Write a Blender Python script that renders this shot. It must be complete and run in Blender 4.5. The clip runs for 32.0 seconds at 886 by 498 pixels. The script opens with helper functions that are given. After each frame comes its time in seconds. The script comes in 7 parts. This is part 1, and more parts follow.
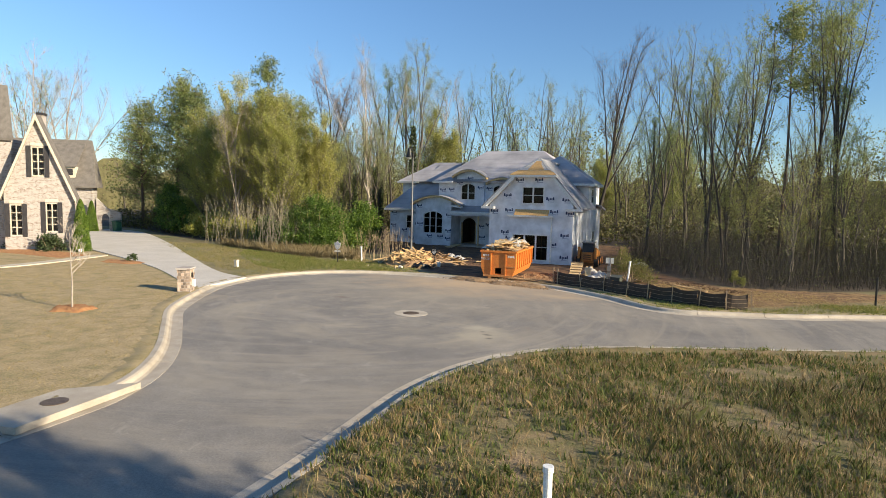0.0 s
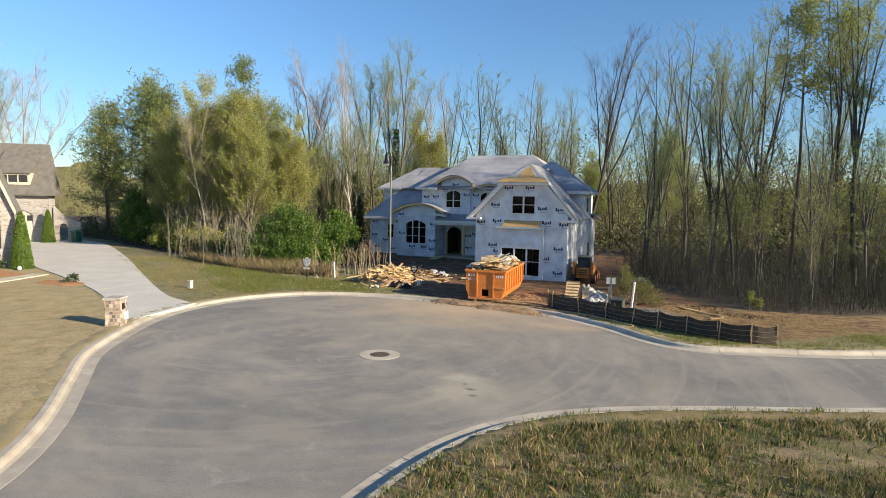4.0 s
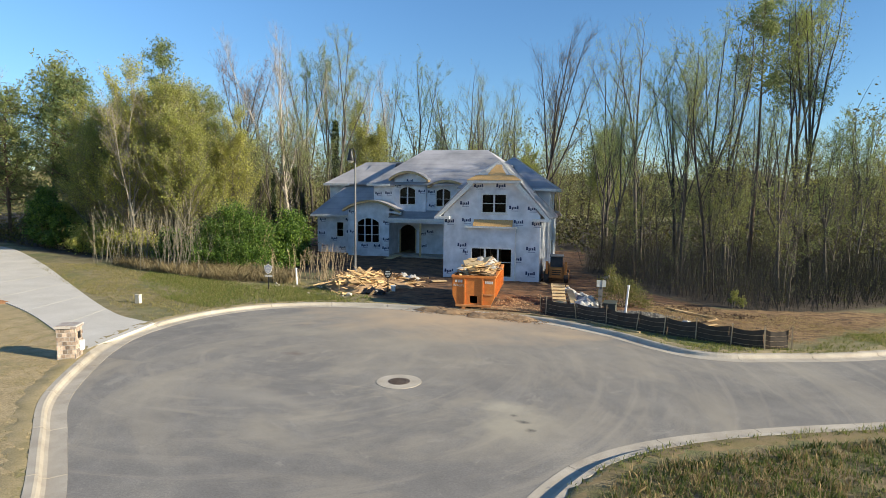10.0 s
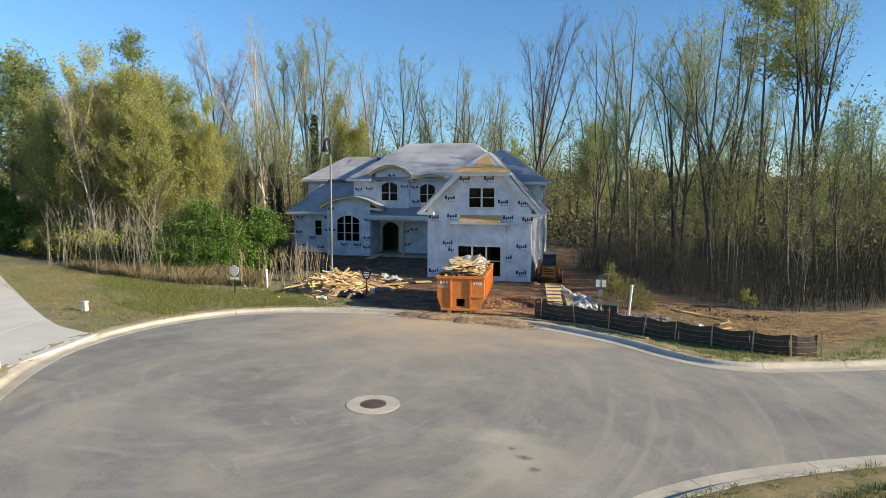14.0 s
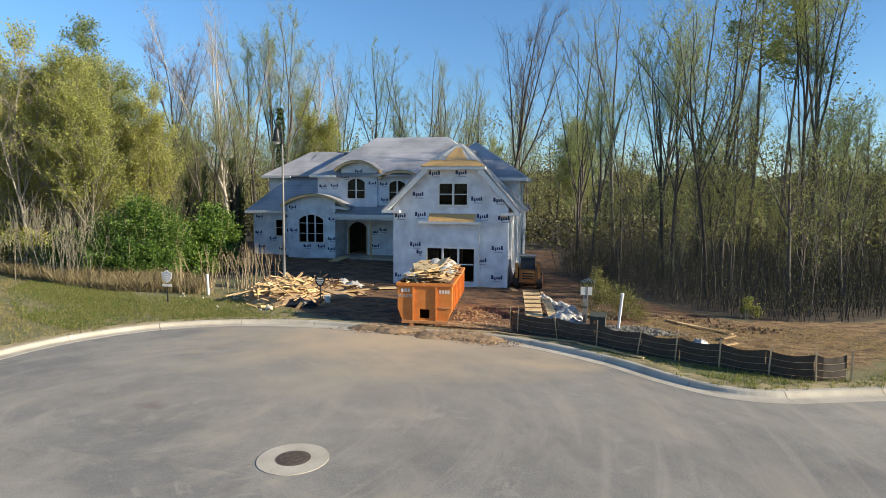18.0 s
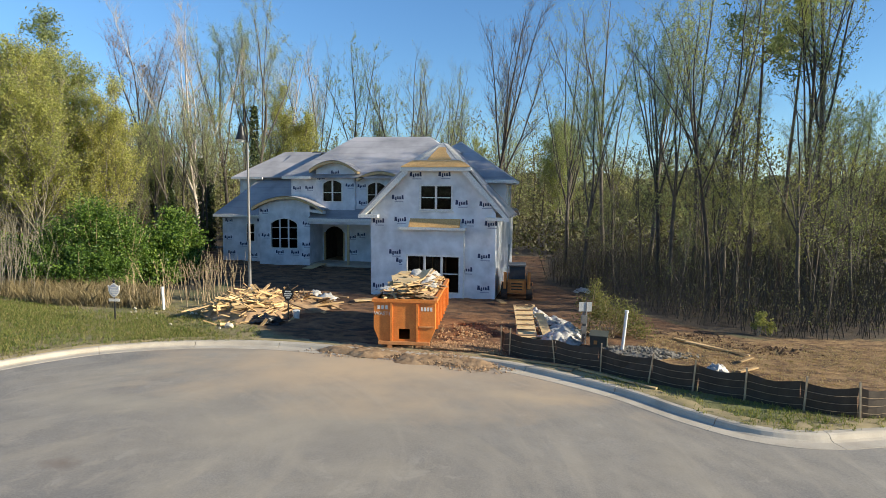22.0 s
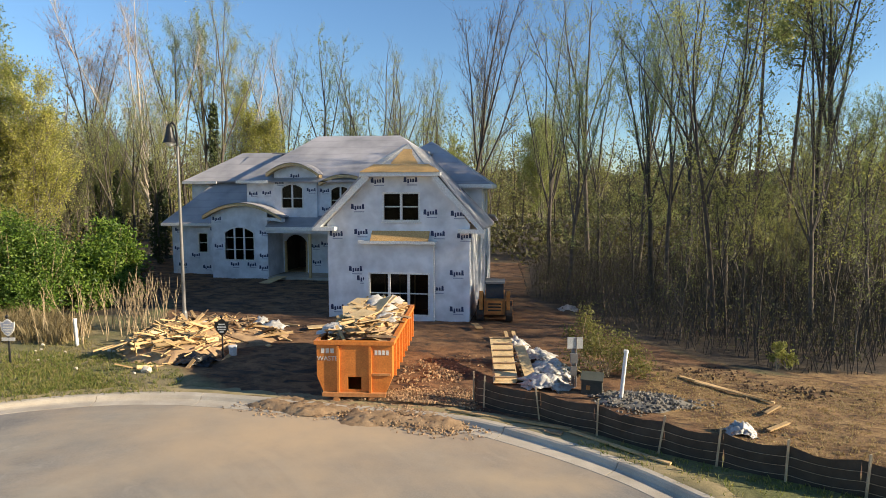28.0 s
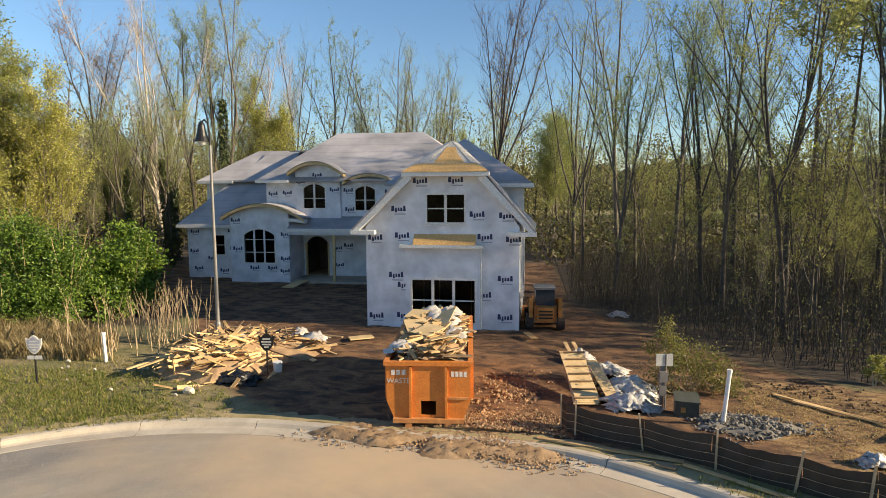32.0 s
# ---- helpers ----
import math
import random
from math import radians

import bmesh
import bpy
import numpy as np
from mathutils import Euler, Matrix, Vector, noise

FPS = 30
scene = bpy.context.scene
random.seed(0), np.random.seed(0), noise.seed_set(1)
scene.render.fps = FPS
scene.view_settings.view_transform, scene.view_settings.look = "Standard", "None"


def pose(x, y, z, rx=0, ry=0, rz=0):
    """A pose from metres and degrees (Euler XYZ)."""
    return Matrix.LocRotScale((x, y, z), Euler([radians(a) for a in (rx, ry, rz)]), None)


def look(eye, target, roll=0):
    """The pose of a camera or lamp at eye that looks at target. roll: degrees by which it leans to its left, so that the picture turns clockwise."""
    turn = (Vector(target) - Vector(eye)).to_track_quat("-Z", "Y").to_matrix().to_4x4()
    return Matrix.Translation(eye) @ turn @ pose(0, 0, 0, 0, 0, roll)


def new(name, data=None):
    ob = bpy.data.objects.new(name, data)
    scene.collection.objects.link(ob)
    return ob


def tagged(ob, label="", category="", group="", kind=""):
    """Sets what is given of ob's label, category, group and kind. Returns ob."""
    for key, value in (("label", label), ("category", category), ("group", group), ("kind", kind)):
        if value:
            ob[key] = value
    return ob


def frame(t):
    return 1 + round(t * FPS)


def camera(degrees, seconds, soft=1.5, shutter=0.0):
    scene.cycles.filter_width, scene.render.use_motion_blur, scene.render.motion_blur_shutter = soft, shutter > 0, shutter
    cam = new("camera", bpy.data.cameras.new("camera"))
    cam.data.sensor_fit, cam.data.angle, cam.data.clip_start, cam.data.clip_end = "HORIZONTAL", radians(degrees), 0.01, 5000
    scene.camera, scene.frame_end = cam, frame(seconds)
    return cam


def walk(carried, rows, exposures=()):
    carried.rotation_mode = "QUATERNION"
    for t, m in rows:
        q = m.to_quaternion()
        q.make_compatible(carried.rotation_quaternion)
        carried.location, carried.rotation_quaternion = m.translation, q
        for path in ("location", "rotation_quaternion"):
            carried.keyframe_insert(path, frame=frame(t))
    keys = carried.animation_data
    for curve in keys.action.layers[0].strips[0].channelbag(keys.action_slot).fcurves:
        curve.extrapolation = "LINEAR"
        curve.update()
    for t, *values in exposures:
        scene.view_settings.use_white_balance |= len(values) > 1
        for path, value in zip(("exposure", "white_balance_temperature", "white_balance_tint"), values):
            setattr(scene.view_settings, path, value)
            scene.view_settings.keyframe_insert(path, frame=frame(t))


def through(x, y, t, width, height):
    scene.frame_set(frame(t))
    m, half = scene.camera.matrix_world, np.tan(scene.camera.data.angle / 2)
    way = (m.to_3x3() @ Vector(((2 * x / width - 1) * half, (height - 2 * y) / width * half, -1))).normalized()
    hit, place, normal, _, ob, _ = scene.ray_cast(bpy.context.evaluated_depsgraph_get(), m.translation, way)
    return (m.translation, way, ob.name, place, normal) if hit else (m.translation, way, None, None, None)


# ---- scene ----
cam = camera(74.0, 32.0, soft=0.6)
PATH = [
    (0, (17.498, -45.635, 4.975), (16.639, -43.836, 4.811), 1.32),
    (0.5, (17.402, -45.205, 5.115), (16.531, -43.413, 4.948), 1.29),
    (1, (17.213, -44.671, 5.313), (16.348, -42.876, 5.143), 1.35),
    (1.5, (16.975, -44.002, 5.409), (16.115, -42.205, 5.236), 1.20),
    (2, (16.707, -43.350, 5.487), (15.860, -41.546, 5.311), 1.11),
    (2.5, (16.396, -42.755, 5.531), (15.554, -40.949, 5.362), 1.11),
    (3, (16.181, -42.225, 5.549), (15.343, -40.416, 5.388), 1.24),
    (3.5, (16.086, -41.828, 5.577), (15.258, -40.015, 5.419), 1.14),
    (5.5, (15.908, -40.754, 5.595), (15.094, -38.933, 5.443), 1.24),
    (6, (15.729, -40.647, 5.634), (14.930, -38.820, 5.481), 1.21),
    (6.5, (15.455, -40.600, 5.681), (14.664, -38.770, 5.526), 1.29),
    (7, (15.123, -40.600, 5.821), (14.343, -38.765, 5.660), 1.26),
    (7.5, (14.655, -40.626, 5.897), (13.872, -38.793, 5.732), 1.16),
    (8, (14.172, -40.644, 5.959), (13.365, -38.822, 5.791), 1.04),
    (8.5, (13.633, -40.813, 6.076), (12.836, -38.987, 5.902), 0.96),
    (9, (12.958, -41.018, 6.149), (12.384, -39.110, 5.972), 1.17),
    (9.5, (12.362, -41.065, 6.187), (11.824, -39.148, 6.004), 0.93),
    (10, (11.943, -40.816, 6.135), (11.378, -38.906, 5.951), 0.73),
    (10.5, (11.619, -40.462, 6.038), (11.056, -38.552, 5.855), 0.56),
    (11, (11.403, -40.078, 5.980), (10.844, -38.166, 5.797), 0.48),
    (11.5, (11.276, -39.672, 5.942), (10.729, -37.757, 5.756), 0.30),
    (12, (11.192, -39.272, 5.891), (10.660, -37.353, 5.705), 0.35),
    (12.5, (11.160, -38.898, 5.876), (10.637, -36.977, 5.690), 0.31),
    (13, (11.157, -38.559, 5.845), (10.633, -36.638, 5.660), 0.32),
    (13.5, (11.200, -38.248, 5.802), (10.667, -36.330, 5.618), 0.31),
    (14, (11.205, -37.853, 5.783), (10.686, -35.931, 5.597), 0.33),
    (14.5, (11.155, -37.374, 5.751), (10.652, -35.448, 5.563), 0.22),
    (15, (11.107, -36.906, 5.716), (10.626, -34.974, 5.527), 0.23),
    (15.5, (11.060, -36.424, 5.668), (10.593, -34.488, 5.480), 0.32),
    (17.5, (10.993, -34.396, 5.491), (10.544, -32.456, 5.309), 0.39),
    (18, (10.952, -33.909, 5.476), (10.497, -31.970, 5.295), 0.51),
    (18.5, (10.923, -33.442, 5.445), (10.466, -31.503, 5.265), 0.59),
    (19, (10.905, -33.014, 5.433), (10.458, -31.073, 5.251), 0.44),
    (19.5, (10.855, -32.577, 5.389), (10.420, -30.633, 5.209), 0.58),
    (20, (10.799, -32.239, 5.375), (10.384, -30.290, 5.199), 0.74),
    (20.5, (10.682, -31.963, 5.414), (10.268, -30.013, 5.242), 0.67),
    (21, (10.560, -31.681, 5.454), (10.143, -29.733, 5.283), 0.76),
    (21.5, (10.448, -31.393, 5.477), (10.034, -29.444, 5.305), 0.77),
    (22, (10.310, -31.201, 5.581), (9.915, -29.249, 5.406), 0.60),
    (22.5, (10.193, -30.977, 5.665), (9.805, -29.024, 5.486), 0.55),
    (23, (10.124, -30.663, 5.684), (9.734, -28.710, 5.503), 0.55),
    (23.5, (10.108, -30.213, 5.676), (9.713, -28.261, 5.496), 0.54),
    (24, (10.059, -29.714, 5.675), (9.671, -27.760, 5.494), 0.45),
    (24.5, (10.062, -29.143, 5.665), (9.676, -27.189, 5.485), 0.45),
    (25, (10.087, -28.696, 5.846), (9.701, -26.742, 5.666), 0.29),
    (25.5, (10.140, -28.349, 6.035), (9.759, -26.393, 5.857), 0.19),
    (26, (10.197, -28.050, 6.147), (9.828, -26.093, 5.963), 0.01),
    (26.5, (10.242, -27.800, 6.181), (9.885, -25.841, 5.996), -0.12),
    (28.5, (10.156, -26.993, 6.189), (9.824, -25.030, 6.000), 0.00),
    (29, (9.857, -26.894, 6.235), (9.525, -24.931, 6.045), 0.08),
    (29.5, (9.551, -26.761, 6.231), (9.229, -24.796, 6.039), 0.20),
    (30, (9.254, -26.582, 6.244), (8.928, -24.619, 6.051), 0.11),
    (30.5, (8.937, -26.393, 6.278), (8.613, -24.429, 6.082), -0.01),
    (31, (8.544, -26.185, 6.292), (8.215, -24.222, 6.096), 0.02),
    (31.5, (8.122, -25.994, 6.343), (7.797, -24.030, 6.144), -0.08),
    (32, (7.653, -25.829, 6.399), (7.334, -23.865, 6.198), -0.33),
]
walk(cam, [(t, look(eye, target, roll)) for t, eye, target, roll in PATH],
     [(0, 0.92, 6800, 10), (3.5, 0.92, 6560, 9), (8, 0.93, 6360, 6.5), (21, 0.95, 6260, 6.5), (26, 0.98, 6600, 9), (30, 1.02, 7350, 11), (32, 1.05, 7550, 11)])

# world, sun, exposure
SUN_TO = Vector((0.993, -0.06, 0.0)).normalized()
SUN_EL = radians(21)
world = bpy.data.worlds.new("sky")
scene.world = world
world.use_nodes = True
wn = world.node_tree.nodes
sky = wn.new("ShaderNodeTexSky")
sky.sky_type = "NISHITA"
sky.sun_disc = False
sky.sun_elevation = SUN_EL
sky.sun_rotation = -math.atan2(SUN_TO.x, SUN_TO.y)
sky.air_density, sky.dust_density, sky.ozone_density = 1.15, 0.0, 6.5
wn["Background"].inputs["Strength"].default_value = 0.088
world.node_tree.links.new(sky.outputs[0], wn["Background"].inputs["Color"])
sun = new("sun", bpy.data.lights.new("sun", "SUN"))
sun.data.energy, sun.data.angle, sun.data.color = 5.0, radians(0.6), (1.0, 0.88, 0.69)
sun_dir = SUN_TO * math.cos(SUN_EL) + Vector((0, 0, math.sin(SUN_EL)))
sun.matrix_world = look(sun_dir * 60, (0, 0, 0))
scene.view_settings.exposure = 0.85


# ---------------------------------------------------------------- materials
def principled(name, rough=0.8, metal=0.0):
    m = bpy.data.materials.new(name)
    m.use_nodes = True
    b = m.node_tree.nodes["Principled BSDF"]
    b.inputs["Roughness"].default_value = rough
    b.inputs["Metallic"].default_value = metal
    return m, m.node_tree, b


def ramp(nt, source, stops):
    r = nt.nodes.new("ShaderNodeValToRGB")
    while len(r.color_ramp.elements) < len(stops):
        r.color_ramp.elements.new(0.5)
    for e, (p, c) in zip(r.color_ramp.elements, stops):
        e.position, e.color = p, (*c, 1)
    nt.links.new(source, r.inputs[0])
    return r.outputs[0]


def noise_tex(nt, scale, detail=4.0, rough=0.55, coord=None, distort=0.0):
    n = nt.nodes.new("ShaderNodeTexNoise")
    n.inputs["Scale"].default_value, n.inputs["Detail"].default_value = scale, detail
    n.inputs["Roughness"].default_value, n.inputs["Distortion"].default_value = rough, distort
    if coord is None:
        coord = nt.nodes.new("ShaderNodeTexCoord").outputs["Object"]
    nt.links.new(coord, n.inputs["Vector"])
    return n.outputs["Fac"]


def mixc(nt, fac, a, b, mode="MIX"):
    m = nt.nodes.new("ShaderNodeMix")
    m.data_type, m.blend_type = "RGBA", mode
    for sock, v in ((m.inputs["Factor"], fac), (m.inputs["A"], a), (m.inputs["B"], b)):
        if isinstance(v, (float, int)):
            sock.default_value = v
        elif isinstance(v, tuple):
            sock.default_value = (*v, 1)
        else:
            nt.links.new(v, sock)
    return m.outputs["Result"]


def bump(nt, bsdf, height, strength=0.3, dist=0.02):
    b = nt.nodes.new("ShaderNodeBump")
    b.inputs["Strength"].default_value, b.inputs["Distance"].default_value = strength, dist
    nt.links.new(height, b.inputs["Height"])
    nt.links.new(b.outputs[0], bsdf.inputs["Normal"])


def surface(name, dark, light, scale=6.0, rough=0.8, metal=0.0, fine=40.0, relief=0.25, random_shift=0.0, island=0.0, spread=0.22):
    """Two-scale mottled surface between two colours."""
    m, nt, b = principled(name, rough, metal)
    coarse, grain = noise_tex(nt, scale), noise_tex(nt, fine, 3.0)
    col = ramp(nt, coarse, [(0.5 - spread, dark), (0.5 + spread, light)])
    g = ramp(nt, grain, [(0.3, (0.78, 0.78, 0.78)), (0.7, (1.12, 1.12, 1.12))])
    col = mixc(nt, 1.0, col, g, "MULTIPLY")
    for amount, node, out in ((random_shift, "ShaderNodeObjectInfo", "Random"), (island, "ShaderNodeNewGeometry", "Random Per Island")):
        if amount:
            o = nt.nodes.new(node)
            v = ramp(nt, o.outputs[out], [(0.0, (1 - amount,) * 3), (1.0, (1 + amount,) * 3)])
            col = mixc(nt, 1.0, col, v, "MULTIPLY")
    nt.links.new(col, b.inputs["Base Color"])
    if relief:
        bump(nt, b, grain, relief, 0.01)
    return m


def leafy(name, stops, through=0.35, rough=0.6):
    """Leaves: colour by island, some light passing through."""
    m, nt, b = principled(name, rough)
    o = nt.nodes.new("ShaderNodeNewGeometry")
    col = ramp(nt, o.outputs["Random Per Island"], stops)
    oi = nt.nodes.new("ShaderNodeObjectInfo")
    v = ramp(nt, oi.outputs["Random"], [(0.0, (0.8, 0.85, 0.8)), (1.0, (1.2, 1.12, 1.0))])
    col = mixc(nt, 1.0, col, v, "MULTIPLY")
    nt.links.new(col, b.inputs["Base Color"])
    tr = nt.nodes.new("ShaderNodeBsdfTranslucent")
    nt.links.new(col, tr.inputs["Color"])
    mx = nt.nodes.new("ShaderNodeMixShader")
    mx.inputs[0].default_value = through
    nt.links.new(b.outputs[0], mx.inputs[1])
    nt.links.new(tr.outputs[0], mx.inputs[2])
    nt.links.new(mx.outputs[0], nt.nodes["Material Output"].inputs["Surface"])
    return m


# ---------------------------------------------------------------- mesh helpers
class Geo:
    def __init__(self):
        self.v, self.f = [], []

    def add(self, verts, faces):
        n = len(self.v)
        self.v.extend([tuple(p) for p in verts])
        self.f.extend([tuple(i + n for i in f) for f in faces])
        return self

    def box(self, x0, x1, y0, y1, z0, z1):
        return self.add([(x, y, z) for z in (z0, z1) for y in (y0, y1) for x in (x0, x1)],
                        [(0, 2, 3, 1), (4, 5, 7, 6), (0, 1, 5, 4), (2, 6, 7, 3), (0, 4, 6, 2), (1, 3, 7, 5)])

    def obox(self, m, sx, sy, sz):
        """A box centred on the pose m."""
        return self.add([m @ Vector((x * sx / 2, y * sy / 2, z * sz / 2)) for z in (-1, 1) for y in (-1, 1) for x in (-1, 1)],
                        [(0, 2, 3, 1), (4, 5, 7, 6), (0, 1, 5, 4), (2, 6, 7, 3), (0, 4, 6, 2), (1, 3, 7, 5)])

    def tube(self, pts, radii, sides=6, cap=True):
        pts = [Vector(p) for p in pts]
        verts, faces = [], []
        side = None
        for i, p in enumerate(pts):
            d = (pts[min(i + 1, len(pts) - 1)] - pts[max(i - 1, 0)]).normalized()
            if side is None:
                side = d.orthogonal().normalized()
            side = (side - d * side.dot(d)).normalized()
            other = d.cross(side)
            for k in range(sides):
                a = 2 * math.pi * k / sides
                verts.append(p + radii[i] * (math.cos(a) * side + math.sin(a) * other))
        for i in range(len(pts) - 1):
            for k in range(sides):
                q = (k + 1) % sides
                faces.append((i * sides + k, i * sides + q, (i + 1) * sides + q, (i + 1) * sides + k))
        if cap:
            faces.append(tuple(range(sides - 1, -1, -1)))
            faces.append(tuple(range((len(pts) - 1) * sides, len(pts) * sides)))
        return self.add(verts, faces)

    def prism(self, loop, offset):
        """A flat loop of points pushed along offset."""
        n = len(loop)
        off = Vector(offset)
        verts = [Vector(p) for p in loop] + [Vector(p) + off for p in loop]
        faces = [tuple(range(n - 1, -1, -1)), tuple(range(n, 2 * n))]
        faces += [(i, (i + 1) % n, n + (i + 1) % n, n + i) for i in range(n)]
        return self.add(verts, faces)


def fill_mesh(name, geo, material, smooth=False):
    me = bpy.data.meshes.new(name)
    me.from_pydata(geo.v, [], geo.f)
    if material:
        me.materials.append(material)
    if smooth:
        me.polygons.foreach_set("use_smooth", [True] * len(me.polygons))
    me.update()
    return me


def part(name, geo, material, parent=None, label="", smooth=False):
    me = geo if isinstance(geo, bpy.types.Mesh) else fill_mesh(name, geo, material, smooth)
    ob = new(name, me)
    ob.parent = parent
    if label:
        ob["label"] = label
    return ob


def thing(name, label, category, x=0.0, y=0.0, z=0.0, rz=0.0, group="", kind=""):
    ob = new(name)
    ob.matrix_basis = pose(x, y, z, 0, 0, rz)
    return tagged(ob, label, category, group, kind)


def single(name, geo, material, label, category, group="", kind="", smooth=False):
    return tagged(part(name, geo, material, None, "", smooth), label, category, group, kind)


def smooth_line(pts, step):
    """Catmull-Rom through plan points, at even steps."""
    pts = [Vector((p[0], p[1], 0)) for p in pts]
    ext = [2 * pts[0] - pts[1]] + pts + [2 * pts[-1] - pts[-2]]
    dense = []
    for i in range(1, len(ext) - 2):
        a, b, c, d = ext[i - 1], ext[i], ext[i + 1], ext[i + 2]
        for k in range(24):
            t = k / 24
            dense.append(0.5 * ((2 * b) + (c - a) * t + (2 * a - 5 * b + 4 * c - d) * t * t + (3 * b - a - 3 * c + d) * t ** 3))
    dense.append(pts[-1])
    out, run = [dense[0]], 0.0
    for a, b in zip(dense, dense[1:]):
        seg = (b - a).length
        while run + seg >= step:
            k = (step - run) / seg
            a = a.lerp(b, k)
            out.append(a)
            seg = (b - a).length
            run = 0.0
        run += seg
    return out


def normals_left(line):
    out = []
    for i in range(len(line)):
        d = (line[min(i + 1, len(line) - 1)] - line[max(i - 1, 0)]).normalized()
        out.append(Vector((-d.y, d.x, 0)))
    return out
import mathutils


# ---------------------------------------------------------------- surfaces
CONCRETE = surface("concrete", (0.35, 0.30, 0.235), (0.51, 0.45, 0.365), 1.2, 0.85, fine=60, random_shift=0.06)
DRIVE = surface("drive_concrete", (0.50, 0.46, 0.395), (0.60, 0.555, 0.49), 0.5, 0.85, fine=50)
IRON = surface("cast_iron", (0.10, 0.07, 0.05), (0.17, 0.13, 0.10), 9, 0.7, 0.4)
WRAP = surface("house_wrap", (0.70, 0.705, 0.74), (0.77, 0.775, 0.81), 0.6, 0.5, fine=1.2, relief=0.0)
NAVY = surface("navy_print", (0.02, 0.03, 0.09), (0.03, 0.05, 0.13), 8, 0.6, relief=0)
GREY_PRINT = surface("grey_print", (0.3, 0.32, 0.4), (0.4, 0.42, 0.5), 8, 0.6, relief=0)
TRIM = surface("white_trim", (0.72, 0.70, 0.66), (0.82, 0.80, 0.76), 2, 0.5, fine=20, relief=0.1)
OSB = surface("osb_board", (0.50, 0.28, 0.10), (0.70, 0.44, 0.18), 14, 0.8, fine=45, relief=0.3)
PLY = surface("plywood", (0.52, 0.36, 0.17), (0.68, 0.50, 0.27), 3, 0.75, fine=30)
LUMBER = surface("fresh_lumber", (0.40, 0.25, 0.11), (0.66, 0.45, 0.22), 2.5, 0.8, fine=40, random_shift=0.45)
LUMBER_OLD = surface("grey_lumber", (0.16, 0.10, 0.06), (0.36, 0.24, 0.13), 2.5, 0.85, fine=40, random_shift=0.5)
FELT = None
GLASS_DARK, _nt, _b = principled("window_glass", 0.06)
_b.inputs["Base Color"].default_value = (0.02, 0.022, 0.025, 1)
_b.inputs["Specular IOR Level"].default_value = 0.5
# wood brown with the dimness of the rooms put into its colour
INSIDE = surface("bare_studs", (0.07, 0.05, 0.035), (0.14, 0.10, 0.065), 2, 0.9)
PLASTIC = surface("clear_sheet", (0.36, 0.34, 0.31), (0.60, 0.57, 0.52), 9, 0.3, fine=26, relief=0.9)
BLACK_PLASTIC = surface("black_plastic", (0.012, 0.012, 0.013), (0.03, 0.03, 0.03), 5, 0.35, fine=18, relief=0.6)
PVC = surface("white_pvc", (0.7, 0.7, 0.68), (0.8, 0.8, 0.78), 4, 0.4, relief=0.05)
POLE = surface("grey_pole", (0.16, 0.155, 0.15), (0.24, 0.23, 0.22), 3, 0.5, 0.3)
BLACK_METAL = surface("black_metal", (0.015, 0.015, 0.016), (0.03, 0.03, 0.03), 5, 0.45, 0.4)
SILVER = surface("silver_tape", (0.5, 0.5, 0.48), (0.7, 0.7, 0.68), 6, 0.4, 0.3)
BARK_GREY = surface("grey_bark", (0.05, 0.041, 0.033), (0.135, 0.115, 0.09), 2.5, 0.9, fine=14, random_shift=0.3)
BARK_OLIVE = surface("lichen_bark", (0.14, 0.12, 0.085), (0.30, 0.265, 0.19), 1.6, 0.9, fine=12, random_shift=0.2)
BARK_DARK = surface("dark_bark", (0.035, 0.028, 0.022), (0.09, 0.073, 0.056), 3, 0.9, fine=14, random_shift=0.3)
BARK_PALE = surface("pale_bark", (0.30, 0.25, 0.20), (0.52, 0.45, 0.37), 1.2, 0.85, fine=12, random_shift=0.15)
BARK_PINE = surface("pine_bark", (0.10, 0.065, 0.045), (0.22, 0.15, 0.10), 2, 0.9, fine=10)
LEAF_SPRING = leafy("spring_leaves", [(0, (0.22, 0.28, 0.08)), (0.5, (0.35, 0.41, 0.14)), (1, (0.50, 0.53, 0.22))], 0.55)
LEAF_OLIVE = leafy("olive_leaves", [(0, (0.24, 0.27, 0.06)), (0.5, (0.40, 0.42, 0.11)), (1, (0.55, 0.54, 0.19))], 0.6)
LEAF_WOOD = leafy("wood_leaves", [(0, (0.14, 0.15, 0.045)), (0.5, (0.24, 0.26, 0.075)), (1, (0.36, 0.38, 0.13))], 0.5)
LEAF_BUD = leafy("brown_buds", [(0, (0.15, 0.11, 0.085)), (0.6, (0.24, 0.19, 0.14)), (1, (0.30, 0.29, 0.15))], 0.45)
LEAF_PRIVET = leafy("privet_leaves", [(0, (0.04, 0.085, 0.014)), (0.5, (0.115, 0.205, 0.028)), (1, (0.26, 0.36, 0.06))], 0.4, 0.45)
LEAF_IVY = leafy("ivy_leaves", [(0, (0.02, 0.035, 0.01)), (1, (0.06, 0.085, 0.02))], 0.2, 0.5)
NEEDLES = leafy("pine_needles", [(0, (0.17, 0.21, 0.08)), (0.6, (0.29, 0.33, 0.12)), (1, (0.42, 0.43, 0.19))], 0.6)
BRUSH = leafy("dry_brush", [(0, (0.062, 0.05, 0.024)), (0.6, (0.11, 0.10, 0.04)), (1, (0.20, 0.21, 0.07))], 0.4)
GRASS_DRY = leafy("dry_grass", [(0, (0.17, 0.125, 0.055)), (0.6, (0.27, 0.205, 0.105)), (1, (0.38, 0.30, 0.18))], 0.3)
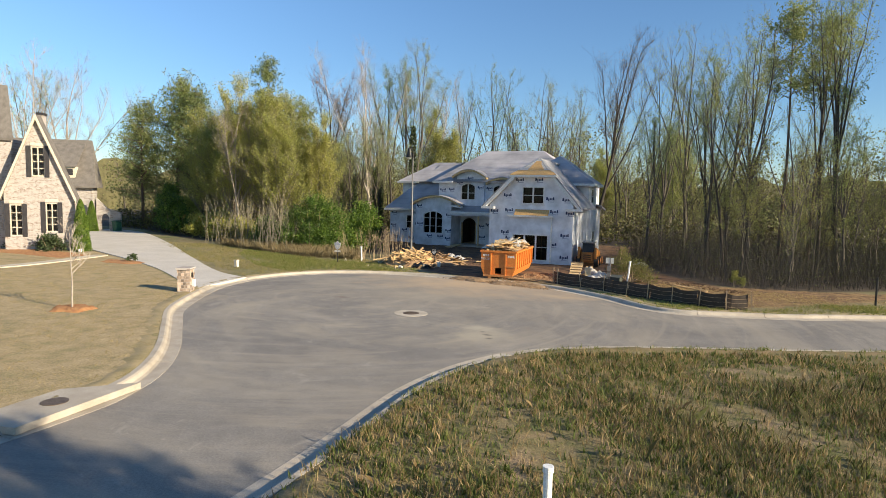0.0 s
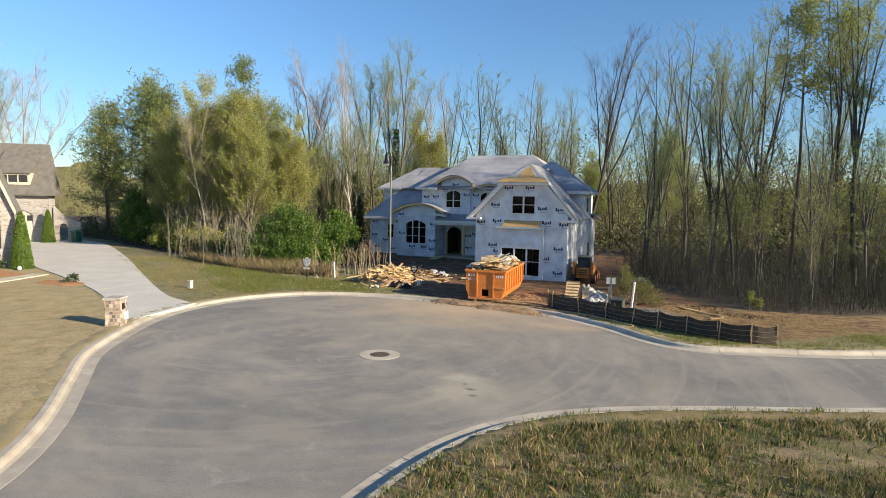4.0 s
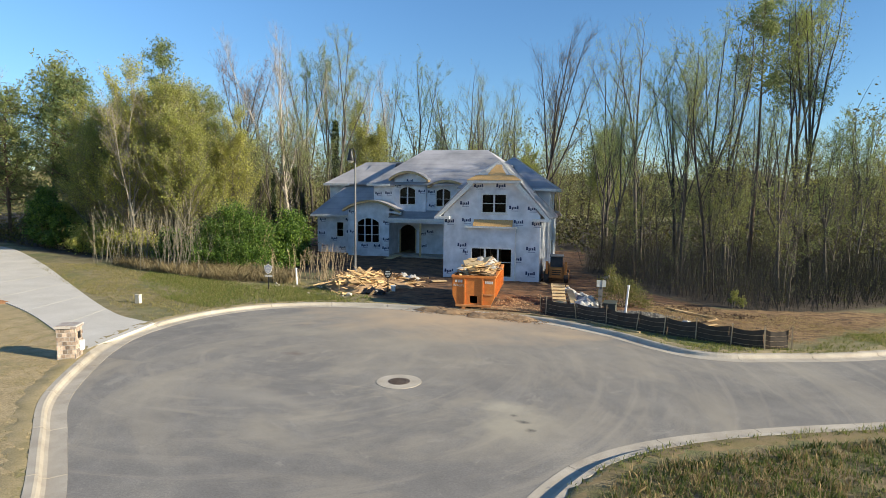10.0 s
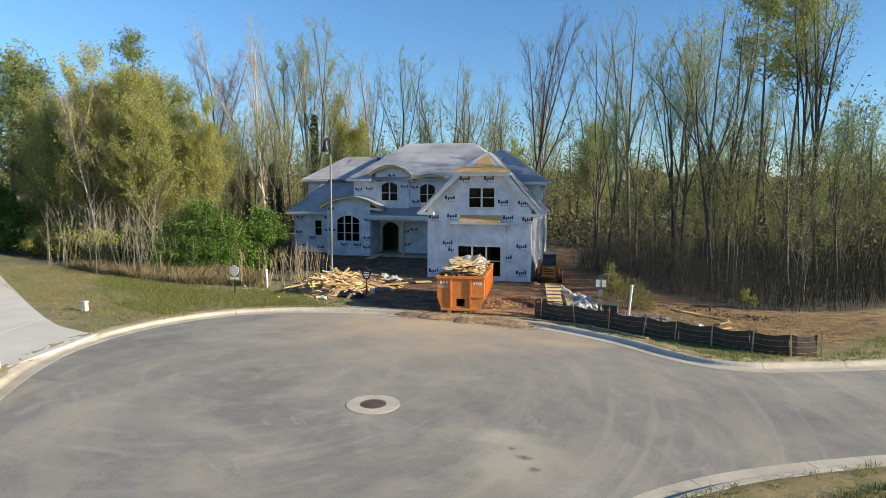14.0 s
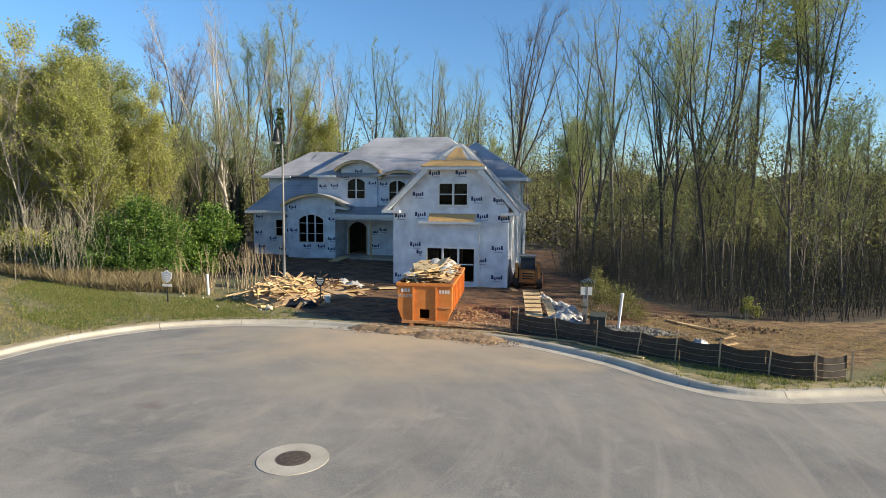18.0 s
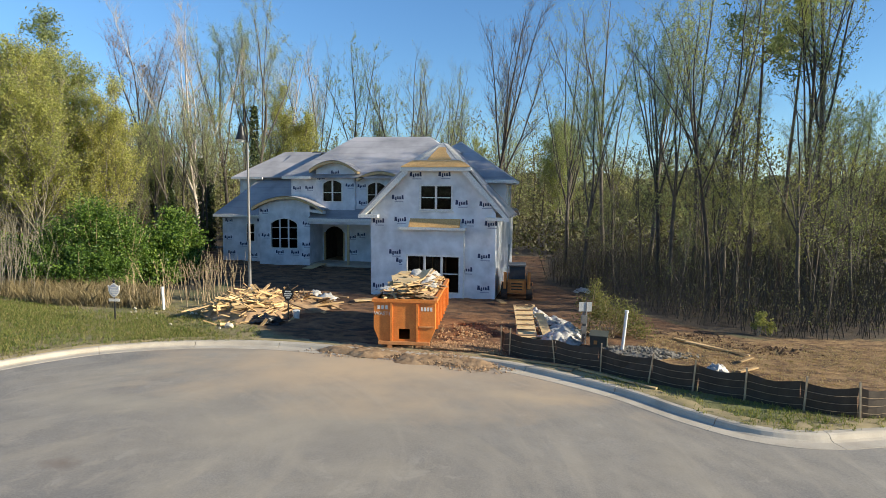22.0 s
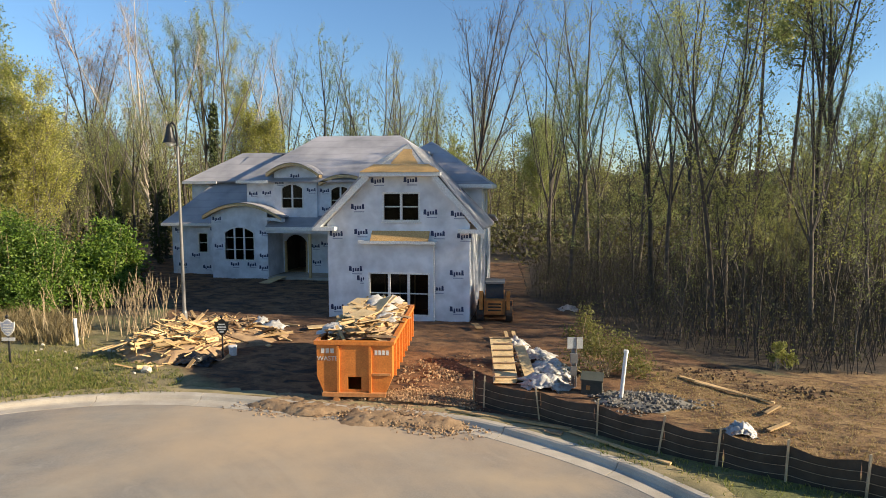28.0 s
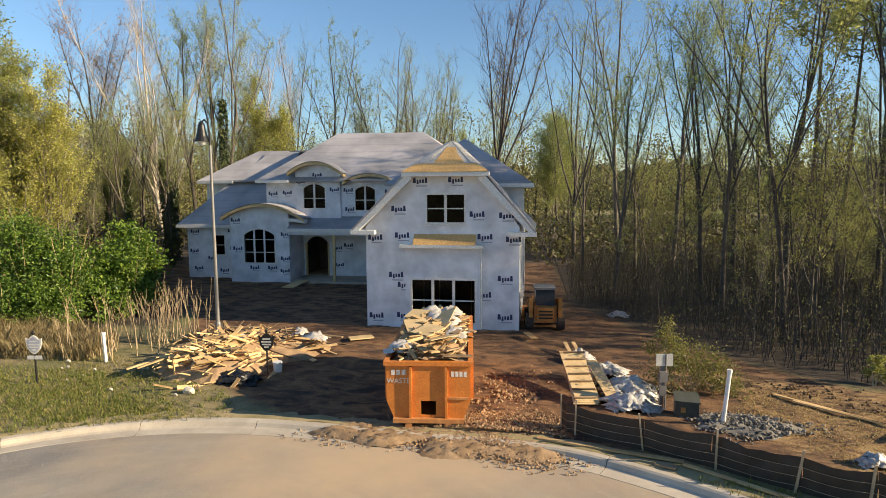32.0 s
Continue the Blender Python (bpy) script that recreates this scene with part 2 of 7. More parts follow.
GRASS_GREEN = leafy("green_grass", [(0, (0.09, 0.13, 0.022)), (0.6, (0.18, 0.21, 0.05)), (1, (0.32, 0.29, 0.10))], 0.4)
STALK = surface("dead_stalks", (0.30, 0.21, 0.12), (0.46, 0.36, 0.22), 2, 0.9, island=0.3)
STRAW = leafy("pine_straw", [(0, (0.26, 0.11, 0.04)), (1, (0.44, 0.22, 0.09))], 0.2)
SHRUB_DARK = leafy("dark_shrub", [(0, (0.02, 0.04, 0.012)), (1, (0.06, 0.09, 0.03))], 0.2)

# roofing felt: grey sheets in rows with wrinkles
FELT, _nt, _b = principled("roof_felt", 0.6)
_w = _nt.nodes.new("ShaderNodeTexWave")
_w.bands_direction = "Z"
_w.inputs["Scale"].default_value, _w.inputs["Distortion"].default_value = 0.55, 1.2
_tc = _nt.nodes.new("ShaderNodeTexCoord")
_nt.links.new(_tc.outputs["Object"], _w.inputs["Vector"])
_n1 = noise_tex(_nt, 0.35, 5)
_c = ramp(_nt, _n1, [(0.34, (0.24, 0.235, 0.24)), (0.66, (0.44, 0.42, 0.43))])
_c = mixc(_nt, 0.5, _c, ramp(_nt, _w.outputs["Fac"], [(0.0, (0.75, 0.75, 0.78)), (0.08, (1, 1, 1)), (1, (1, 1, 1))]), "MULTIPLY")
_nt.links.new(_c, _b.inputs["Base Color"])
bump(_nt, _b, noise_tex(_nt, 5, 4), 0.3, 0.02)

# asphalt with dust, patches and tyre scrub
ASPHALT, _nt, _b = principled("asphalt", 0.85)
_pos = _nt.nodes.new("ShaderNodeTexCoord").outputs["Object"]
_c = ramp(_nt, noise_tex(_nt, 0.22, 6, 0.62, _pos, 0.6), [(0.3, (0.172, 0.158, 0.143)), (0.55, (0.222, 0.203, 0.178)), (0.75, (0.30, 0.268, 0.222))])
_c = mixc(_nt, 1.0, _c, ramp(_nt, noise_tex(_nt, 90, 2, 0.6, _pos), [(0.3, (0.75, 0.75, 0.75)), (0.7, (1.2, 1.2, 1.2))]), "MULTIPLY")
_c = mixc(_nt, 1.0, _c, ramp(_nt, noise_tex(_nt, 20, 3, 0.65, _pos), [(0.33, (0.84, 0.84, 0.84)), (0.67, (1.15, 1.15, 1.15))]), "MULTIPLY")
_c = mixc(_nt, 1.0, _c, ramp(_nt, noise_tex(_nt, 1.6, 5, 0.6, _pos), [(0.3, (0.88, 0.88, 0.88)), (0.7, (1.1, 1.1, 1.1))]), "MULTIPLY")


def spot(nt, pos, x, y, rx, ry, wob, scale, lo=0.35, hi=1.1):
    """1 inside a ragged ellipse on the plan, 0 outside."""
    mp = nt.nodes.new("ShaderNodeMapping")
    mp.inputs["Location"].default_value = (-x / rx, -y / ry, 0)
    mp.inputs["Scale"].default_value = (1 / rx, 1 / ry, 0)
    nt.links.new(pos, mp.inputs["Vector"])
    ln = nt.nodes.new("ShaderNodeVectorMath")
    ln.operation = "LENGTH"
    nt.links.new(mp.outputs[0], ln.inputs[0])
    ma = nt.nodes.new("ShaderNodeMath")
    ma.operation = "MULTIPLY_ADD"
    nt.links.new(noise_tex(nt, scale, 6, 0.62, pos), ma.inputs[0])
    ma.inputs[1].default_value = wob
    nt.links.new(ln.outputs["Value"], ma.inputs[2])
    return ramp(nt, ma.outputs[0], [(0.0, (1, 1, 1)), (min(lo + wob / 2, 0.98), (1, 1, 1)), (min(hi + wob / 2, 1.0), (0, 0, 0))])


def node_math(nt, op, a, b):
    m = nt.nodes.new("ShaderNodeMath")
    m.operation = op
    for i, v in enumerate((a, b)):
        if isinstance(v, (int, float)):
            m.inputs[i].default_value = v
        else:
            nt.links.new(v, m.inputs[i])
    return m.outputs[0]


def scrub(nt, pos, x, y, across, round_, scale, lo, hi):
    """Arcs of tyre scrub and blown dust round a centre."""
    sep = nt.nodes.new("ShaderNodeSeparateXYZ")
    nt.links.new(pos, sep.inputs[0])
    dx, dy = node_math(nt, "SUBTRACT", sep.outputs[0], x), node_math(nt, "SUBTRACT", sep.outputs[1], y)
    rad = node_math(nt, "SQRT", node_math(nt, "ADD", node_math(nt, "MULTIPLY", dx, dx), node_math(nt, "MULTIPLY", dy, dy)), 0)
    com = nt.nodes.new("ShaderNodeCombineXYZ")
    nt.links.new(node_math(nt, "MULTIPLY", rad, across), com.inputs[0])
    nt.links.new(node_math(nt, "MULTIPLY", node_math(nt, "ARCTAN2", dy, dx), round_), com.inputs[1])
    return ramp(nt, noise_tex(nt, scale, 7, 0.6, com.outputs[0], 0.5), [(lo, (0, 0, 0)), (hi, (1, 1, 1))])


def dusted(fac, k, col):
    return mixc(_nt, node_math(_nt, "MULTIPLY", fac, k), _c, col)


_c = dusted(scrub(_nt, _pos, 5.0, -24.0, 0.55, 1.3, 1.0, 0.47, 0.68), 0.55, (0.35, 0.302, 0.23))
_c = dusted(scrub(_nt, _pos, 0.0, -21.0, 1.7, 1.6, 1.0, 0.53, 0.67), 0.35, (0.37, 0.32, 0.25))
_c = dusted(scrub(_nt, _pos, 6.0, -19.0, 1.3, 1.2, 1.0, 0.55, 0.75), 0.25, (0.13, 0.123, 0.115))
_c = dusted(ramp(_nt, noise_tex(_nt, 0.9, 8, 0.72, _pos, 1.0), [(0.6, (0, 0, 0)), (0.66, (1, 1, 1))]), 0.3, (0.40, 0.36, 0.30))
for _x, _y, _rx, _ry, _col, _k, _wb, _sc in ((4.2, -17.39, 20.0, 11.0, (0.32, 0.272, 0.205), 0.55, 0.9, 0.35), (4.53, -12.96, 16.0, 9.0, (0.46, 0.335, 0.21), 0.9, 0.9, 0.45), (9.5, -25.53, 2.6, 3.2, (0.37, 0.325, 0.245), 0.9, 0.9, 1.4),
                                             (9.05, -24.32, 1.9, 1.2, (0.42, 0.37, 0.28), 0.8, 0.9, 2.0), (9.7, -25.32, 0.45, 0.3, (0.05, 0.048, 0.045), 0.8, 1.0, 5.0),
                                             (9.97, -25.83, 0.35, 0.28, (0.06, 0.055, 0.05), 0.8, 1.0, 6.0), (9.37, -24.92, 0.28, 0.22, (0.07, 0.065, 0.06), 0.8, 1.0, 6.0),
                                             (-1.82, -17.9, 4.0, 1.6, (0.33, 0.29, 0.225), 0.6, 0.8, 0.7), (1.57, -25.83, 5.5, 1.2, (0.32, 0.285, 0.235), 0.5, 0.9, 0.8),
                                             (0.24, -21.26, 0.9, 0.55, (0.16, 0.12, 0.095), 0.8, 0.8, 3.0), (10.07, -14.87, 3.5, 1.0, (0.44, 0.33, 0.21), 0.75, 0.9, 1.2),
                                             (13.37, -20.82, 3.4, 1.0, (0.17, 0.16, 0.145), 0.4, 0.8, 0.8)):
    _c = dusted(spot(_nt, _pos, _x, _y, _rx, _ry, _wb, _sc, 0.0 if _wb > 0.7 else 0.35, 0.6 if _wb > 0.7 else 1.1), _k, _col)
_nt.links.new(_c, _b.inputs["Base Color"])
bump(_nt, _b, noise_tex(_nt, 120, 2, 0.6, _pos), 0.25, 0.006)

# ---------------------------------------------------------------- plan of the road
OUTER = smooth_line([(5.4, -90), (5.2, -60), (5.05, -45), (4.8, -38), (4.4, -36), (3.4, -34.2), (1.6, -32.2), (-1, -29.9), (-3.3, -27.8), (-5.3, -25), (-6.6, -22.7), (-7.3, -20.6), (-7.4, -18.2), (-6.9, -16.1), (-5.6, -14.1), (-3.8, -12.85), (-1.6, -12.1), (0.9, -11.9), (5.01, -12.16), (7.89, -12.38), (9.87, -13.2), (11.82, -14.44), (13.36, -15.88), (14.77, -16.78), (16.24, -16.91), (17.96, -16.34), (20.35, -15.44), (23.13, -13.98), (40, -4.5), (90, 22)], 0.3)
INNER = smooth_line([(10.94, -90.43), (10.75, -60.43), (10.57, -45.44), (10.41, -38.45), (10.2, -35.44), (9.97, -32.7), (10.17, -30.39), (10.67, -28.57), (11.62, -26.85), (13.37, -25.24),
                     (15.88, -23.76), (19.37, -22.11), (22.58, -20.44), (39.41, -11.85), (86.83, 12.76)], 0.3)


def plan_inside(px, py, loop):
    inside = np.zeros(px.shape, bool)
    n = len(loop)
    for i in range(n):
        (x0, y0), (x1, y1) = loop[i][:2], loop[(i + 1) % n][:2]
        if y0 == y1:
            continue
        cross = ((y0 > py) != (y1 > py)) & (px < (x1 - x0) * (py - y0) / (y1 - y0) + x0)
        inside ^= cross
    return inside


def plan_distance(px, py, line, closed=False):
    best = np.full(px.shape, 1e9)
    pairs = list(zip(line, line[1:])) + ([(line[-1], line[0])] if closed else [])
    for a, b in pairs:
        ax, ay, bx, by = a[0], a[1], b[0], b[1]
        dx, dy = bx - ax, by - ay
        t = np.clip(((px - ax) * dx + (py - ay) * dy) / max(dx * dx + dy * dy, 1e-9), 0, 1)
        best = np.minimum(best, np.hypot(px - ax - t * dx, py - ay - t * dy))
    return best


ROAD_LOOP = [tuple(p)[:2] for p in OUTER[::4]] + [tuple(p)[:2] for p in INNER[::-4]]
DIRT_LOOP = [(-7.42, -2.5), (-4.3, -7.39), (-1.84, -9.03), (1.08, -11.03), (8.06, -11.38), (9.94, -11.6), (14.34, -13.04), (18.29, -14.03), (20.57, -11.5), (18.4, -7.51), (15.33, -4.13), (12.7, -0.27),
             (9.32, 6.39), (8.82, 23.54), (-23.08, 26.79), (-25.19, 15.11), (-20.8, 10.27), (-11, 4)]
STRAW_LOOP = [(12.71, -9.96), (14.12, -5.59), (17.81, -6.37), (25.3, -4.78), (32.3, 1.63), (34.54, -1.22), (25.43, -7.22), (22.37, -10.05), (19.66, -13.08), (15.33, -12.83)]
WOOD_LOOP = [(9.15, 5.92), (12.92, -0.76), (16.11, -5.22), (19.01, -6.86), (21.77, -6.23), (25.26, -3.6), (28.66, -0.65), (66.63, 18.96), (136.68, 127), (-143.05, 132.46), (-143.51, 20.74), (-52.47, 7.25), (-37.51, 0.6), (-28.01, -1.45),
             (-19.59, -2.22), (-13.15, -2.02), (-9.56, -1.07), (-11, 5), (-20.82, 10.8), (-25.19, 15.11), (-23.08, 26.79), (8.82, 23.54)]
TAN_LOOP = [(4.56, -90.41), (3.95, -36.48), (0.76, -32.83), (-7.15, -23.96), (-23.71, -15.24), (-44.59, -7.36), (-94.52, -6.81), (-93.65, -88.1)]
FIELD_LOOP = [(11.05, -70.43), (10.7, -36.44), (10.93, -30.39), (12.56, -27.37), (16.14, -25.18), (22.77, -22), (57.28, -4.3), (61.49, -70.47)]


def zone(px, py, loop, soft=0.6):
    d = plan_distance(px, py, loop, True)
    return np.clip(0.5 + np.where(plan_inside(px, py, loop), d, -d) / (2 * soft), 0, 1)


def axis(lo, hi, step, far):
    mid = list(np.arange(lo, hi + 1e-6, step))
    out, s, p = [], step, hi
    while p < far:
        s *= 1.28
        p += s
        out.append(p)
    low, s, p = [], step, lo
    while p > -far:
        s *= 1.28
        p -= s
        low.append(p)
    return np.array(low[::-1] + mid + out)


GX, GY = axis(-26, 30, 0.24, 2500), axis(-46, 14, 0.24, 2500)
PX, PY = np.meshgrid(GX, GY)


def hummocks(px, py, s):
    return (np.sin(px * 1.7 * s + 1.3 * np.sin(py * 1.1 * s)) + np.sin(py * 2.3 * s + 1.7 * np.sin(px * 0.9 * s + 2)) + np.sin((px + py) * 3.7 * s)) / 3


def ground_height(px, py):
    """Height of the ground sheet on the plan."""
    inside = plan_inside(px, py, ROAD_LOOP)
    d = np.minimum(plan_distance(px, py, OUTER[::3]), plan_distance(px, py, INNER[::3]))
    out = np.where(inside, 0, d)
    z = 0.135 + 0.02 * hummocks(px, py, 0.35)
    z = z + np.clip((px + 12) / -30, 0, 1) * 0.15
    z = z + zone(px, py, DIRT_LOOP) * (0.035 * hummocks(px, py, 1.1) + 0.025 * hummocks(px, py, 2.3))
    z = z + zone(px, py, FIELD_LOOP) * (0.05 * hummocks(px, py, 0.8) + 0.04)
    return np.where(out < 0.62, -0.12, z)


GZ = ground_height(PX, PY)
_nx, _ny = len(GX), len(GY)
_idx = np.arange(_nx * _ny).reshape(_ny, _nx)
_faces = np.stack([_idx[:-1, :-1], _idx[:-1, 1:], _idx[1:, 1:], _idx[1:, :-1]], -1).reshape(-1, 4)
_me = bpy.data.meshes.new("ground")
_me.from_pydata(np.stack([PX, PY, GZ], -1).reshape(-1, 3).tolist(), [], _faces.tolist())
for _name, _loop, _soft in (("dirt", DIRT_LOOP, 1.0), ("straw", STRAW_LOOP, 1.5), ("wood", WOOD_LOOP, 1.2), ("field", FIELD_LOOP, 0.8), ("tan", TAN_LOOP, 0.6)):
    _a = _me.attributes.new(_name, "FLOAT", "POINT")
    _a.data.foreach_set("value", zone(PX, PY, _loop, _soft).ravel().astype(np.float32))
GROUND, _nt, _b = principled("ground", 0.95)
_pos = _nt.nodes.new("ShaderNodeTexCoord").outputs["Object"]
_big, _mid, _fine = noise_tex(_nt, 0.25, 5, 0.6, _pos), noise_tex(_nt, 1.4, 5, 0.6, _pos), noise_tex(_nt, 18, 4, 0.65, _pos)
_lawn = ramp(_nt, _mid, [(0.3, (0.15, 0.125, 0.05)), (0.5, (0.22, 0.18, 0.085)), (0.7, (0.29, 0.225, 0.12))])
_lawn = mixc(_nt, ramp(_nt, _big, [(0.45, (0, 0, 0)), (0.65, (1, 1, 1))]), _lawn, (0.13, 0.14, 0.045))


def masked(attr, wobble, lo, hi):
    a = _nt.nodes.new("ShaderNodeAttribute")
    a.attribute_name = attr
    ma = _nt.nodes.new("ShaderNodeMath")
    ma.operation = "MULTIPLY_ADD"
    _nt.links.new(_mid, ma.inputs[0])
    ma.inputs[1].default_value = wobble
    _nt.links.new(a.outputs["Fac"], ma.inputs[2])
    return ramp(_nt, ma.outputs[0], [(lo, (0, 0, 0)), (hi, (1, 1, 1))])


_field = ramp(_nt, _mid, [(0.3, (0.11, 0.115, 0.03)), (0.5, (0.20, 0.16, 0.07)), (0.7, (0.30, 0.21, 0.12))])
_lawn = mixc(_nt, masked("tan", 0.2, 0.5, 0.7), _lawn, ramp(_nt, _mid, [(0.3, (0.25, 0.21, 0.095)), (0.5, (0.35, 0.265, 0.135)), (0.7, (0.42, 0.32, 0.18))]))
_c = mixc(_nt, masked("field", 0.2, 0.45, 0.7), _lawn, _field)
# leaf litter darkened: the shade under the trees is put into its colour
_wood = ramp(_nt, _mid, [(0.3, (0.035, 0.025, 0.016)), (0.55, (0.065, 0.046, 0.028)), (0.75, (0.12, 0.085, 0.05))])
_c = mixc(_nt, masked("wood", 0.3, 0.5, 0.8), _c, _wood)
_dirt = ramp(_nt, noise_tex(_nt, 0.9, 6, 0.65, _pos, 0.8), [(0.28, (0.034, 0.016, 0.008)), (0.5, (0.10, 0.046, 0.019)), (0.72, (0.235, 0.118, 0.048))])
_mp3 = _nt.nodes.new("ShaderNodeMapping")
_mp3.inputs["Scale"].default_value = (0.7, 1.25, 1)
_mp3.inputs["Rotation"].default_value = (0, 0, 0.12)
_nt.links.new(_pos, _mp3.inputs["Vector"])
_track = noise_tex(_nt, 1.5, 6, 0.6, _mp3.outputs[0], 0.7)
_dirt = mixc(_nt, ramp(_nt, _track, [(0.47, (0, 0, 0)), (0.62, (1, 1, 1))]), _dirt, (0.215, 0.112, 0.05))
_dirt = mixc(_nt, ramp(_nt, _track, [(0.36, (1, 1, 1)), (0.45, (0, 0, 0))]), _dirt, (0.032, 0.018, 0.011))
_c = mixc(_nt, masked("dirt", 0.35, 0.5, 0.75), _c, _dirt)
# straw over soil patches; its dark streaks also stand in for tree shadows
_str = ramp(_nt, noise_tex(_nt, 2.2, 6, 0.7, _mp3.outputs[0], 0.8), [(0.34, (0.045, 0.024, 0.013)), (0.44, (0.13, 0.068, 0.028)), (0.52, (0.24, 0.14, 0.058)), (0.68, (0.37, 0.245, 0.105))])
_c = mixc(_nt, masked("straw", 0.8, 0.8, 1.05), _c, _str)
_c = mixc(_nt, 1.0, _c, ramp(_nt, _fine, [(0.3, (0.62, 0.62, 0.62)), (0.7, (1.3, 1.3, 1.3))]), "MULTIPLY")
_nt.links.new(_c, _b.inputs["Base Color"])
bump(_nt, _b, _fine, 0.6, 0.05)
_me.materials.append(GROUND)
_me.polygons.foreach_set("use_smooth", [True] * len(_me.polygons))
tagged(new("ground", _me), "ground of dormant lawn, red building dirt and leaf litter, tree shade in its colour", "ground", kind="structure")


def z_at(x, y):
    return float(ground_height(np.array([[x]]), np.array([[y]]))[0, 0])


# road sheet
_loop = [Vector((p.x, p.y, 0)) for p in OUTER[::2]] + [Vector((p.x, p.y, 0)) for p in INNER[::-2]]
_g = Geo().add(_loop, [tuple(t) for t in mathutils.geometry.tessellate_polygon([_loop])])
_road = single("road", _g, ASPHALT, "worn grey asphalt road with dust and tyre scrub", "road", kind="structure")


def kerb_run(line, sign, skip):
    """Concrete gutter and rolled kerb, cast in lengths with open joints."""
    nrm = normals_left(line)
    holder = thing("kerb", "pale concrete kerb and gutter cast in lengths", "kerb", kind="structure")
    high = [(-0.02, -0.1), (-0.02, 0.008), (0.36, 0.0), (0.44, 0.03), (0.50, 0.12), (0.56, 0.15), (0.72, 0.15), (0.74, 0.0)]
    low = [(-0.02, -0.1), (-0.02, 0.008), (0.36, 0.004), (0.44, 0.02), (0.50, 0.05), (0.56, 0.085), (0.72, 0.15), (0.74, 0.0)]
    step = 10
    for s in range(0, len(line) - 1, step):
        e = min(s + step, len(line) - 1)
        if e - s < 2 or line[s].y < -62 or line[s].x > 62:
            continue
        g = Geo()
        rows = []
        for i in range(s, e + 1):
            prof = low if skip(line[i]) else high
            p = line[i]
            if i == s:
                p = p.lerp(line[i + 1], 0.03)
            if i == e:
                p = p.lerp(line[i - 1], 0.03)
            rows.append([p + nrm[i] * sign * o + Vector((0, 0, z)) for o, z in prof])
        k = len(high)
        verts = [v for r in rows for v in r]
        faces = [(i * k + j, (i + 1) * k + j, (i + 1) * k + j + 1, i * k + j + 1) for i in range(len(rows) - 1) for j in range(k - 1)]
        faces += [tuple(range(k)), tuple(range((len(rows) - 1) * k, len(rows) * k))]
        g.add(verts, faces)
        part("kerb_length", g, CONCRETE, holder)


def verge_edge(line, sign, mat, label):
    """Earth packed against the back of the kerb."""
    nrm = normals_left(line)
    r = np.random.default_rng(3)
    keep = [i for i in range(len(line)) if line[i].y > -62 and line[i].x < 62]
    vs = []
    for i in keep:
        for o, z in ((0.70, 0.135), (0.78, 0.155), (0.95, 0.165), (1.15, 0.155), (1.45, 0.1)):
            vs.append(line[i] + nrm[i] * sign * (o + (0.05 * r.normal() if o > 0.9 else 0)) + Vector((0, 0, z + (0.015 * r.normal() if o > 0.7 else 0))))
    g = Geo().add(vs, [(i * 5 + j, (i + 1) * 5 + j, (i + 1) * 5 + j + 1, i * 5 + j + 1) for i in range(len(keep) - 1) for j in range(4)])
    single("verge", g, mat, label, "verge", kind="structure", smooth=True)


VERGE = surface("verge_earth", (0.22, 0.18, 0.08), (0.38, 0.295, 0.16), 1.3, 0.95, fine=30, relief=0.6)
VERGE_FIELD = surface("verge_field", (0.12, 0.11, 0.035), (0.28, 0.19, 0.10), 1.6, 0.95, fine=30, relief=0.6)
verge_edge(OUTER, 1, VERGE, "earth and thin grass packed behind the kerb")
verge_edge(INNER, -1, VERGE_FIELD, "bare soil and grass behind the field kerb")
kerb_run(OUTER, 1, lambda p: p.x < -6.0 and -23.7 < p.y < -19.3)
kerb_run(INNER, -1, lambda p: False)

# drive of the brick house
_a = smooth_line([(-8.05, -19.3), (-10.6, -18.6), (-14.5, -16.4), (-22, -11.6), (-32, -5.2), (-45, 2.2), (-54, 5)], 0.5)
_b2 = smooth_line([(-7.0, -24.1), (-10.8, -21.9), (-16.5, -19.0), (-23.8, -16.3), (-30, -14.2), (-40, -9.5), (-54, -4)], 0.5)
_n = 40
_la = [_a[int(i * (len(_a) - 1) / _n)] for i in range(_n + 1)]
_lb = [_b2[int(i * (len(_b2) - 1) / _n)] for i in range(_n + 1)]
_drive = thing("driveway", "pale broom-finished concrete driveway curving to the brick house", "driveway", kind="structure")
for _s in range(0, _n, 4):
    _g = Geo()
    for i in range(_s, _s + 4):
        q = [_la[i], _la[i + 1], _lb[i + 1], _lb[i]]
        if i == _s:
            q[0], q[3] = q[0].lerp(q[1], 0.02), q[3].lerp(q[2], 0.02)
        zz = [0.165 + 0.19 * min(max((-12 - p.x) / 30, 0), 1) for p in q]
        top = [Vector((p.x, p.y, z)) for p, z in zip(q, zz)]
        _g.prism([p - Vector((0, 0, 0.12)) for p in top], (0, 0, 0.12))
    part("slab", _g, DRIVE, _drive)


# round covers
def disc(g, x, y, z0, z1, r, n=28):
    return g.prism([(x + r * math.cos(2 * math.pi * i / n), y + r * math.sin(2 * math.pi * i / n), z0) for i in range(n)], (0, 0, z1 - z0))


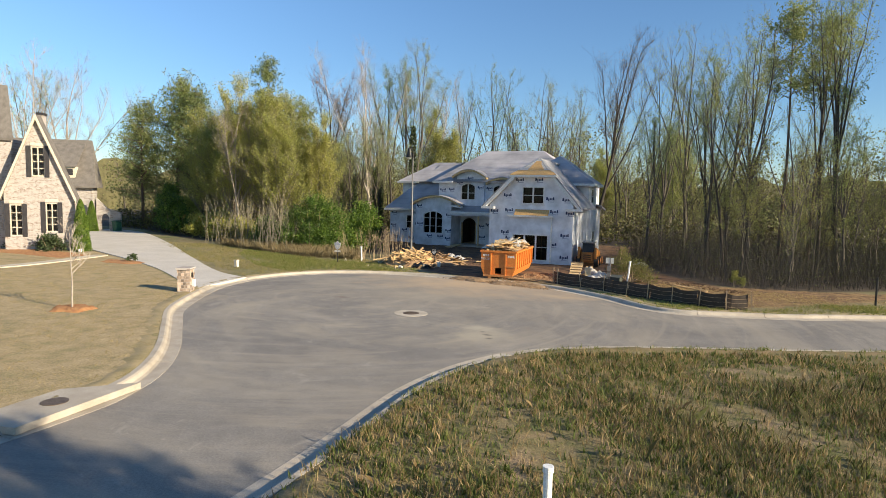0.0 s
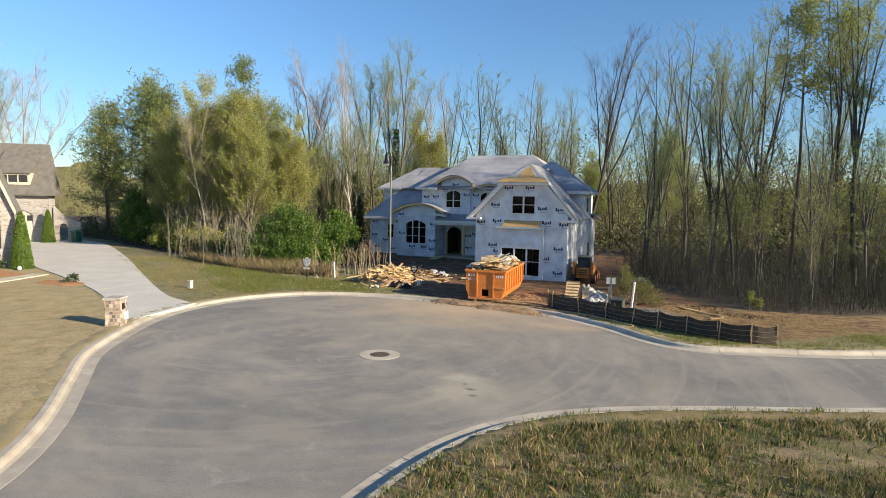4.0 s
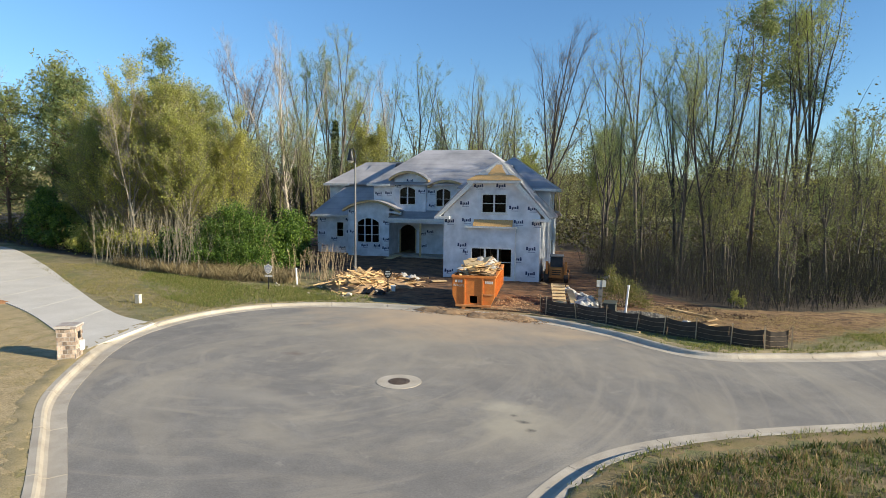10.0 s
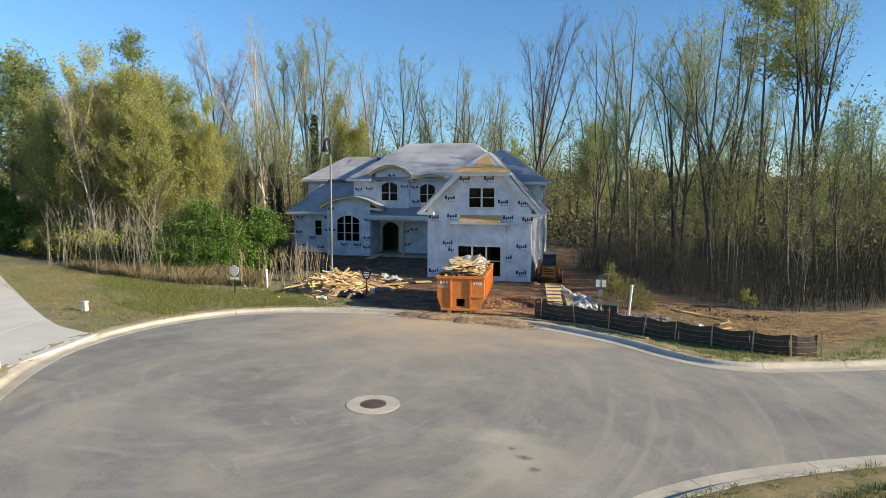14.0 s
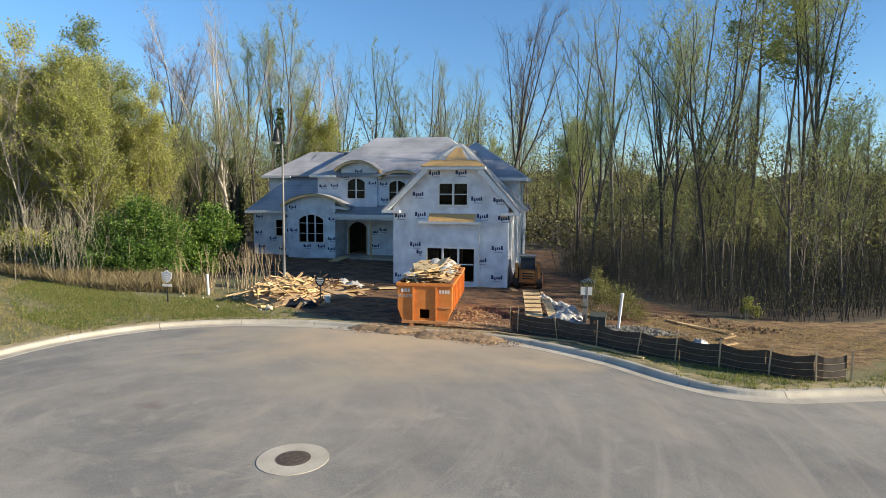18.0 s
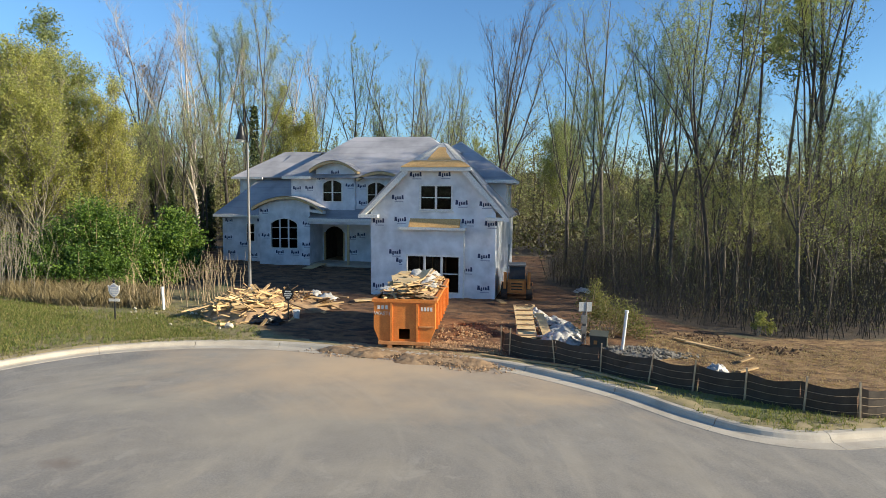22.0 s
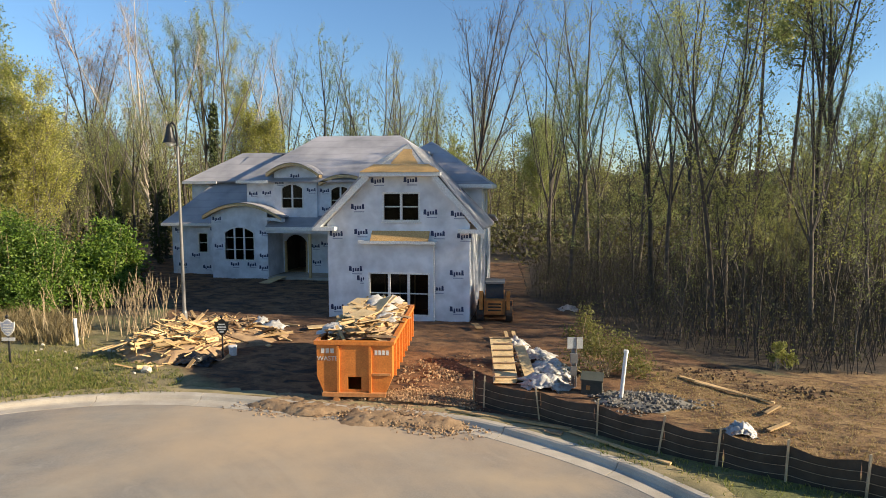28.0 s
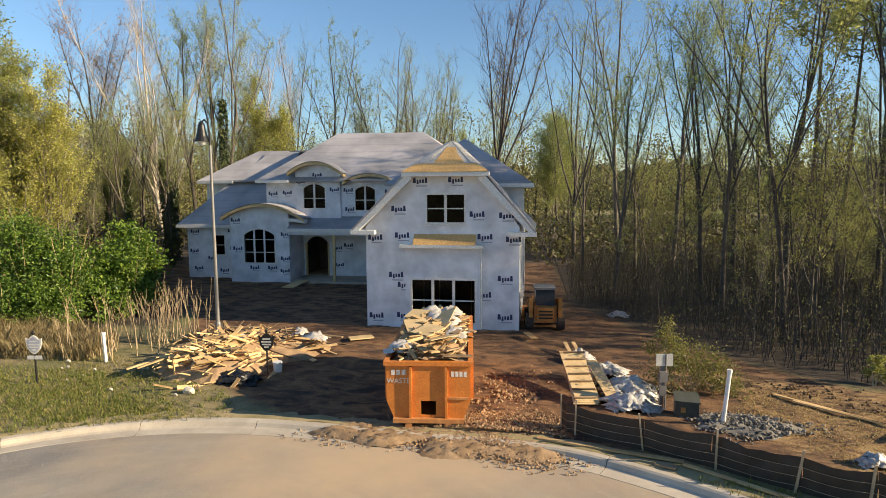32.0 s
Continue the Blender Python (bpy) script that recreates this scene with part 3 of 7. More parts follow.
_mh = thing("manhole", "round iron manhole cover in a pale concrete collar", "manhole", 5.27, -23.15, 0.0)
part("collar", disc(Geo(), 0, 0, -0.02, 0.012, 0.74, 36), CONCRETE, _mh)
part("rim", disc(Geo(), 0, 0, 0.0, 0.018, 0.36), IRON, _mh)
_g = disc(Geo(), 0, 0, 0.0, 0.022, 0.3)
for i in range(-4, 5):
    for j in range(-4, 5):
        if math.hypot(i, j) * 0.06 < 0.27:
            _g.box(i * 0.06 - 0.018, i * 0.06 + 0.018, j * 0.06 - 0.018, j * 0.06 + 0.018, 0.021, 0.028)
part("cover", _g, IRON, _mh)

_in = thing("storm_inlet", "concrete storm inlet slab with a round iron lid", "storm drain")
part("slab", Geo().prism([(4.3, -35.7, 0.02), (3.1, -37.0, 0.02), (3.4, -39.2, 0.02), (4.75, -38.9, 0.02)], (0, 0, 0.16)), CONCRETE, _in)
part("lid", disc(Geo(), 3.9, -37.6, 0.17, 0.195, 0.28), IRON, _in)


# ---------------------------------------------------------------- houses
def arch_loop(x0, x1, z0, z1, rise=0.0, n=8):
    """Opening outline in x and z; rise: the height of the segmental arch within z0..z1."""
    if rise <= 0:
        return [(x0, z0), (x1, z0), (x1, z1), (x0, z1)]
    c, w = (x0 + x1) / 2, (x1 - x0) / 2
    r = (w * w + rise * rise) / (2 * rise)
    top = []
    for i in range(n + 1):
        x = x1 - (x1 - x0) * i / n
        top.append((x, z1 - r + math.sqrt(max(r * r - (x - c) ** 2, 0))))
    return [(x0, z0), (x1, z0)] + top


def pierced(outline, holes, put, thick):
    """A wall of an outline with holes, both as (u, z); put(u, z, depth) gives the place."""
    g = Geo()
    loops = [outline] + holes
    flat = [p for lp in loops for p in lp]
    tris = mathutils.geometry.tessellate_polygon([[Vector((u, z, 0)) for u, z in lp] for lp in loops])
    n = len(flat)
    verts = [put(u, z, 0) for u, z in flat] + [put(u, z, thick) for u, z in flat]
    faces = [tuple(t) for t in tris] + [tuple(i + n for i in reversed(t)) for t in tris]
    at = 0
    for lp in loops:
        k = len(lp)
        faces += [(at + i, at + (i + 1) % k, n + at + (i + 1) % k, n + at + i) for i in range(k)]
        at += k
    return g.add(verts, faces)


def facing(y):
    """Wall whose face looks to -y."""
    return lambda u, z, d: Vector((u, y + d, z))


def facing_x(x, way=-1):
    return lambda u, z, d: Vector((x + way * d, u, z))


def bar(g, put, u0, z0, u1, z1, w, d0, d1):
    """A straight bar between two points of a wall plane."""
    du, dz = u1 - u0, z1 - z0
    ln = math.hypot(du, dz)
    nu, nz = -dz / ln * w / 2, du / ln * w / 2
    lp = [(u0 + nu, z0 + nz), (u0 - nu, z0 - nz), (u1 - nu, z1 - nz), (u1 + nu, z1 + nz)]
    a = [put(u, z, d0) for u, z in lp] + [put(u, z, d1) for u, z in lp]
    g.add(a, [(3, 2, 1, 0), (4, 5, 6, 7), (0, 1, 5, 4), (1, 2, 6, 5), (2, 3, 7, 6), (3, 0, 4, 7)])


def window(parent, put, x0, x1, z0, z1, rise=0.0, cols=2, rails=(0.5,), glass=True, mat=None, name="window"):
    """Frame, mullions, sash rails and panes set into a wall."""
    mat = mat or TRIM
    loop = arch_loop(x0, x1, z0, z1, rise)
    c = ((x0 + x1) / 2, (z0 + z1) / 2)
    f = 0.085
    inner = [(c[0] + (u - c[0]) * (1 - 2 * f / (x1 - x0)), c[1] + (z - c[1]) * (1 - 2 * f / (z1 - z0))) for u, z in loop]
    holder = new(name)
    holder.parent = parent
    part("window_frame", pierced(loop, [inner], lambda u, z, d: put(u, z, d - 0.03), 0.1), mat, holder)
    ix0, ix1, iz0 = inner[0][0], inner[1][0], inner[0][1]

    def top(u):
        if rise <= 0:
            return inner[2][1]
        w, h = (x1 - x0) / 2 - f, rise
        r = (w * w + h * h) / (2 * h)
        return inner[0][1] + (z1 - z0 - 2 * f) - r + math.sqrt(max(r * r - (u - c[0]) ** 2, 0))

    for i in range(1, cols):
        u = ix0 + (ix1 - ix0) * i / cols
        g = Geo()
        bar(g, put, u, iz0, u, top(u), 0.12, -0.02, 0.06)
        part("mullion", g, mat, holder)
    for r in rails:
        z = iz0 + (top(ix0 + 0.02) - iz0) * r
        for i in range(cols):
            a, b = ix0 + (ix1 - ix0) * i / cols + 0.04, ix0 + (ix1 - ix0) * (i + 1) / cols - 0.04
            g = Geo()
            bar(g, put, a, z, b, z, 0.05, 0.0, 0.05)
            part("sash_rail", g, mat, holder)
    if glass:
        for i in range(cols):
            a, b = ix0 + (ix1 - ix0) * i / cols + 0.02, ix0 + (ix1 - ix0) * (i + 1) / cols - 0.02
            lp = [(a, iz0), (b, iz0)] + [(b + (a - b) * k / 4, top(b + (a - b) * k / 4)) for k in range(5)]
            g = Geo().add([put(u, z, 0.03) for u, z in lp], [tuple(range(len(lp)))])
            part("pane", g, GLASS, holder)
    return holder


GLASS, _nt, _b = principled("pane_glass", 0.04)
_b.inputs["Base Color"].default_value = (0.35, 0.36, 0.38, 1)
_b.inputs["Transmission Weight"].default_value = 1.0
_b.inputs["IOR"].default_value = 1.25

MARK = Geo()
for _x, _w, _z0, _z1 in ((0.0, 0.13, 0.0, 0.2), (0.15, 0.08, -0.05, 0.12), (0.25, 0.08, 0.0, 0.13), (0.35, 0.09, 0.0, 0.13), (0.46, 0.10, 0.0, 0.2)):
    MARK.prism([(_x * 1.2, 0, _z0 * 1.2), ((_x + _w) * 1.2, 0, _z0 * 1.2), ((_x + _w * 0.85) * 1.2, 0, _z1 * 1.2), ((_x + _w * 0.1) * 1.2, 0, _z1 * 1.2)], (0, 0.003, 0))
MARK_ME = fill_mesh("wrap_print", MARK, NAVY)
LINE_ME = fill_mesh("wrap_line", Geo().box(0.16, 0.66, 0, 0.003, -0.16, -0.11), GREY_PRINT)


def marks(parent, spots, y):
    """The wrap's repeated dark-blue print, as plain blocks."""
    for x, z in spots:
        for me, nm in ((MARK_ME, "wrap_print"), (LINE_ME, "wrap_line")):
            o = part(nm, me, None, parent)
            o.location = (x, y - 0.006, z)


def roof_face(loop, thick=0.12):
    """A roof plane with thickness, straight down."""
    return Geo().prism([Vector(p) - Vector((0, 0, thick)) for p in loop], (0, 0, thick))


H = thing("house", "two-storey house under construction in white house wrap with grey roof felt", "house")
YB, YL, YU, YP = 11.7, 13.2, 12.9, 14.2

# garage wing
_out = [(-0.1, -0.05), (6.85, -0.05), (6.85, 4.75), (5.25, 7.02), (1.95, 7.02), (-0.1, 4.75)]
_holes = [arch_loop(2.66, 4.5, 4.86, 6.26), arch_loop(1.97, 4.98, 0.35, 2.45)]
part("wall", pierced(_out, _holes, facing(0.0), 0.16), WRAP, H, "front gable wall in white house wrap")
part("wall", pierced([(0.16, -0.05), (14.0, -0.05), (14.0, 4.75), (0.16, 4.75)], [], facing_x(-0.1, 1), 0.16), WRAP, H)
part("wall", pierced([(0.16, -0.05), (10.9, -0.05), (10.9, 4.6), (8.7, 4.6), (8.7, 6.7), (5.6, 6.7), (5.6, 4.75), (0.16, 4.75)],
                     [arch_loop(7.4, 8.5, 1.0, 2.6), arch_loop(6.6, 7.6, 5.0, 6.3)], facing_x(6.85), 0.16), WRAP, H, "side wall in white house wrap")
for _a0, _a1, _c0, _c1 in ((7.4, 8.5, 1.0, 2.6), (6.6, 7.6, 5.0, 6.3)):
    window(H, facing_x(6.85), _a0, _a1, _c0, _c1, 0, 1)
part("wall", pierced([(3.2, 4.6), (6.69, 4.6), (6.69, 6.7), (3.2, 6.7)], [], facing(5.6), 0.16), WRAP, H)
window(H, facing(0.0), 2.66, 4.5, 4.86, 6.26, 0, 2)
_g = Geo()
for _z in (4.84,):
    _g.box(2.6, 4.56, -0.05, 0.0, _z - 0.06, _z)
part("window_sill", _g, TRIM, H)
# box-out round the lower window, with its shelf and board
_g = pierced([(1.75, 0.0), (5.12, 0.0), (5.12, 3.8), (1.75, 3.8)], [arch_loop(1.97, 4.98, 0.35, 2.45)], facing(-0.14), 0.138)
part("window_surround", _g, WRAP, H)
window(H, facing(-0.13), 1.97, 4.98, 0.35, 2.45, 0, 3, (0.52,))
_g = Geo().box(1.55, 5.28, -0.42, 0.0, 3.82, 3.96)
part("canopy_ledge", _g, TRIM, H)
_g = Geo().prism([(2.15, -0.40, 3.97), (4.95, -0.40, 3.97), (4.95, -0.03, 4.42), (2.15, -0.03, 4.42)], (0, 0.03, -0.03))
part("canopy_board", _g, OSB, H, "bare orange sheathing board")
# corner board strip by the box-out
part("corner_strip", Geo().box(5.13, 5.2, -0.16, -0.005, 0.0, 3.8), TRIM, H)
# rakes, eave returns, clipped gable
_ya = -0.42
_g = Geo()
for _s, (_xa, _za, _xb, _zb) in (("l", (-0.62, 4.62, 1.95, 7.12)), ("r", (7.55, 4.55, 5.28, 7.1))):
    _d = Vector((_xb - _xa, 0, _zb - _za)).normalized()
    _nn = Vector((-_d.z, 0, _d.x)) * (1 if _s == "l" else -1)
    lp = [Vector((_xa, _ya, _za)), Vector((_xb, _ya, _zb)), Vector((_xb, _ya, _zb)) - _nn * 0.3, Vector((_xa, _ya, _za)) - _nn * 0.22]
    part("rake_board", Geo().prism(lp, (0, 0.42, 0)), TRIM, H)
part("gable_fascia", Geo().box(1.7, 5.55, -0.5, 0.0, 6.98, 7.16), TRIM, H)
part("eave_return", Geo().box(-0.68, 0.42, -0.48, 0.0, 4.42, 4.6), TRIM, H)
part("eave_return", Geo().box(6.35, 7.6, -0.48, 0.0, 4.36, 4.54), TRIM, H)
_pk = Vector((3.72, 1.05, 8.56))
part("hip_sheathing", Geo().prism([(1.75, -0.52, 7.17), (5.5, -0.52, 7.17), (4.95, -0.18, 7.5), (2.3, -0.18, 7.5)], (0, 0.03, 0.05)), OSB, H, "bare orange sheathing strip")
part("hip_paper", Geo().prism([(1.75, -0.52, 7.15), (5.5, -0.52, 7.15), tuple(_pk)], (0, 0.03, 0.03)), PLASTIC, H, "white paper on the clipped gable")
part("hip_sheathing", Geo().prism([(3.1, -0.06, 7.57), (4.4, -0.06, 7.57), (4.05, 0.38, 7.97), (3.95, 0.72, 8.27), (3.55, 0.72, 8.27), (3.35, 0.38, 7.97)], (0, 0.03, 0.05)), OSB, H, "bare orange sheathing panel")
part("hip_paper", Geo().prism([(1.8, -0.47, 7.19), (2.65, -0.15, 7.5), tuple(_pk), tuple(_pk + Vector((-0.28, 0.02, -0.1)))], (0, 0.04, 0.055)), PLASTIC, H)
part("hip_paper", Geo().prism([(5.45, -0.47, 7.19), tuple(_pk + Vector((0.3, 0.02, -0.1))), tuple(_pk), (4.75, -0.15, 7.5)], (0, 0.04, 0.055)), PLASTIC, H)
_hp = (3.72, 12.5, 8.6)
part("roof_plane", roof_face([(-0.62, -0.44, 4.68), (1.82, -0.44, 7.12), (3.72, 1.05, 8.56), _hp, (-0.62, 12.5, 4.68)]), FELT, H, "grey roofing felt")
part("roof_plane", roof_face([(7.55, -0.44, 4.62), (7.55, 5.3, 4.62), (3.72, 5.3, 8.56), (3.72, 1.05, 8.56), (5.48, -0.44, 7.12)]), FELT, H, "grey roofing felt")
# two-storey block behind the garage
_r1, _r2 = (3.4, 8.6, 9.35), (3.4, 10.2, 9.35)
part("roof_plane", roof_face([(7.35, 5.1, 6.72), (7.35, 9.0, 6.72), _r2, _r1]), FELT, H, "grey roofing felt")
part("roof_plane", roof_face([(-0.55, 5.1, 6.72), (7.35, 5.1, 6.72), _r1]), FELT, H, "grey roofing felt")
part("roof_plane", roof_face([(-0.55, 5.1, 6.72), _r1, _r2, (-0.55, 16, 6.72)]), FELT, H, "grey roofing felt")
part("roof_plane", roof_face([(7.35, 9.0, 6.72), (-0.55, 16, 6.72), _r2]), FELT, H, "grey roofing felt")
part("roof_plane", roof_face([(7.3, 8.7, 4.9), (7.3, 11.3, 4.5), (3.0, 11.3, 4.9), (3.0, 8.7, 5.6)]), FELT, H, "grey roofing felt")
part("fascia", Geo().box(7.3, 7.4, 5.05, 9.0, 6.5, 6.7), TRIM, H)
part("fascia", Geo().box(3.0, 7.3, 5.03, 5.12, 6.5, 6.7), TRIM, H)
part("soffit", Geo().box(6.86, 7.3, 5.1, 9.0, 6.46, 6.52), TRIM, H)

# main block


def brow(x, x0, x1, zl, zr, rise):
    """Height of an arched roof band at x."""
    k = (x - x0) / (x1 - x0)
    return zl + (zr - zl) * k + rise * max(math.sin(math.pi * k), 0) ** 0.9


_dorm = [(-8.85, 4.3), (-5.65, 4.3)] + [(-5.65 - 0.4 * i, brow(-5.65 - 0.4 * i, -9.25, -5.25, 7.6, 7.5, 0.78) - 0.1) for i in range(9)]
part("wall", pierced([(-11.1, 4.0), (-8.85, 4.0), (-8.85, 7.1), (-11.1, 7.1)], [], facing(YU), 0.16), WRAP, H)
part("wall", pierced(_dorm, [arch_loop(-8.35, -6.65, 5.1, 6.9, 0.3)], facing(YU - 0.25), 0.4), WRAP, H, "dormer wall in house wrap")
_w3 = [(-5.65, 4.0), (-0.1, 4.0), (-0.1, 7.1), (-2.2, 7.1), (-2.2, 7.15)] + [(-2.4 - 0.4 * i, brow(-2.4 - 0.4 * i, -5.4, -2.1, 6.95, 7.2, 0.42) - 0.1) for i in range(8)] + [(-5.65, 6.9)]
part("wall", pierced(_w3, [arch_loop(-4.75, -3.2, 4.95, 6.75, 0.28)], facing(YU), 0.16), WRAP, H)
part("wall", pierced([(13.06, 4.0), (22, 4.0), (22, 7.1), (13.06, 7.1)], [], facing_x(-11.1, 1), 0.16), WRAP, H)
window(H, facing(YU - 0.25), -8.35, -6.65, 5.1, 6.9, 0.3, 2)
window(H, facing(YU), -4.75, -3.2, 4.95, 6.75, 0.28, 2)


def eyebrow(x0, x1, zl, zr, rise, y0, y1, thick=0.2, back=3.4, up=0.0):
    """Arched roof band over a dormer or bay, with a wood edge."""
    n = 14
    top = []
    for i in range(n + 1):
        k = i / n
        top.append((x0 + (x1 - x0) * k, zl + (zr - zl) * k + rise * math.sin(math.pi * k) ** 0.9))
    g = Geo()
    verts = []
    for x, z in top:
        verts += [(x, y0, z), (x, y0, z - thick), (x, y1, z - thick), (x, y1, z)]
    faces = []
    for i in range(n):
        a, b = i * 4, i * 4 + 4
        faces += [(a, b, b + 1, a + 1), (a + 1, b + 1, b + 2, a + 2)]
    faces += [(0, 1, 2, 3), (n * 4, n * 4 + 3, n * 4 + 2, n * 4 + 1)]
    g.add(verts, faces)
    part("eyebrow_edge", g, PLY, H, "bare curved wood roof edge")
    g = Geo()
    verts = []
    for x, z in top:
        verts += [(x, y0 - 0.03, z + 0.03), (x, y1 + back, z + 0.03 + up)]
    g.add(verts, [(i * 2, i * 2 + 1, i * 2 + 3, i * 2 + 2) for i in range(n)])
    part("eyebrow_roof", g, FELT, H, "grey felt over the arch")


eyebrow(-9.25, -5.25, 7.6, 7.5, 0.78, YU - 0.75, YU - 0.2)
eyebrow(-5.4, -2.1, 6.95, 7.2, 0.42, YU - 0.6, YU)
# main hip roof
_ea, _el, _er, _eb = 12.3, -11.6, 4.4, 24.0
_rl, _rr = (-7.55, 18.0, 10.72), (-0.85, 18.0, 10.68)
part("roof_plane", roof_face([(_el, _ea, 7.1), (_er, _ea, 7.1), _rr, _rl]), FELT, H, "grey roofing felt")
part("roof_plane", roof_face([(_el, _ea, 7.1), _rl, (_el, _eb, 7.1)]), FELT, H, "grey roofing felt")
part("roof_plane", roof_face([(4.4, _ea, 7.1), (4.4, _eb, 7.1), _rr]), FELT, H, "grey roofing felt")
part("roof_plane", roof_face([(_el, _eb, 7.1), _rl, _rr, (4.4, _eb, 7.1)]), FELT, H, "grey roofing felt")
part("fascia", Geo().box(_el, -9.2, _ea - 0.06, _ea + 0.03, 6.92, 7.12), TRIM, H)
part("fascia", Geo().box(-2.1, 0.6, _ea - 0.06, _ea + 0.03, 6.92, 7.12), TRIM, H)
part("soffit", Geo().box(_el, -9.2, _ea + 0.03, YU, 6.92, 6.97), TRIM, H)
part("wall", pierced([(-17.3, 0.0), (4.2, 0.0), (4.2, 7.1), (-17.3, 7.1)], [], facing(23.4), 0.16), WRAP, H)

# left wing: low wall, long roof, upper part behind
part("wall", pierced([(-17.45, -0.05), (-13.3, -0.05), (-13.3, 3.95), (-17.45, 3.95)], [arch_loop(-15.35, -14.5, 1.75, 3.3)], facing(YL), 0.16), WRAP, H)
window(H, facing(YL), -15.35, -14.5, 1.75, 3.3, 0, 1)
part("wall", pierced([(YL + 0.16, -0.05), (23.3, -0.05), (23.3, 7.1), (16.0, 7.1), (16.0, 3.95), (YL + 0.16, 3.95)], [], facing_x(-17.45, 1), 0.16), WRAP, H)
part("wall", pierced([(-17.29, 3.9), (-12.5, 3.9), (-12.5, 7.1), (-17.29, 7.1)], [], facing(16.0), 0.16), WRAP, H)
part("roof_plane", roof_face([(-17.95, 12.7, 4.02), (-10.9, 12.7, 4.02), (-10.9, 18.4, 9.4), (-13.4, 18.4, 9.4)]), FELT, H, "grey roofing felt")
part("roof_plane", roof_face([(-17.95, 12.7, 4.02), (-13.4, 18.4, 9.4), (-17.95, 18.4, 4.02)]), FELT, H, "grey roofing felt")
part("roof_plane", roof_face([(-17.9, 15.5, 7.18), (-12.0, 15.5, 7.18), (-12.0, 19.0, 9.55), (-14.6, 19.0, 9.55)]), FELT, H, "grey roofing felt")
part("roof_plane", roof_face([(-17.9, 15.5, 7.18), (-14.6, 19.0, 9.55), (-17.9, 22.5, 7.18)]), FELT, H, "grey roofing felt")
part("roof_plane", roof_face([(-17.9, 22.5, 7.18), (-14.6, 19.0, 9.55), (-10, 19.0, 9.55), (-10, 22.5, 7.18)]), FELT, H, "grey roofing felt")
part("fascia", Geo().box(-17.98, -13.4, 12.64, 12.72, 3.8, 4.0), TRIM, H)
part("fascia", Geo().box(-17.95, -15.0, 15.44, 15.52, 6.96, 7.16), TRIM, H)

# bay with its arched window
_bt = [(-13.3, -0.08), (-9.0, -0.08)] + [(-9.0 - 0.43 * i, brow(-9.0 - 0.43 * i, -13.75, -7.75, 4.6, 4.5, 0.98) - 0.1) for i in range(11)]
part("wall", pierced(_bt, [arch_loop(-12.35, -9.98, 1.4, 3.86, 0.42)], facing(YB), 0.16), WRAP, H, "bay wall in house wrap")
for _x, _w in ((-13.3, 1), (-9.0, -1)):
    part("wall", pierced([(YB + 0.16, -0.08), (YP, -0.08), (YP, 4.5), (YB + 0.16, 4.5)], [], facing_x(_x, _w), 0.16), WRAP, H)
window(H, facing(YB), -12.35, -9.98, 1.4, 3.86, 0.42, 3, (0.38, 0.84))
eyebrow(-13.75, -7.75, 4.6, 4.5, 0.98, YB - 0.45, YB + 0.1, 0.2, 2.2)
part("cornice", Geo().prism([(-8.9, YB - 0.42, 4.55), (-7.7, YB - 0.42, 4.45), (-7.7, YB - 0.42, 4.2), (-8.9, YB - 0.42, 4.36)], (0, 0.5, 0)), TRIM, H)

# porch
part("roof_plane", roof_face([(-9.0, 11.35, 3.86), (0.0, 11.35, 3.86), (0.0, YU, 4.62), (-9.0, YU, 4.62)]), FELT, H, "grey felt porch roof")
part("porch_beam", Geo().box(-8.98, -0.12, 11.45, 11.75, 3.42, 3.72), WRAP, H)
part("porch_fascia", Geo().box(-8.98, -0.12, 11.3, 11.36, 3.62, 3.86), TRIM, H)
part("porch_ceiling", Geo().box(-8.98, -0.12, 11.76, YP, 3.6, 3.66), PLY, H)
part("porch_post", Geo().box(-5.88, -5.72, 11.5, 11.66, 0.28, 3.42), PLY, H, "rough timber porch post")
part("porch_slab", Geo().box(-8.98, -0.12, 11.6, YP, -0.05, 0.3), CONCRETE, H)
_ph = [arch_loop(-8.82, -7.15, 0.3, 3.12, 0.5), arch_loop(-4.3, -2.2, 0.9, 3.0)]
part("wall", pierced([(-9.0, -0.05), (-0.1, -0.05), (-0.1, 4.2), (-9.0, 4.2)], _ph, facing(YP), 0.16), WRAP, H, "porch wall in house wrap")
window(H, facing(YP), -4.3, -2.2, 0.9, 3.0, 0, 2)
for _x in (-8.82, -7.15):
    part("door_jamb", Geo().box(_x - 0.06, _x + 0.06, YP - 0.04, YP + 0.16, 0.3, 2.62), PLY, H)
part("wall", pierced([(12.46, -0.05), (23.3, -0.05), (23.3, 7.0), (12.46, 7.0)], [], facing_x(4.3), 0.16), WRAP, H)
part("wall", pierced([(4.3, -0.05), (6.69, -0.05), (6.69, 4.6), (4.3, 4.6)], [], facing(10.74), 0.16), WRAP, H)
part("ramp_plank", Geo().prism([(-8.3, 11.6, 0.32), (-7.6, 11.6, 0.32), (-7.9, 9.6, 0.14), (-8.7, 9.6, 0.14)], (0, 0, 0.05)), PLY, H, "plank ramp to the porch")

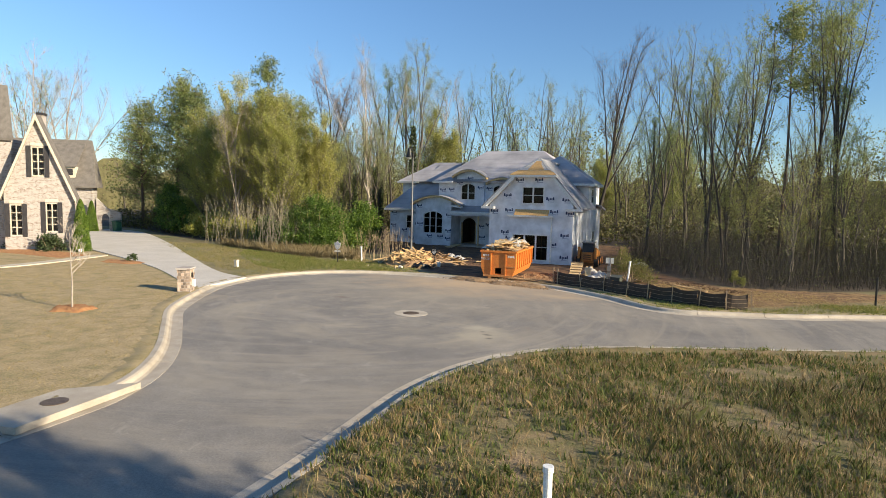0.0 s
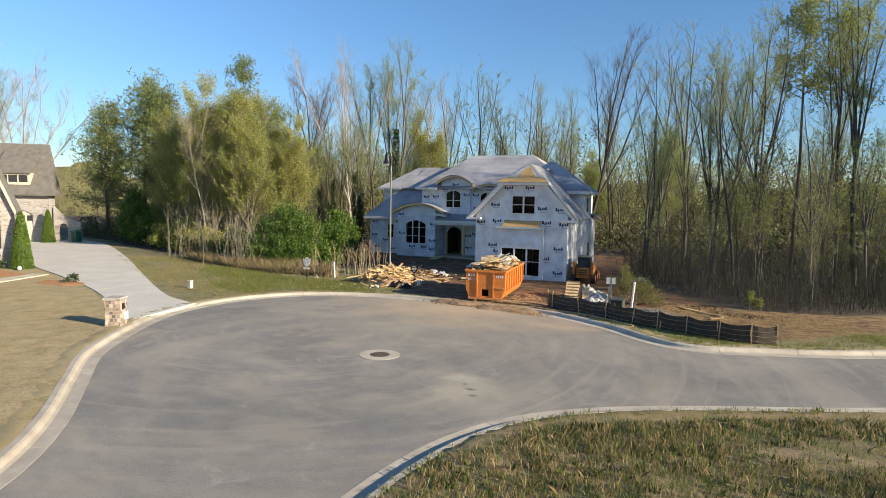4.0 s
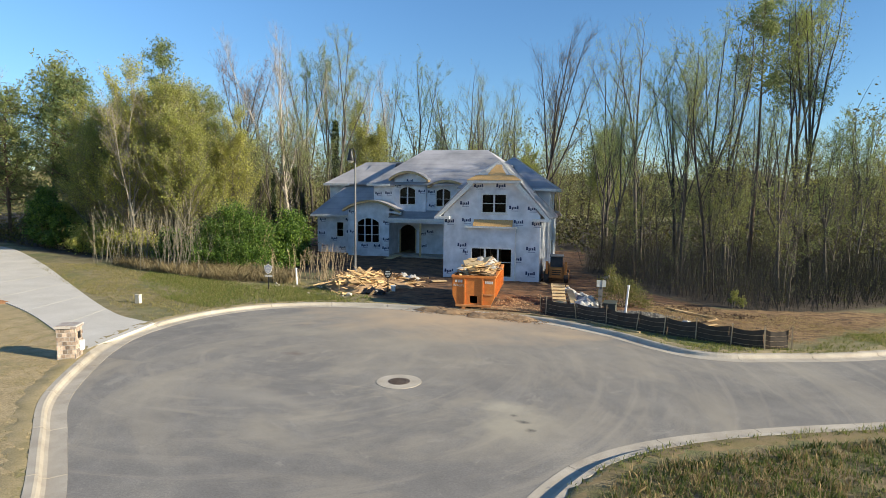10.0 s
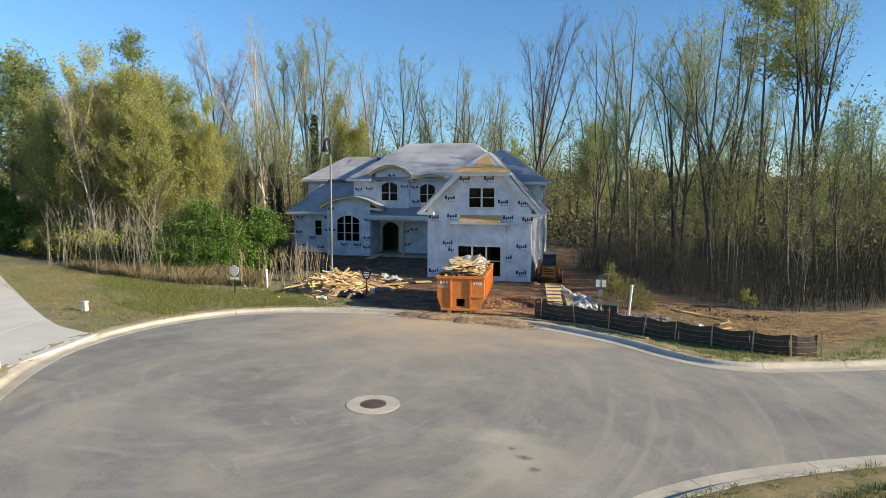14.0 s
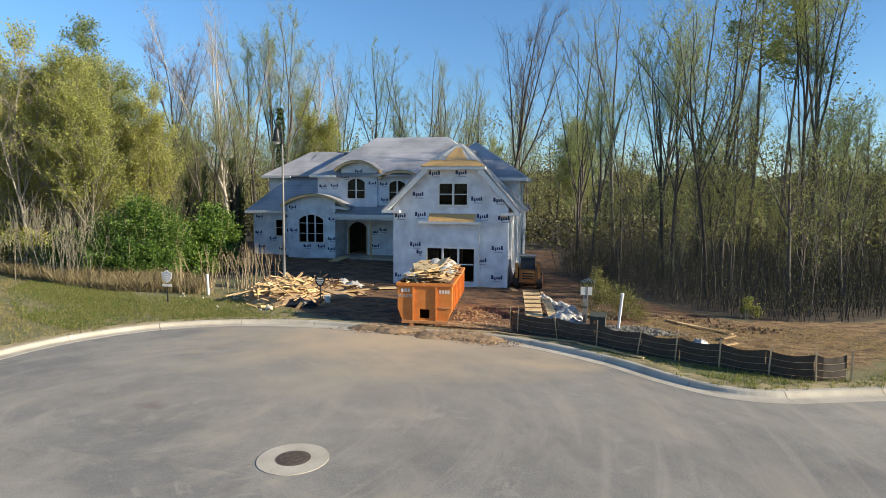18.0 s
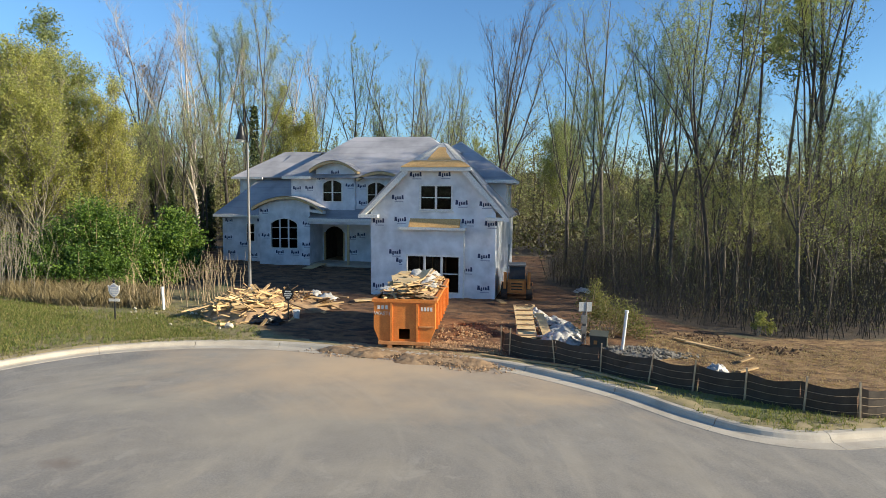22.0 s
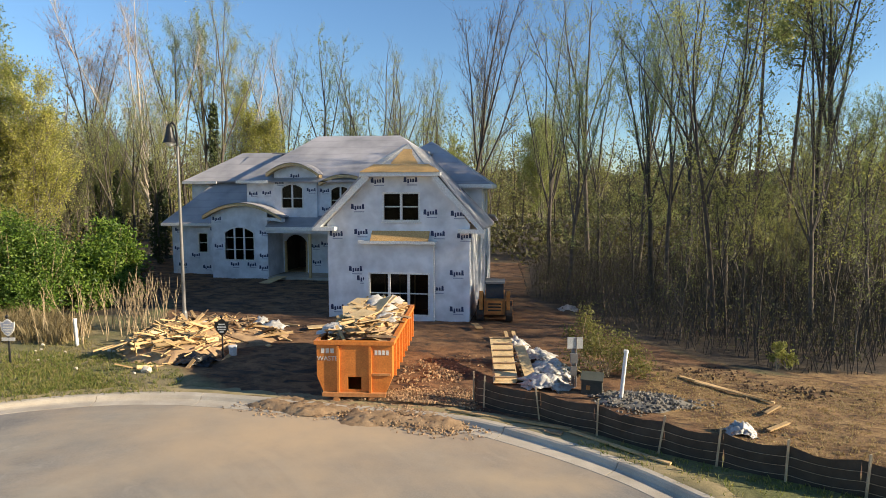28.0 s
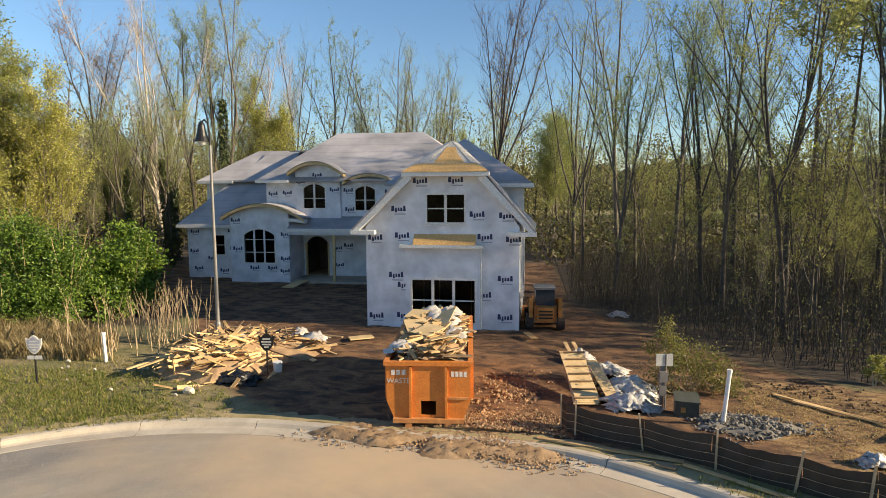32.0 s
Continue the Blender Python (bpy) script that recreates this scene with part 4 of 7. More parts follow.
# floors and bare partitions inside; partition and ceiling brown is darkened for indoor shade
part("floor_deck", Geo().box(-17.2, 4.1, 14.5, 23.2, 0.1, 0.3), PLY, H)
part("floor_deck", Geo().box(0.1, 6.6, 0.2, 10.7, 0.0, 0.1), CONCRETE, H)
part("floor_deck", Geo().box(-17.2, 4.1, 14.4, 23.2, 4.0, 4.3), PLY, H)
part("floor_deck", Geo().box(0.1, 6.6, 0.2, 10.7, 4.3, 4.55), PLY, H)
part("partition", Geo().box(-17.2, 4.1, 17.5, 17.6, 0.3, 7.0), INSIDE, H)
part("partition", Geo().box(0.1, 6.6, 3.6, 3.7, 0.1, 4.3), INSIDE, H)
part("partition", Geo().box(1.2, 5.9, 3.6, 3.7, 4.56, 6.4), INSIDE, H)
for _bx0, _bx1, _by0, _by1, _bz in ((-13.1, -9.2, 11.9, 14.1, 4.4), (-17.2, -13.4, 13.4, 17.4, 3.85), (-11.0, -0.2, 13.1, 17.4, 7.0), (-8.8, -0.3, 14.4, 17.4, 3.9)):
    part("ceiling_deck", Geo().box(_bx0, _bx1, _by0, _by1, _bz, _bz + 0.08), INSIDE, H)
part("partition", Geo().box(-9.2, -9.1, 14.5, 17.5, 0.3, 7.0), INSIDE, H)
_g = Geo()
for _i in range(8):
    _g.box(0.4 + _i * 0.8, 0.45 + _i * 0.8, 3.4, 3.55, 0.1, 4.3)
part("studs", _g, LUMBER, H)
part("footing", Geo().box(-0.16, 6.91, -0.06, 0.0, -0.1, 0.09), CONCRETE, H)

marks(H, [(0.0, 4.15), (0.0, 0.55), (0.95, 2.45), (1.1, 5.45), (1.25, 4.25), (1.35, 2.0), (5.9, 2.35), (5.9, 0.62), (5.0, 4.2), (6.25, 4.1), (4.65, 5.2), (5.95, 5.15),
          (2.1, 6.7), (3.7, 6.72), (1.3, 0.6), (4.95, 1.6)], 0.0)
marks(H, [(-13.1, 2.35), (-9.6, 3.35), (-9.7, 0.85), (-13.2, 4.3), (-9.65, 1.7), (-11.9, 1.05), (-10.6, 1.05)], YB)
marks(H, [(-17.2, 3.4), (-14.3, 3.45), (-17.0, 0.75), (-15.0, 0.6), (-17.3, 2.0), (-14.2, 2.2), (-15.9, 1.5)], YL)
marks(H, [(-10.95, 6.1), (-9.9, 6.15)], YU)
marks(H, [(-7.6, 7.35), (-6.4, 6.35), (-8.8, 6.9)], YU - 0.25)
marks(H, [(-5.5, 6.3), (-5.4, 5.0), (-2.6, 6.2)], YU)
marks(H, [(-6.8, 2.2), (-6.0, 2.4), (-2.0, 2.1), (-6.7, 1.0)], YP)


# brick house beside the drive
BRICK, _nt, _b = principled("painted_brick", 0.85)
_bt2 = _nt.nodes.new("ShaderNodeTexBrick")
_mp = _nt.nodes.new("ShaderNodeMapping")
_mp.inputs["Rotation"].default_value = (math.pi / 2, 0, 0)
_tc = _nt.nodes.new("ShaderNodeTexCoord")
_nt.links.new(_tc.outputs["Object"], _mp.inputs["Vector"])
_nt.links.new(_mp.outputs[0], _bt2.inputs["Vector"])
_bt2.inputs["Scale"].default_value = 1.0
_bt2.inputs["Brick Width"].default_value, _bt2.inputs["Row Height"].default_value, _bt2.inputs["Mortar Size"].default_value = 0.32, 0.085, 0.012
for _k, _col in (("Color1", (0.25, 0.185, 0.15)), ("Color2", (0.47, 0.42, 0.375)), ("Mortar", (0.46, 0.435, 0.40))):
    _bt2.inputs[_k].default_value = (*_col, 1)
_cc = mixc(_nt, ramp(_nt, noise_tex(_nt, 2.5, 5, 0.65), [(0.45, (0, 0, 0)), (0.7, (0.8, 0.8, 0.8))]), _bt2.outputs["Color"], (0.50, 0.465, 0.425))
_nt.links.new(_cc, _b.inputs["Base Color"])
bump(_nt, _b, _bt2.outputs["Fac"], 0.3, 0.01)
SHINGLE = surface("grey_shingle", (0.13, 0.115, 0.10), (0.21, 0.19, 0.165), 2, 0.9, fine=30)
SHUTTER = surface("dark_shutter", (0.03, 0.028, 0.03), (0.055, 0.05, 0.05), 3, 0.5)
CREAM = surface("cream_trim", (0.60, 0.52, 0.40), (0.72, 0.64, 0.50), 3, 0.6, relief=0.05)

N = thing("brick_house", "pale brick house with steep gable, dark shutters and grey shingle roof", "house")
N.matrix_basis = pose(-32.24, -16.94, 0, 0, 0, 42) @ Matrix.Diagonal((0.6, 1.1, 1.1, 1))
_u, _a1, _a2 = (-0.75, 0.75, 5.6, 7.75), (-3.4, -2.0, 1.25, 3.55), (0.75, 2.15, 1.55, 3.7)
part("wall", pierced([(-4.05, -0.9), (4.05, -0.9), (4.05, 4.5), (0.0, 9.9), (-4.05, 4.5)], [arch_loop(*w) for w in (_u, _a2)] + [arch_loop(*_a1)], facing(0.0), 0.25), BRICK, N, "gable wall of pale tumbled brick")
for _w in (_u, _a1, _a2):
    window(N, facing(0.05), *_w, 0, 2, (0.25, 0.5, 0.75), mat=CREAM)
    for _s in (_w[0] - 0.56, _w[1] + 0.04):
        part("shutter", Geo().box(_s, _s + 0.52, -0.06, 0.0, _w[2] - 0.05, _w[3] + 0.05), SHUTTER, N, "dark louvred shutter")
    part("lintel", Geo().box(_w[0] - 0.1, _w[1] + 0.1, -0.03, 0.0, _w[3] + 0.06, _w[3] + 0.28), CREAM, N)
part("wall", pierced([(0.25, -0.9), (0.6, -0.9), (0.6, 4.5), (0.25, 4.5)], [], facing_x(4.05), 0.25), BRICK, N)
part("wall", pierced([(0.25, -0.9), (0.6, -0.9), (0.6, 4.5), (0.25, 4.5)], [], facing_x(-4.05, 1), 0.25), BRICK, N)
part("wall", pierced([(-4.05, -0.9), (4.05, -0.9), (4.05, 4.5), (0, 9.9), (-4.05, 4.5)], [], facing(0.6), 0.25), BRICK, N)
part("roof", roof_face([(4.45, -0.3, 4.0), (0, -0.3, 10.02), (0, 0.9, 10.02), (4.45, 0.9, 4.0)], 0.15), SHINGLE, N)
part("roof", roof_face([(-4.45, -0.3, 4.0), (-4.45, 0.9, 4.0), (0, 0.9, 10.02), (0, -0.3, 10.02)], 0.15), SHINGLE, N)
for _s in (1, -1):
    part("rake_board", Geo().prism([(4.5 * _s, -0.34, 4.0), (0, -0.34, 10.05), (0, -0.34, 9.68), (4.5 * _s, -0.34, 3.65)], (0, 0.12, 0)), CREAM, N)
_g = Geo()
for _i in range(18):
    _k = _i / 18
    _g.box(4.2 - 4.2 * _k - 0.09, 4.2 - 4.2 * _k + 0.06, -0.12, 0.0, 4.05 + 5.4 * _k - 0.1, 4.05 + 5.4 * _k + 0.12)
part("dentils", _g, CREAM, N)
_ch = part("chimney", Geo().box(-0.9, -0.2, 1.6, 2.3, 0, 10.2), BRICK, N)
part("chimney_cap", Geo().box(-0.98, -0.12, 1.52, 2.38, 10.2, 10.38), SHUTTER, _ch)
# taller roof beyond
part("wall", Geo().box(-14, -3.6, 0.9, 3.6, -0.5, 8.3), BRICK, N)
part("roof", roof_face([(-3.2, 0.7, 8.3), (-5.4, 3.4, 12.5), (-14, 3.4, 12.5), (-14, 0.7, 8.3)], 0.15), SHINGLE, N)

GW = thing("garage_wing", "brick garage wing with grey shingle roof and a small dormer", "house", -51.9, 0.6, 0.0, 36)
GW.scale = (1.2, 1.2, 1.2)
part("wall", pierced([(-16, -0.3), (0, -0.3), (0, 4.8), (-16, 4.8)], [arch_loop(-3.9, -1.4, 0.25, 3.3, 0.5)], facing(0.0), 0.25), BRICK, GW)
part("wall", pierced([(0.25, -0.3), (1.2, -0.3), (1.2, 4.8), (0.25, 4.8)], [], facing_x(0.0), 0.25), BRICK, GW)
_gd = part("garage_door", Geo().box(-3.9, -1.4, 0.12, 0.2, 0.25, 3.4), CREAM, GW, "cream panelled garage door")
for _i in range(4):
    part("door_panel", Geo().box(-3.82 + _i * 0.61, -3.3 + _i * 0.61, 0.09, 0.12, 0.4, 2.0), CREAM, _gd)
    part("pane", Geo().box(-3.77 + _i * 0.61, -3.35 + _i * 0.61, 0.09, 0.12, 2.25, 2.75), SHUTTER, _gd)
part("roof", roof_face([(-9.4, -0.5, 4.75), (0.5, -0.5, 4.75), (-1.0, 3.0, 9.6), (-16, 3.0, 9.6), (-16, -0.5, 4.75)], 0.15), SHINGLE, GW)
part("roof", roof_face([(0.5, -0.5, 4.75), (0.5, 1.4, 4.75), (-1.0, 3.0, 9.6)], 0.15), SHINGLE, GW)
_dm = part("dormer", Geo().box(-4.4, -1.6, 0.1, 2.2, 5.6, 6.7), CREAM, GW)
for _i in range(3):
    part("pane", Geo().box(-4.2 + _i * 0.85, -3.5 + _i * 0.85, 0.06, 0.1, 5.85, 6.5), SHUTTER, _dm)
part("dormer_roof", roof_face([(-4.6, -0.1, 6.75), (-1.4, -0.1, 6.75), (-1.5, 2.9, 9.4), (-4.6, 2.9, 9.4)], 0.1), SHINGLE, GW)
part("garden_wall", pierced([(0.2, -0.3), (2.5, -0.3), (2.5, 2.1), (1.2, 2.6), (0.2, 3.6)], [arch_loop(0.6, 1.4, 0.2, 2.0, 0.4)], facing(0.3), 0.3), BRICK, GW)


# ---------------------------------------------------------------- plants
RNG = np.random.default_rng(7)


def leaf_quads(centres, size, seed, stretch=1.6, flat=0.0):
    """Small four-cornered leaves or clumps of leaves, each its own island."""
    r = np.random.default_rng(seed)
    c = np.asarray(centres, float).reshape(-1, 3)
    n = len(c)
    a = r.normal(size=(n, 3))
    a[:, 2] *= 1 - flat
    a /= np.linalg.norm(a, axis=1, keepdims=True)
    b = np.cross(a, r.normal(size=(n, 3)))
    b /= np.linalg.norm(b, axis=1, keepdims=True)
    s = size * (0.6 + 0.8 * r.random((n, 1)))
    k = 0.25 * np.cross(a, b) * s
    verts = np.stack([c - a * s * stretch / 2, c - b * s / 2 + k, c + a * s * stretch / 2, c + b * s / 2 + k], 1).reshape(-1, 3)
    g = Geo()
    g.v = [tuple(v) for v in verts.tolist()]
    g.f = [(4 * i, 4 * i + 1, 4 * i + 2, 4 * i + 3) for i in range(n)]
    return g


def rand_dir(r, up):
    a = r.uniform(0, 2 * math.pi)
    return Vector((math.cos(a) * math.cos(up), math.sin(a) * math.cos(up), math.sin(up)))


def grow(g, r, start, way, length, radius, segs, sides, bend, lift):
    """A bending tapered limb; returns its points."""
    pts, d, p = [Vector(start)], Vector(way).normalized(), Vector(start)
    for i in range(segs):
        d = (d + Vector((r.normal(), r.normal(), r.normal() * 0.6)) * bend + Vector((0, 0, lift))).normalized()
        p = p + d * length / segs
        pts.append(p)
    g.tube(pts, [max(radius * (1 - 0.82 * i / segs), 0.004) for i in range(segs + 1)], sides, False)
    return pts


def along(pts, k):
    k = min(max(k, 0), 0.999) * (len(pts) - 1)
    i = int(k)
    return pts[i].lerp(pts[i + 1], k - i), (pts[i + 1] - pts[i]).normalized()


def broadleaf(seed, h, bare=0.4, limbs=11, subs=6, twigs=4, leaves=4, size=0.2, stems=1, spread=0.6, lean=(0, 0), thick=0.011):
    """Tall forest tree: wood, and the places of its leaves."""
    r = np.random.default_rng(seed)
    g, spots = Geo(), []
    for s in range(stems):
        base = Vector((r.normal() * 0.25, r.normal() * 0.25, -0.2)) if stems > 1 else Vector((0, 0, -0.2))
        tilt = Vector((lean[0] + r.normal() * (0.09 if stems > 1 else 0.025), lean[1] + r.normal() * (0.09 if stems > 1 else 0.025), 1))
        hh = h * (1 if s == 0 else r.uniform(0.75, 0.97))
        trunk = grow(g, r, base, tilt, hh, h * thick * (1 if stems == 1 else 0.75), 9, 7, 0.035, 0.03)
        for i in range(limbs):
            k = bare + (0.97 - bare) * (i + r.random()) / limbs
            p, d = along(trunk, k)
            ln = hh * (1.05 - k) ** 0.8 * spread * r.uniform(0.55, 1.15) + hh * 0.05
            w = (rand_dir(r, r.uniform(0.3, 0.85)) + d * 0.35).normalized()
            limb = grow(g, r, p, w, ln, h * thick * 0.5 * (1.1 - k) + 0.012, 5, 4, 0.13, 0.13)
            for j in range(subs):
                q, e = along(limb, 0.25 + 0.75 * (j + r.random()) / subs)
                w2 = (rand_dir(r, r.uniform(0.1, 1.2)) * 0.9 + e * 0.8).normalized()
                sub = grow(g, r, q, w2, ln * r.uniform(0.22, 0.42), 0.022, 3, 3, 0.15, 0.08)
                for t in range(twigs):
                    u, f = along(sub, r.uniform(0.3, 1.0))
                    w3 = (rand_dir(r, r.uniform(-0.1, 1.3)) + f * 0.9).normalized()
                    tw = grow(g, r, u, w3, r.uniform(0.6, 1.5) * min(1, h / 12), 0.007, 2, 3, 0.12, 0.06)
                    for m in range(leaves):
                        spots.append(along(tw, r.random())[0] + Vector(r.normal(size=3) * 0.12))
    return g, spots


def vase(seed, h, fork=0.42, leaders=5, reach=0.15, subs=10, twigs=5, leaves=3, thick=0.0085, lean=0.0):
    """Forest tree whose trunk forks into steep leaders under a rounded crown of fine twigs."""
    r = np.random.default_rng(seed)
    g, spots = Geo(), []
    trunk = [Vector((0, 0, -0.2))]
    d = Vector((lean + r.normal() * 0.03, r.normal() * 0.03, 1)).normalized()
    n = 6
    for i in range(n):
        d = (d + Vector((r.normal(), r.normal(), 0)) * 0.03).normalized()
        trunk.append(trunk[-1] + d * h * fork / n)
    g.tube(trunk, [h * thick * (1.15 - 0.5 * i / n) for i in range(n + 1)], 8, False)
    a0 = r.uniform(0, 6.28)
    for i in range(leaders):
        p, e = along(trunk, 0.62 + 0.38 * r.random() if i else 0.999)
        a = a0 + i * 2.4 + r.normal() * 0.3
        out = reach / (1 - fork) * (r.uniform(0.5, 1.15) if i else 0.15)
        w = Vector((math.cos(a) * out * 1.5 + lean, math.sin(a) * out * 1.5, 1))
        lead = grow(g, r, p, w, h * (1.0 - p.z / h) * (r.uniform(0.78, 1.0) if i else 1.0), h * thick * (0.5 if i else 0.62), 8, 6, 0.055, 0.035)
        for j in range(subs):
            k = 0.2 + 0.8 * (j + r.random()) / subs
            q, f = along(lead, k)
            ln = h * r.uniform(0.08, 0.19) * (1.25 - 0.7 * k)
            w2 = (rand_dir(r, r.uniform(0.1, 1.0)) + f * 0.7).normalized()
            sub = grow(g, r, q, w2, ln, 0.03 * (1.2 - k) + 0.008, 4, 3, 0.13, 0.08)
            for t in range(twigs):
                u, v = along(sub, r.uniform(0.25, 1.0))
                w3 = (rand_dir(r, r.uniform(-0.1, 1.3)) + v * 0.9).normalized()
                tw = grow(g, r, u, w3, r.uniform(0.7, 1.9), 0.008, 2, 3, 0.12, 0.06)
                for m in range(leaves):
                    spots.append(along(tw, r.random())[0] + Vector(r.normal(size=3) * 0.12))
    for i in range(4):
        p, e = along(trunk, r.uniform(0.4, 0.95))
        limb = grow(g, r, p, rand_dir(r, r.uniform(0.2, 0.8)), h * r.uniform(0.08, 0.2), 0.03, 5, 3, 0.14, 0.06)
        for t in range(7):
            u, v = along(limb, r.uniform(0.3, 1.0))
            tw = grow(g, r, u, rand_dir(r, r.uniform(0, 1.2)) + v, r.uniform(0.5, 1.3), 0.01, 2, 3, 0.12, 0.05)
            for m in range(leaves):
                spots.append(along(tw, r.random())[0] + Vector(r.normal(size=3) * 0.12))
    return g, spots


def conifer(seed, h, bare=0.5, whorls=13, thick=0.012, reach=0.17):
    r = np.random.default_rng(seed)
    g, spots = Geo(), []
    trunk = grow(g, r, (0, 0, -0.2), (r.normal() * 0.02, r.normal() * 0.02, 1), h, h * thick, 9, 7, 0.02, 0.03)
    for i in range(whorls):
        for j in range(int(r.integers(3, 6))):
            k = bare + (0.99 - bare) * (i + r.random()) / whorls
            p, d = along(trunk, k)
            ln = h * reach * (1.08 - (k - bare) / (1 - bare)) ** 0.6 * r.uniform(0.6, 1.2)
            br = grow(g, r, p, rand_dir(r, r.uniform(-0.1, 0.6)), ln, 0.05, 4, 3, 0.12, 0.06)
            for m in range(9):
                q, e = along(br, r.uniform(0.3, 1.0))
                cl = q + Vector(r.normal(size=3) * 0.35)
                for n in range(12):
                    spots.append(cl + Vector(r.normal(size=3) * 0.24))
    return g, spots


def ivy_on(seed, h, radius):
    r = np.random.default_rng(seed)
    out = []
    for i in range(int(h * 110)):
        z = h * r.random() ** 0.9
        rr = radius * (0.5 + r.random()) * (1.1 - 0.5 * z / h)
        a = r.uniform(0, 6.283)
        out.append((math.cos(a) * rr, math.sin(a) * rr, z))
    return out


LEAF_RUST = leafy("rust_buds", [(0, (0.26, 0.13, 0.06)), (1, (0.42, 0.24, 0.11))], 0.4)
PROTO = {}


def proto(key, build, bark, leaf, size, seed, ivy=0.0, stretch=1.6):
    """A tree standing at the origin, to be copied; its parts: trunk and crown."""
    wood, spots = build
    PROTO[key] = (fill_mesh("trunk", wood, bark, True), fill_mesh("crown", leaf_quads(spots, size, seed, stretch), leaf) if len(spots) else None,
                  fill_mesh("ivy", leaf_quads(ivy_on(seed, ivy, 0.42), 0.2, seed + 1), LEAF_IVY) if ivy else None)


WORDS = {"rust": ("tall tree with a rust-brown budding top", "tree"), "shade": ("unseen tall tree with a high crown, added to shade the house", "tree"), "bare": ("tall bare grey-barked tree with fine twigs", "tree"), "leafy": ("tall slender tree in light green spring leaf", "tree"),
         "pale": ("tall multi-stemmed tree with pale bare branches", "tree"), "bud": ("tall thin tree with reddish-brown buds", "tree"),
         "pine": ("tall dark pine with high needle crown", "tree"), "olive": ("dense tree in fine olive-yellow new leaf", "tree"),
         "lean": ("leaning dark-barked tree with forked limbs", "tree"), "ivy": ("tall tree with ivy-clad trunk and green top", "tree"), "sap": ("thin understorey sapling in sparse leaf", "tree")}

for _i in range(3):
    proto("bare%d" % _i, vase(10 + _i, 20, (0.45, 0.36, 0.52)[_i], 5, 0.17, 11, 8, 6), BARK_GREY, LEAF_SPRING, 0.06, 10 + _i)
    proto("leafy%d" % _i, vase(20 + _i, 21, (0.5, 0.55, 0.42)[_i], (4, 5, 5)[_i], 0.12, 11, 7, 12), BARK_GREY, LEAF_SPRING, 0.075, 20 + _i)
for _i in range(2):
    proto("bud%d" % _i, vase(30 + _i, 20, 0.55, 4, 0.13, 10, 7, 12, 0.0065), BARK_DARK, LEAF_OLIVE, 0.065, 30 + _i)
    proto("pale%d" % _i, vase(40 + _i, 20, 0.34, 7, 0.19, 14, 12, 2, 0.0085), BARK_PALE, LEAF_BUD, 0.06, 40 + _i)
    proto("pine%d" % _i, conifer(50 + _i, 22, 0.66, 8, 0.008, 0.13), BARK_PINE, NEEDLES, 0.10, 50 + _i, 0.0, 3.4)
    proto("olive%d" % _i, broadleaf(60 + _i, 14, 0.16, 20, 6, 5, 11, spread=0.40, stems=4, thick=0.006), BARK_OLIVE, LEAF_OLIVE, 0.085, 60 + _i)
    proto("sap%d" % _i, broadleaf(70 + _i, 8, 0.2, 9, 5, 4, 4, spread=0.4, thick=0.006), BARK_GREY, LEAF_WOOD, 0.065, 70 + _i)
proto("rust0", vase(95, 20, 0.55, 6, 0.17, 13, 11, 5, 0.007), BARK_GREY, LEAF_RUST, 0.065, 95)
proto("shade0", broadleaf(97, 26, 0.55, 14, 7, 5, 6, spread=0.75, thick=0.006), BARK_GREY, LEAF_SPRING, 0.22, 97)
proto("pine2", conifer(52, 14, 0.24, 20, 0.012, 0.26), BARK_PINE, NEEDLES, 0.085, 52, 0.0, 3.2)
proto("lean0", vase(80, 19, 0.4, 6, 0.18, 14, 13, 2, 0.0095, 0.22), BARK_DARK, LEAF_BUD, 0.06, 80)
proto("ivy0", vase(90, 22, 0.55, 5, 0.14, 13, 9, 8, 0.0085), BARK_GREY, LEAF_SPRING, 0.07, 90, 13.0)
PROTO_HEIGHT = {"bare": 20, "leafy": 21, "bud": 20, "pale": 20, "pine": 22, "olive": 14, "sap": 8, "lean": 19, "ivy": 22, "rust": 20, "shade": 26}


def tree(kind, x, y, h, turn=None, which=None, group="woodland trees"):
    n = len([k for k in PROTO if k.rstrip("0123456789") == kind])
    i = int(RNG.integers(n)) if which is None else which
    turn = RNG.uniform(0, 360) if turn is None else turn
    trunk, crown, ivy = PROTO["%s%d" % (kind, i)]
    real = 14 if (kind == "pine" and i == 2) else PROTO_HEIGHT[kind]
    label, cat = WORDS[kind]
    t = new("tree")
    s = h / real
    t.matrix_basis = pose(x, y, 0.12, 0, 0, turn) @ Matrix.Diagonal((s * RNG.uniform(0.92, 1.08), s, s, 1))
    tagged(t, label, cat, group)
    part("trunk", trunk, None, t)
    if crown:
        part("crown", crown, None, t)
    if ivy:
        part("ivy", ivy, None, t)
    return t


# trees that stand out one by one
tree("pine", -51.98, 13.13, 21.33, 20, 2)
tree("pine", -47.52, 12.48, 19.45, 120, 2)
tree("pine", -55.21, 10.04, 17.95, 70, 2)
tree("pine", -46.35, 17.97, 17.48, 200, 2)
tree("pine", -61.47, 14.6, 15.12, 260, 2)
tree("pine", -55.03, 34.9, 28.32, 40, 0)
tree("olive", -31.24, 2.74, 16.26, 10, 0)
tree("olive", -27.6, 3.89, 14.89, 80, 1)
tree("olive", -24.97, 3.04, 14.35, 200, 0)
tree("olive", -35.28, 4.22, 13.96, 140, 1)
tree("olive", -27.04, 8.32, 15.39, 250, 1)
tree("olive", -39.42, 6.36, 13.9, 300, 0)
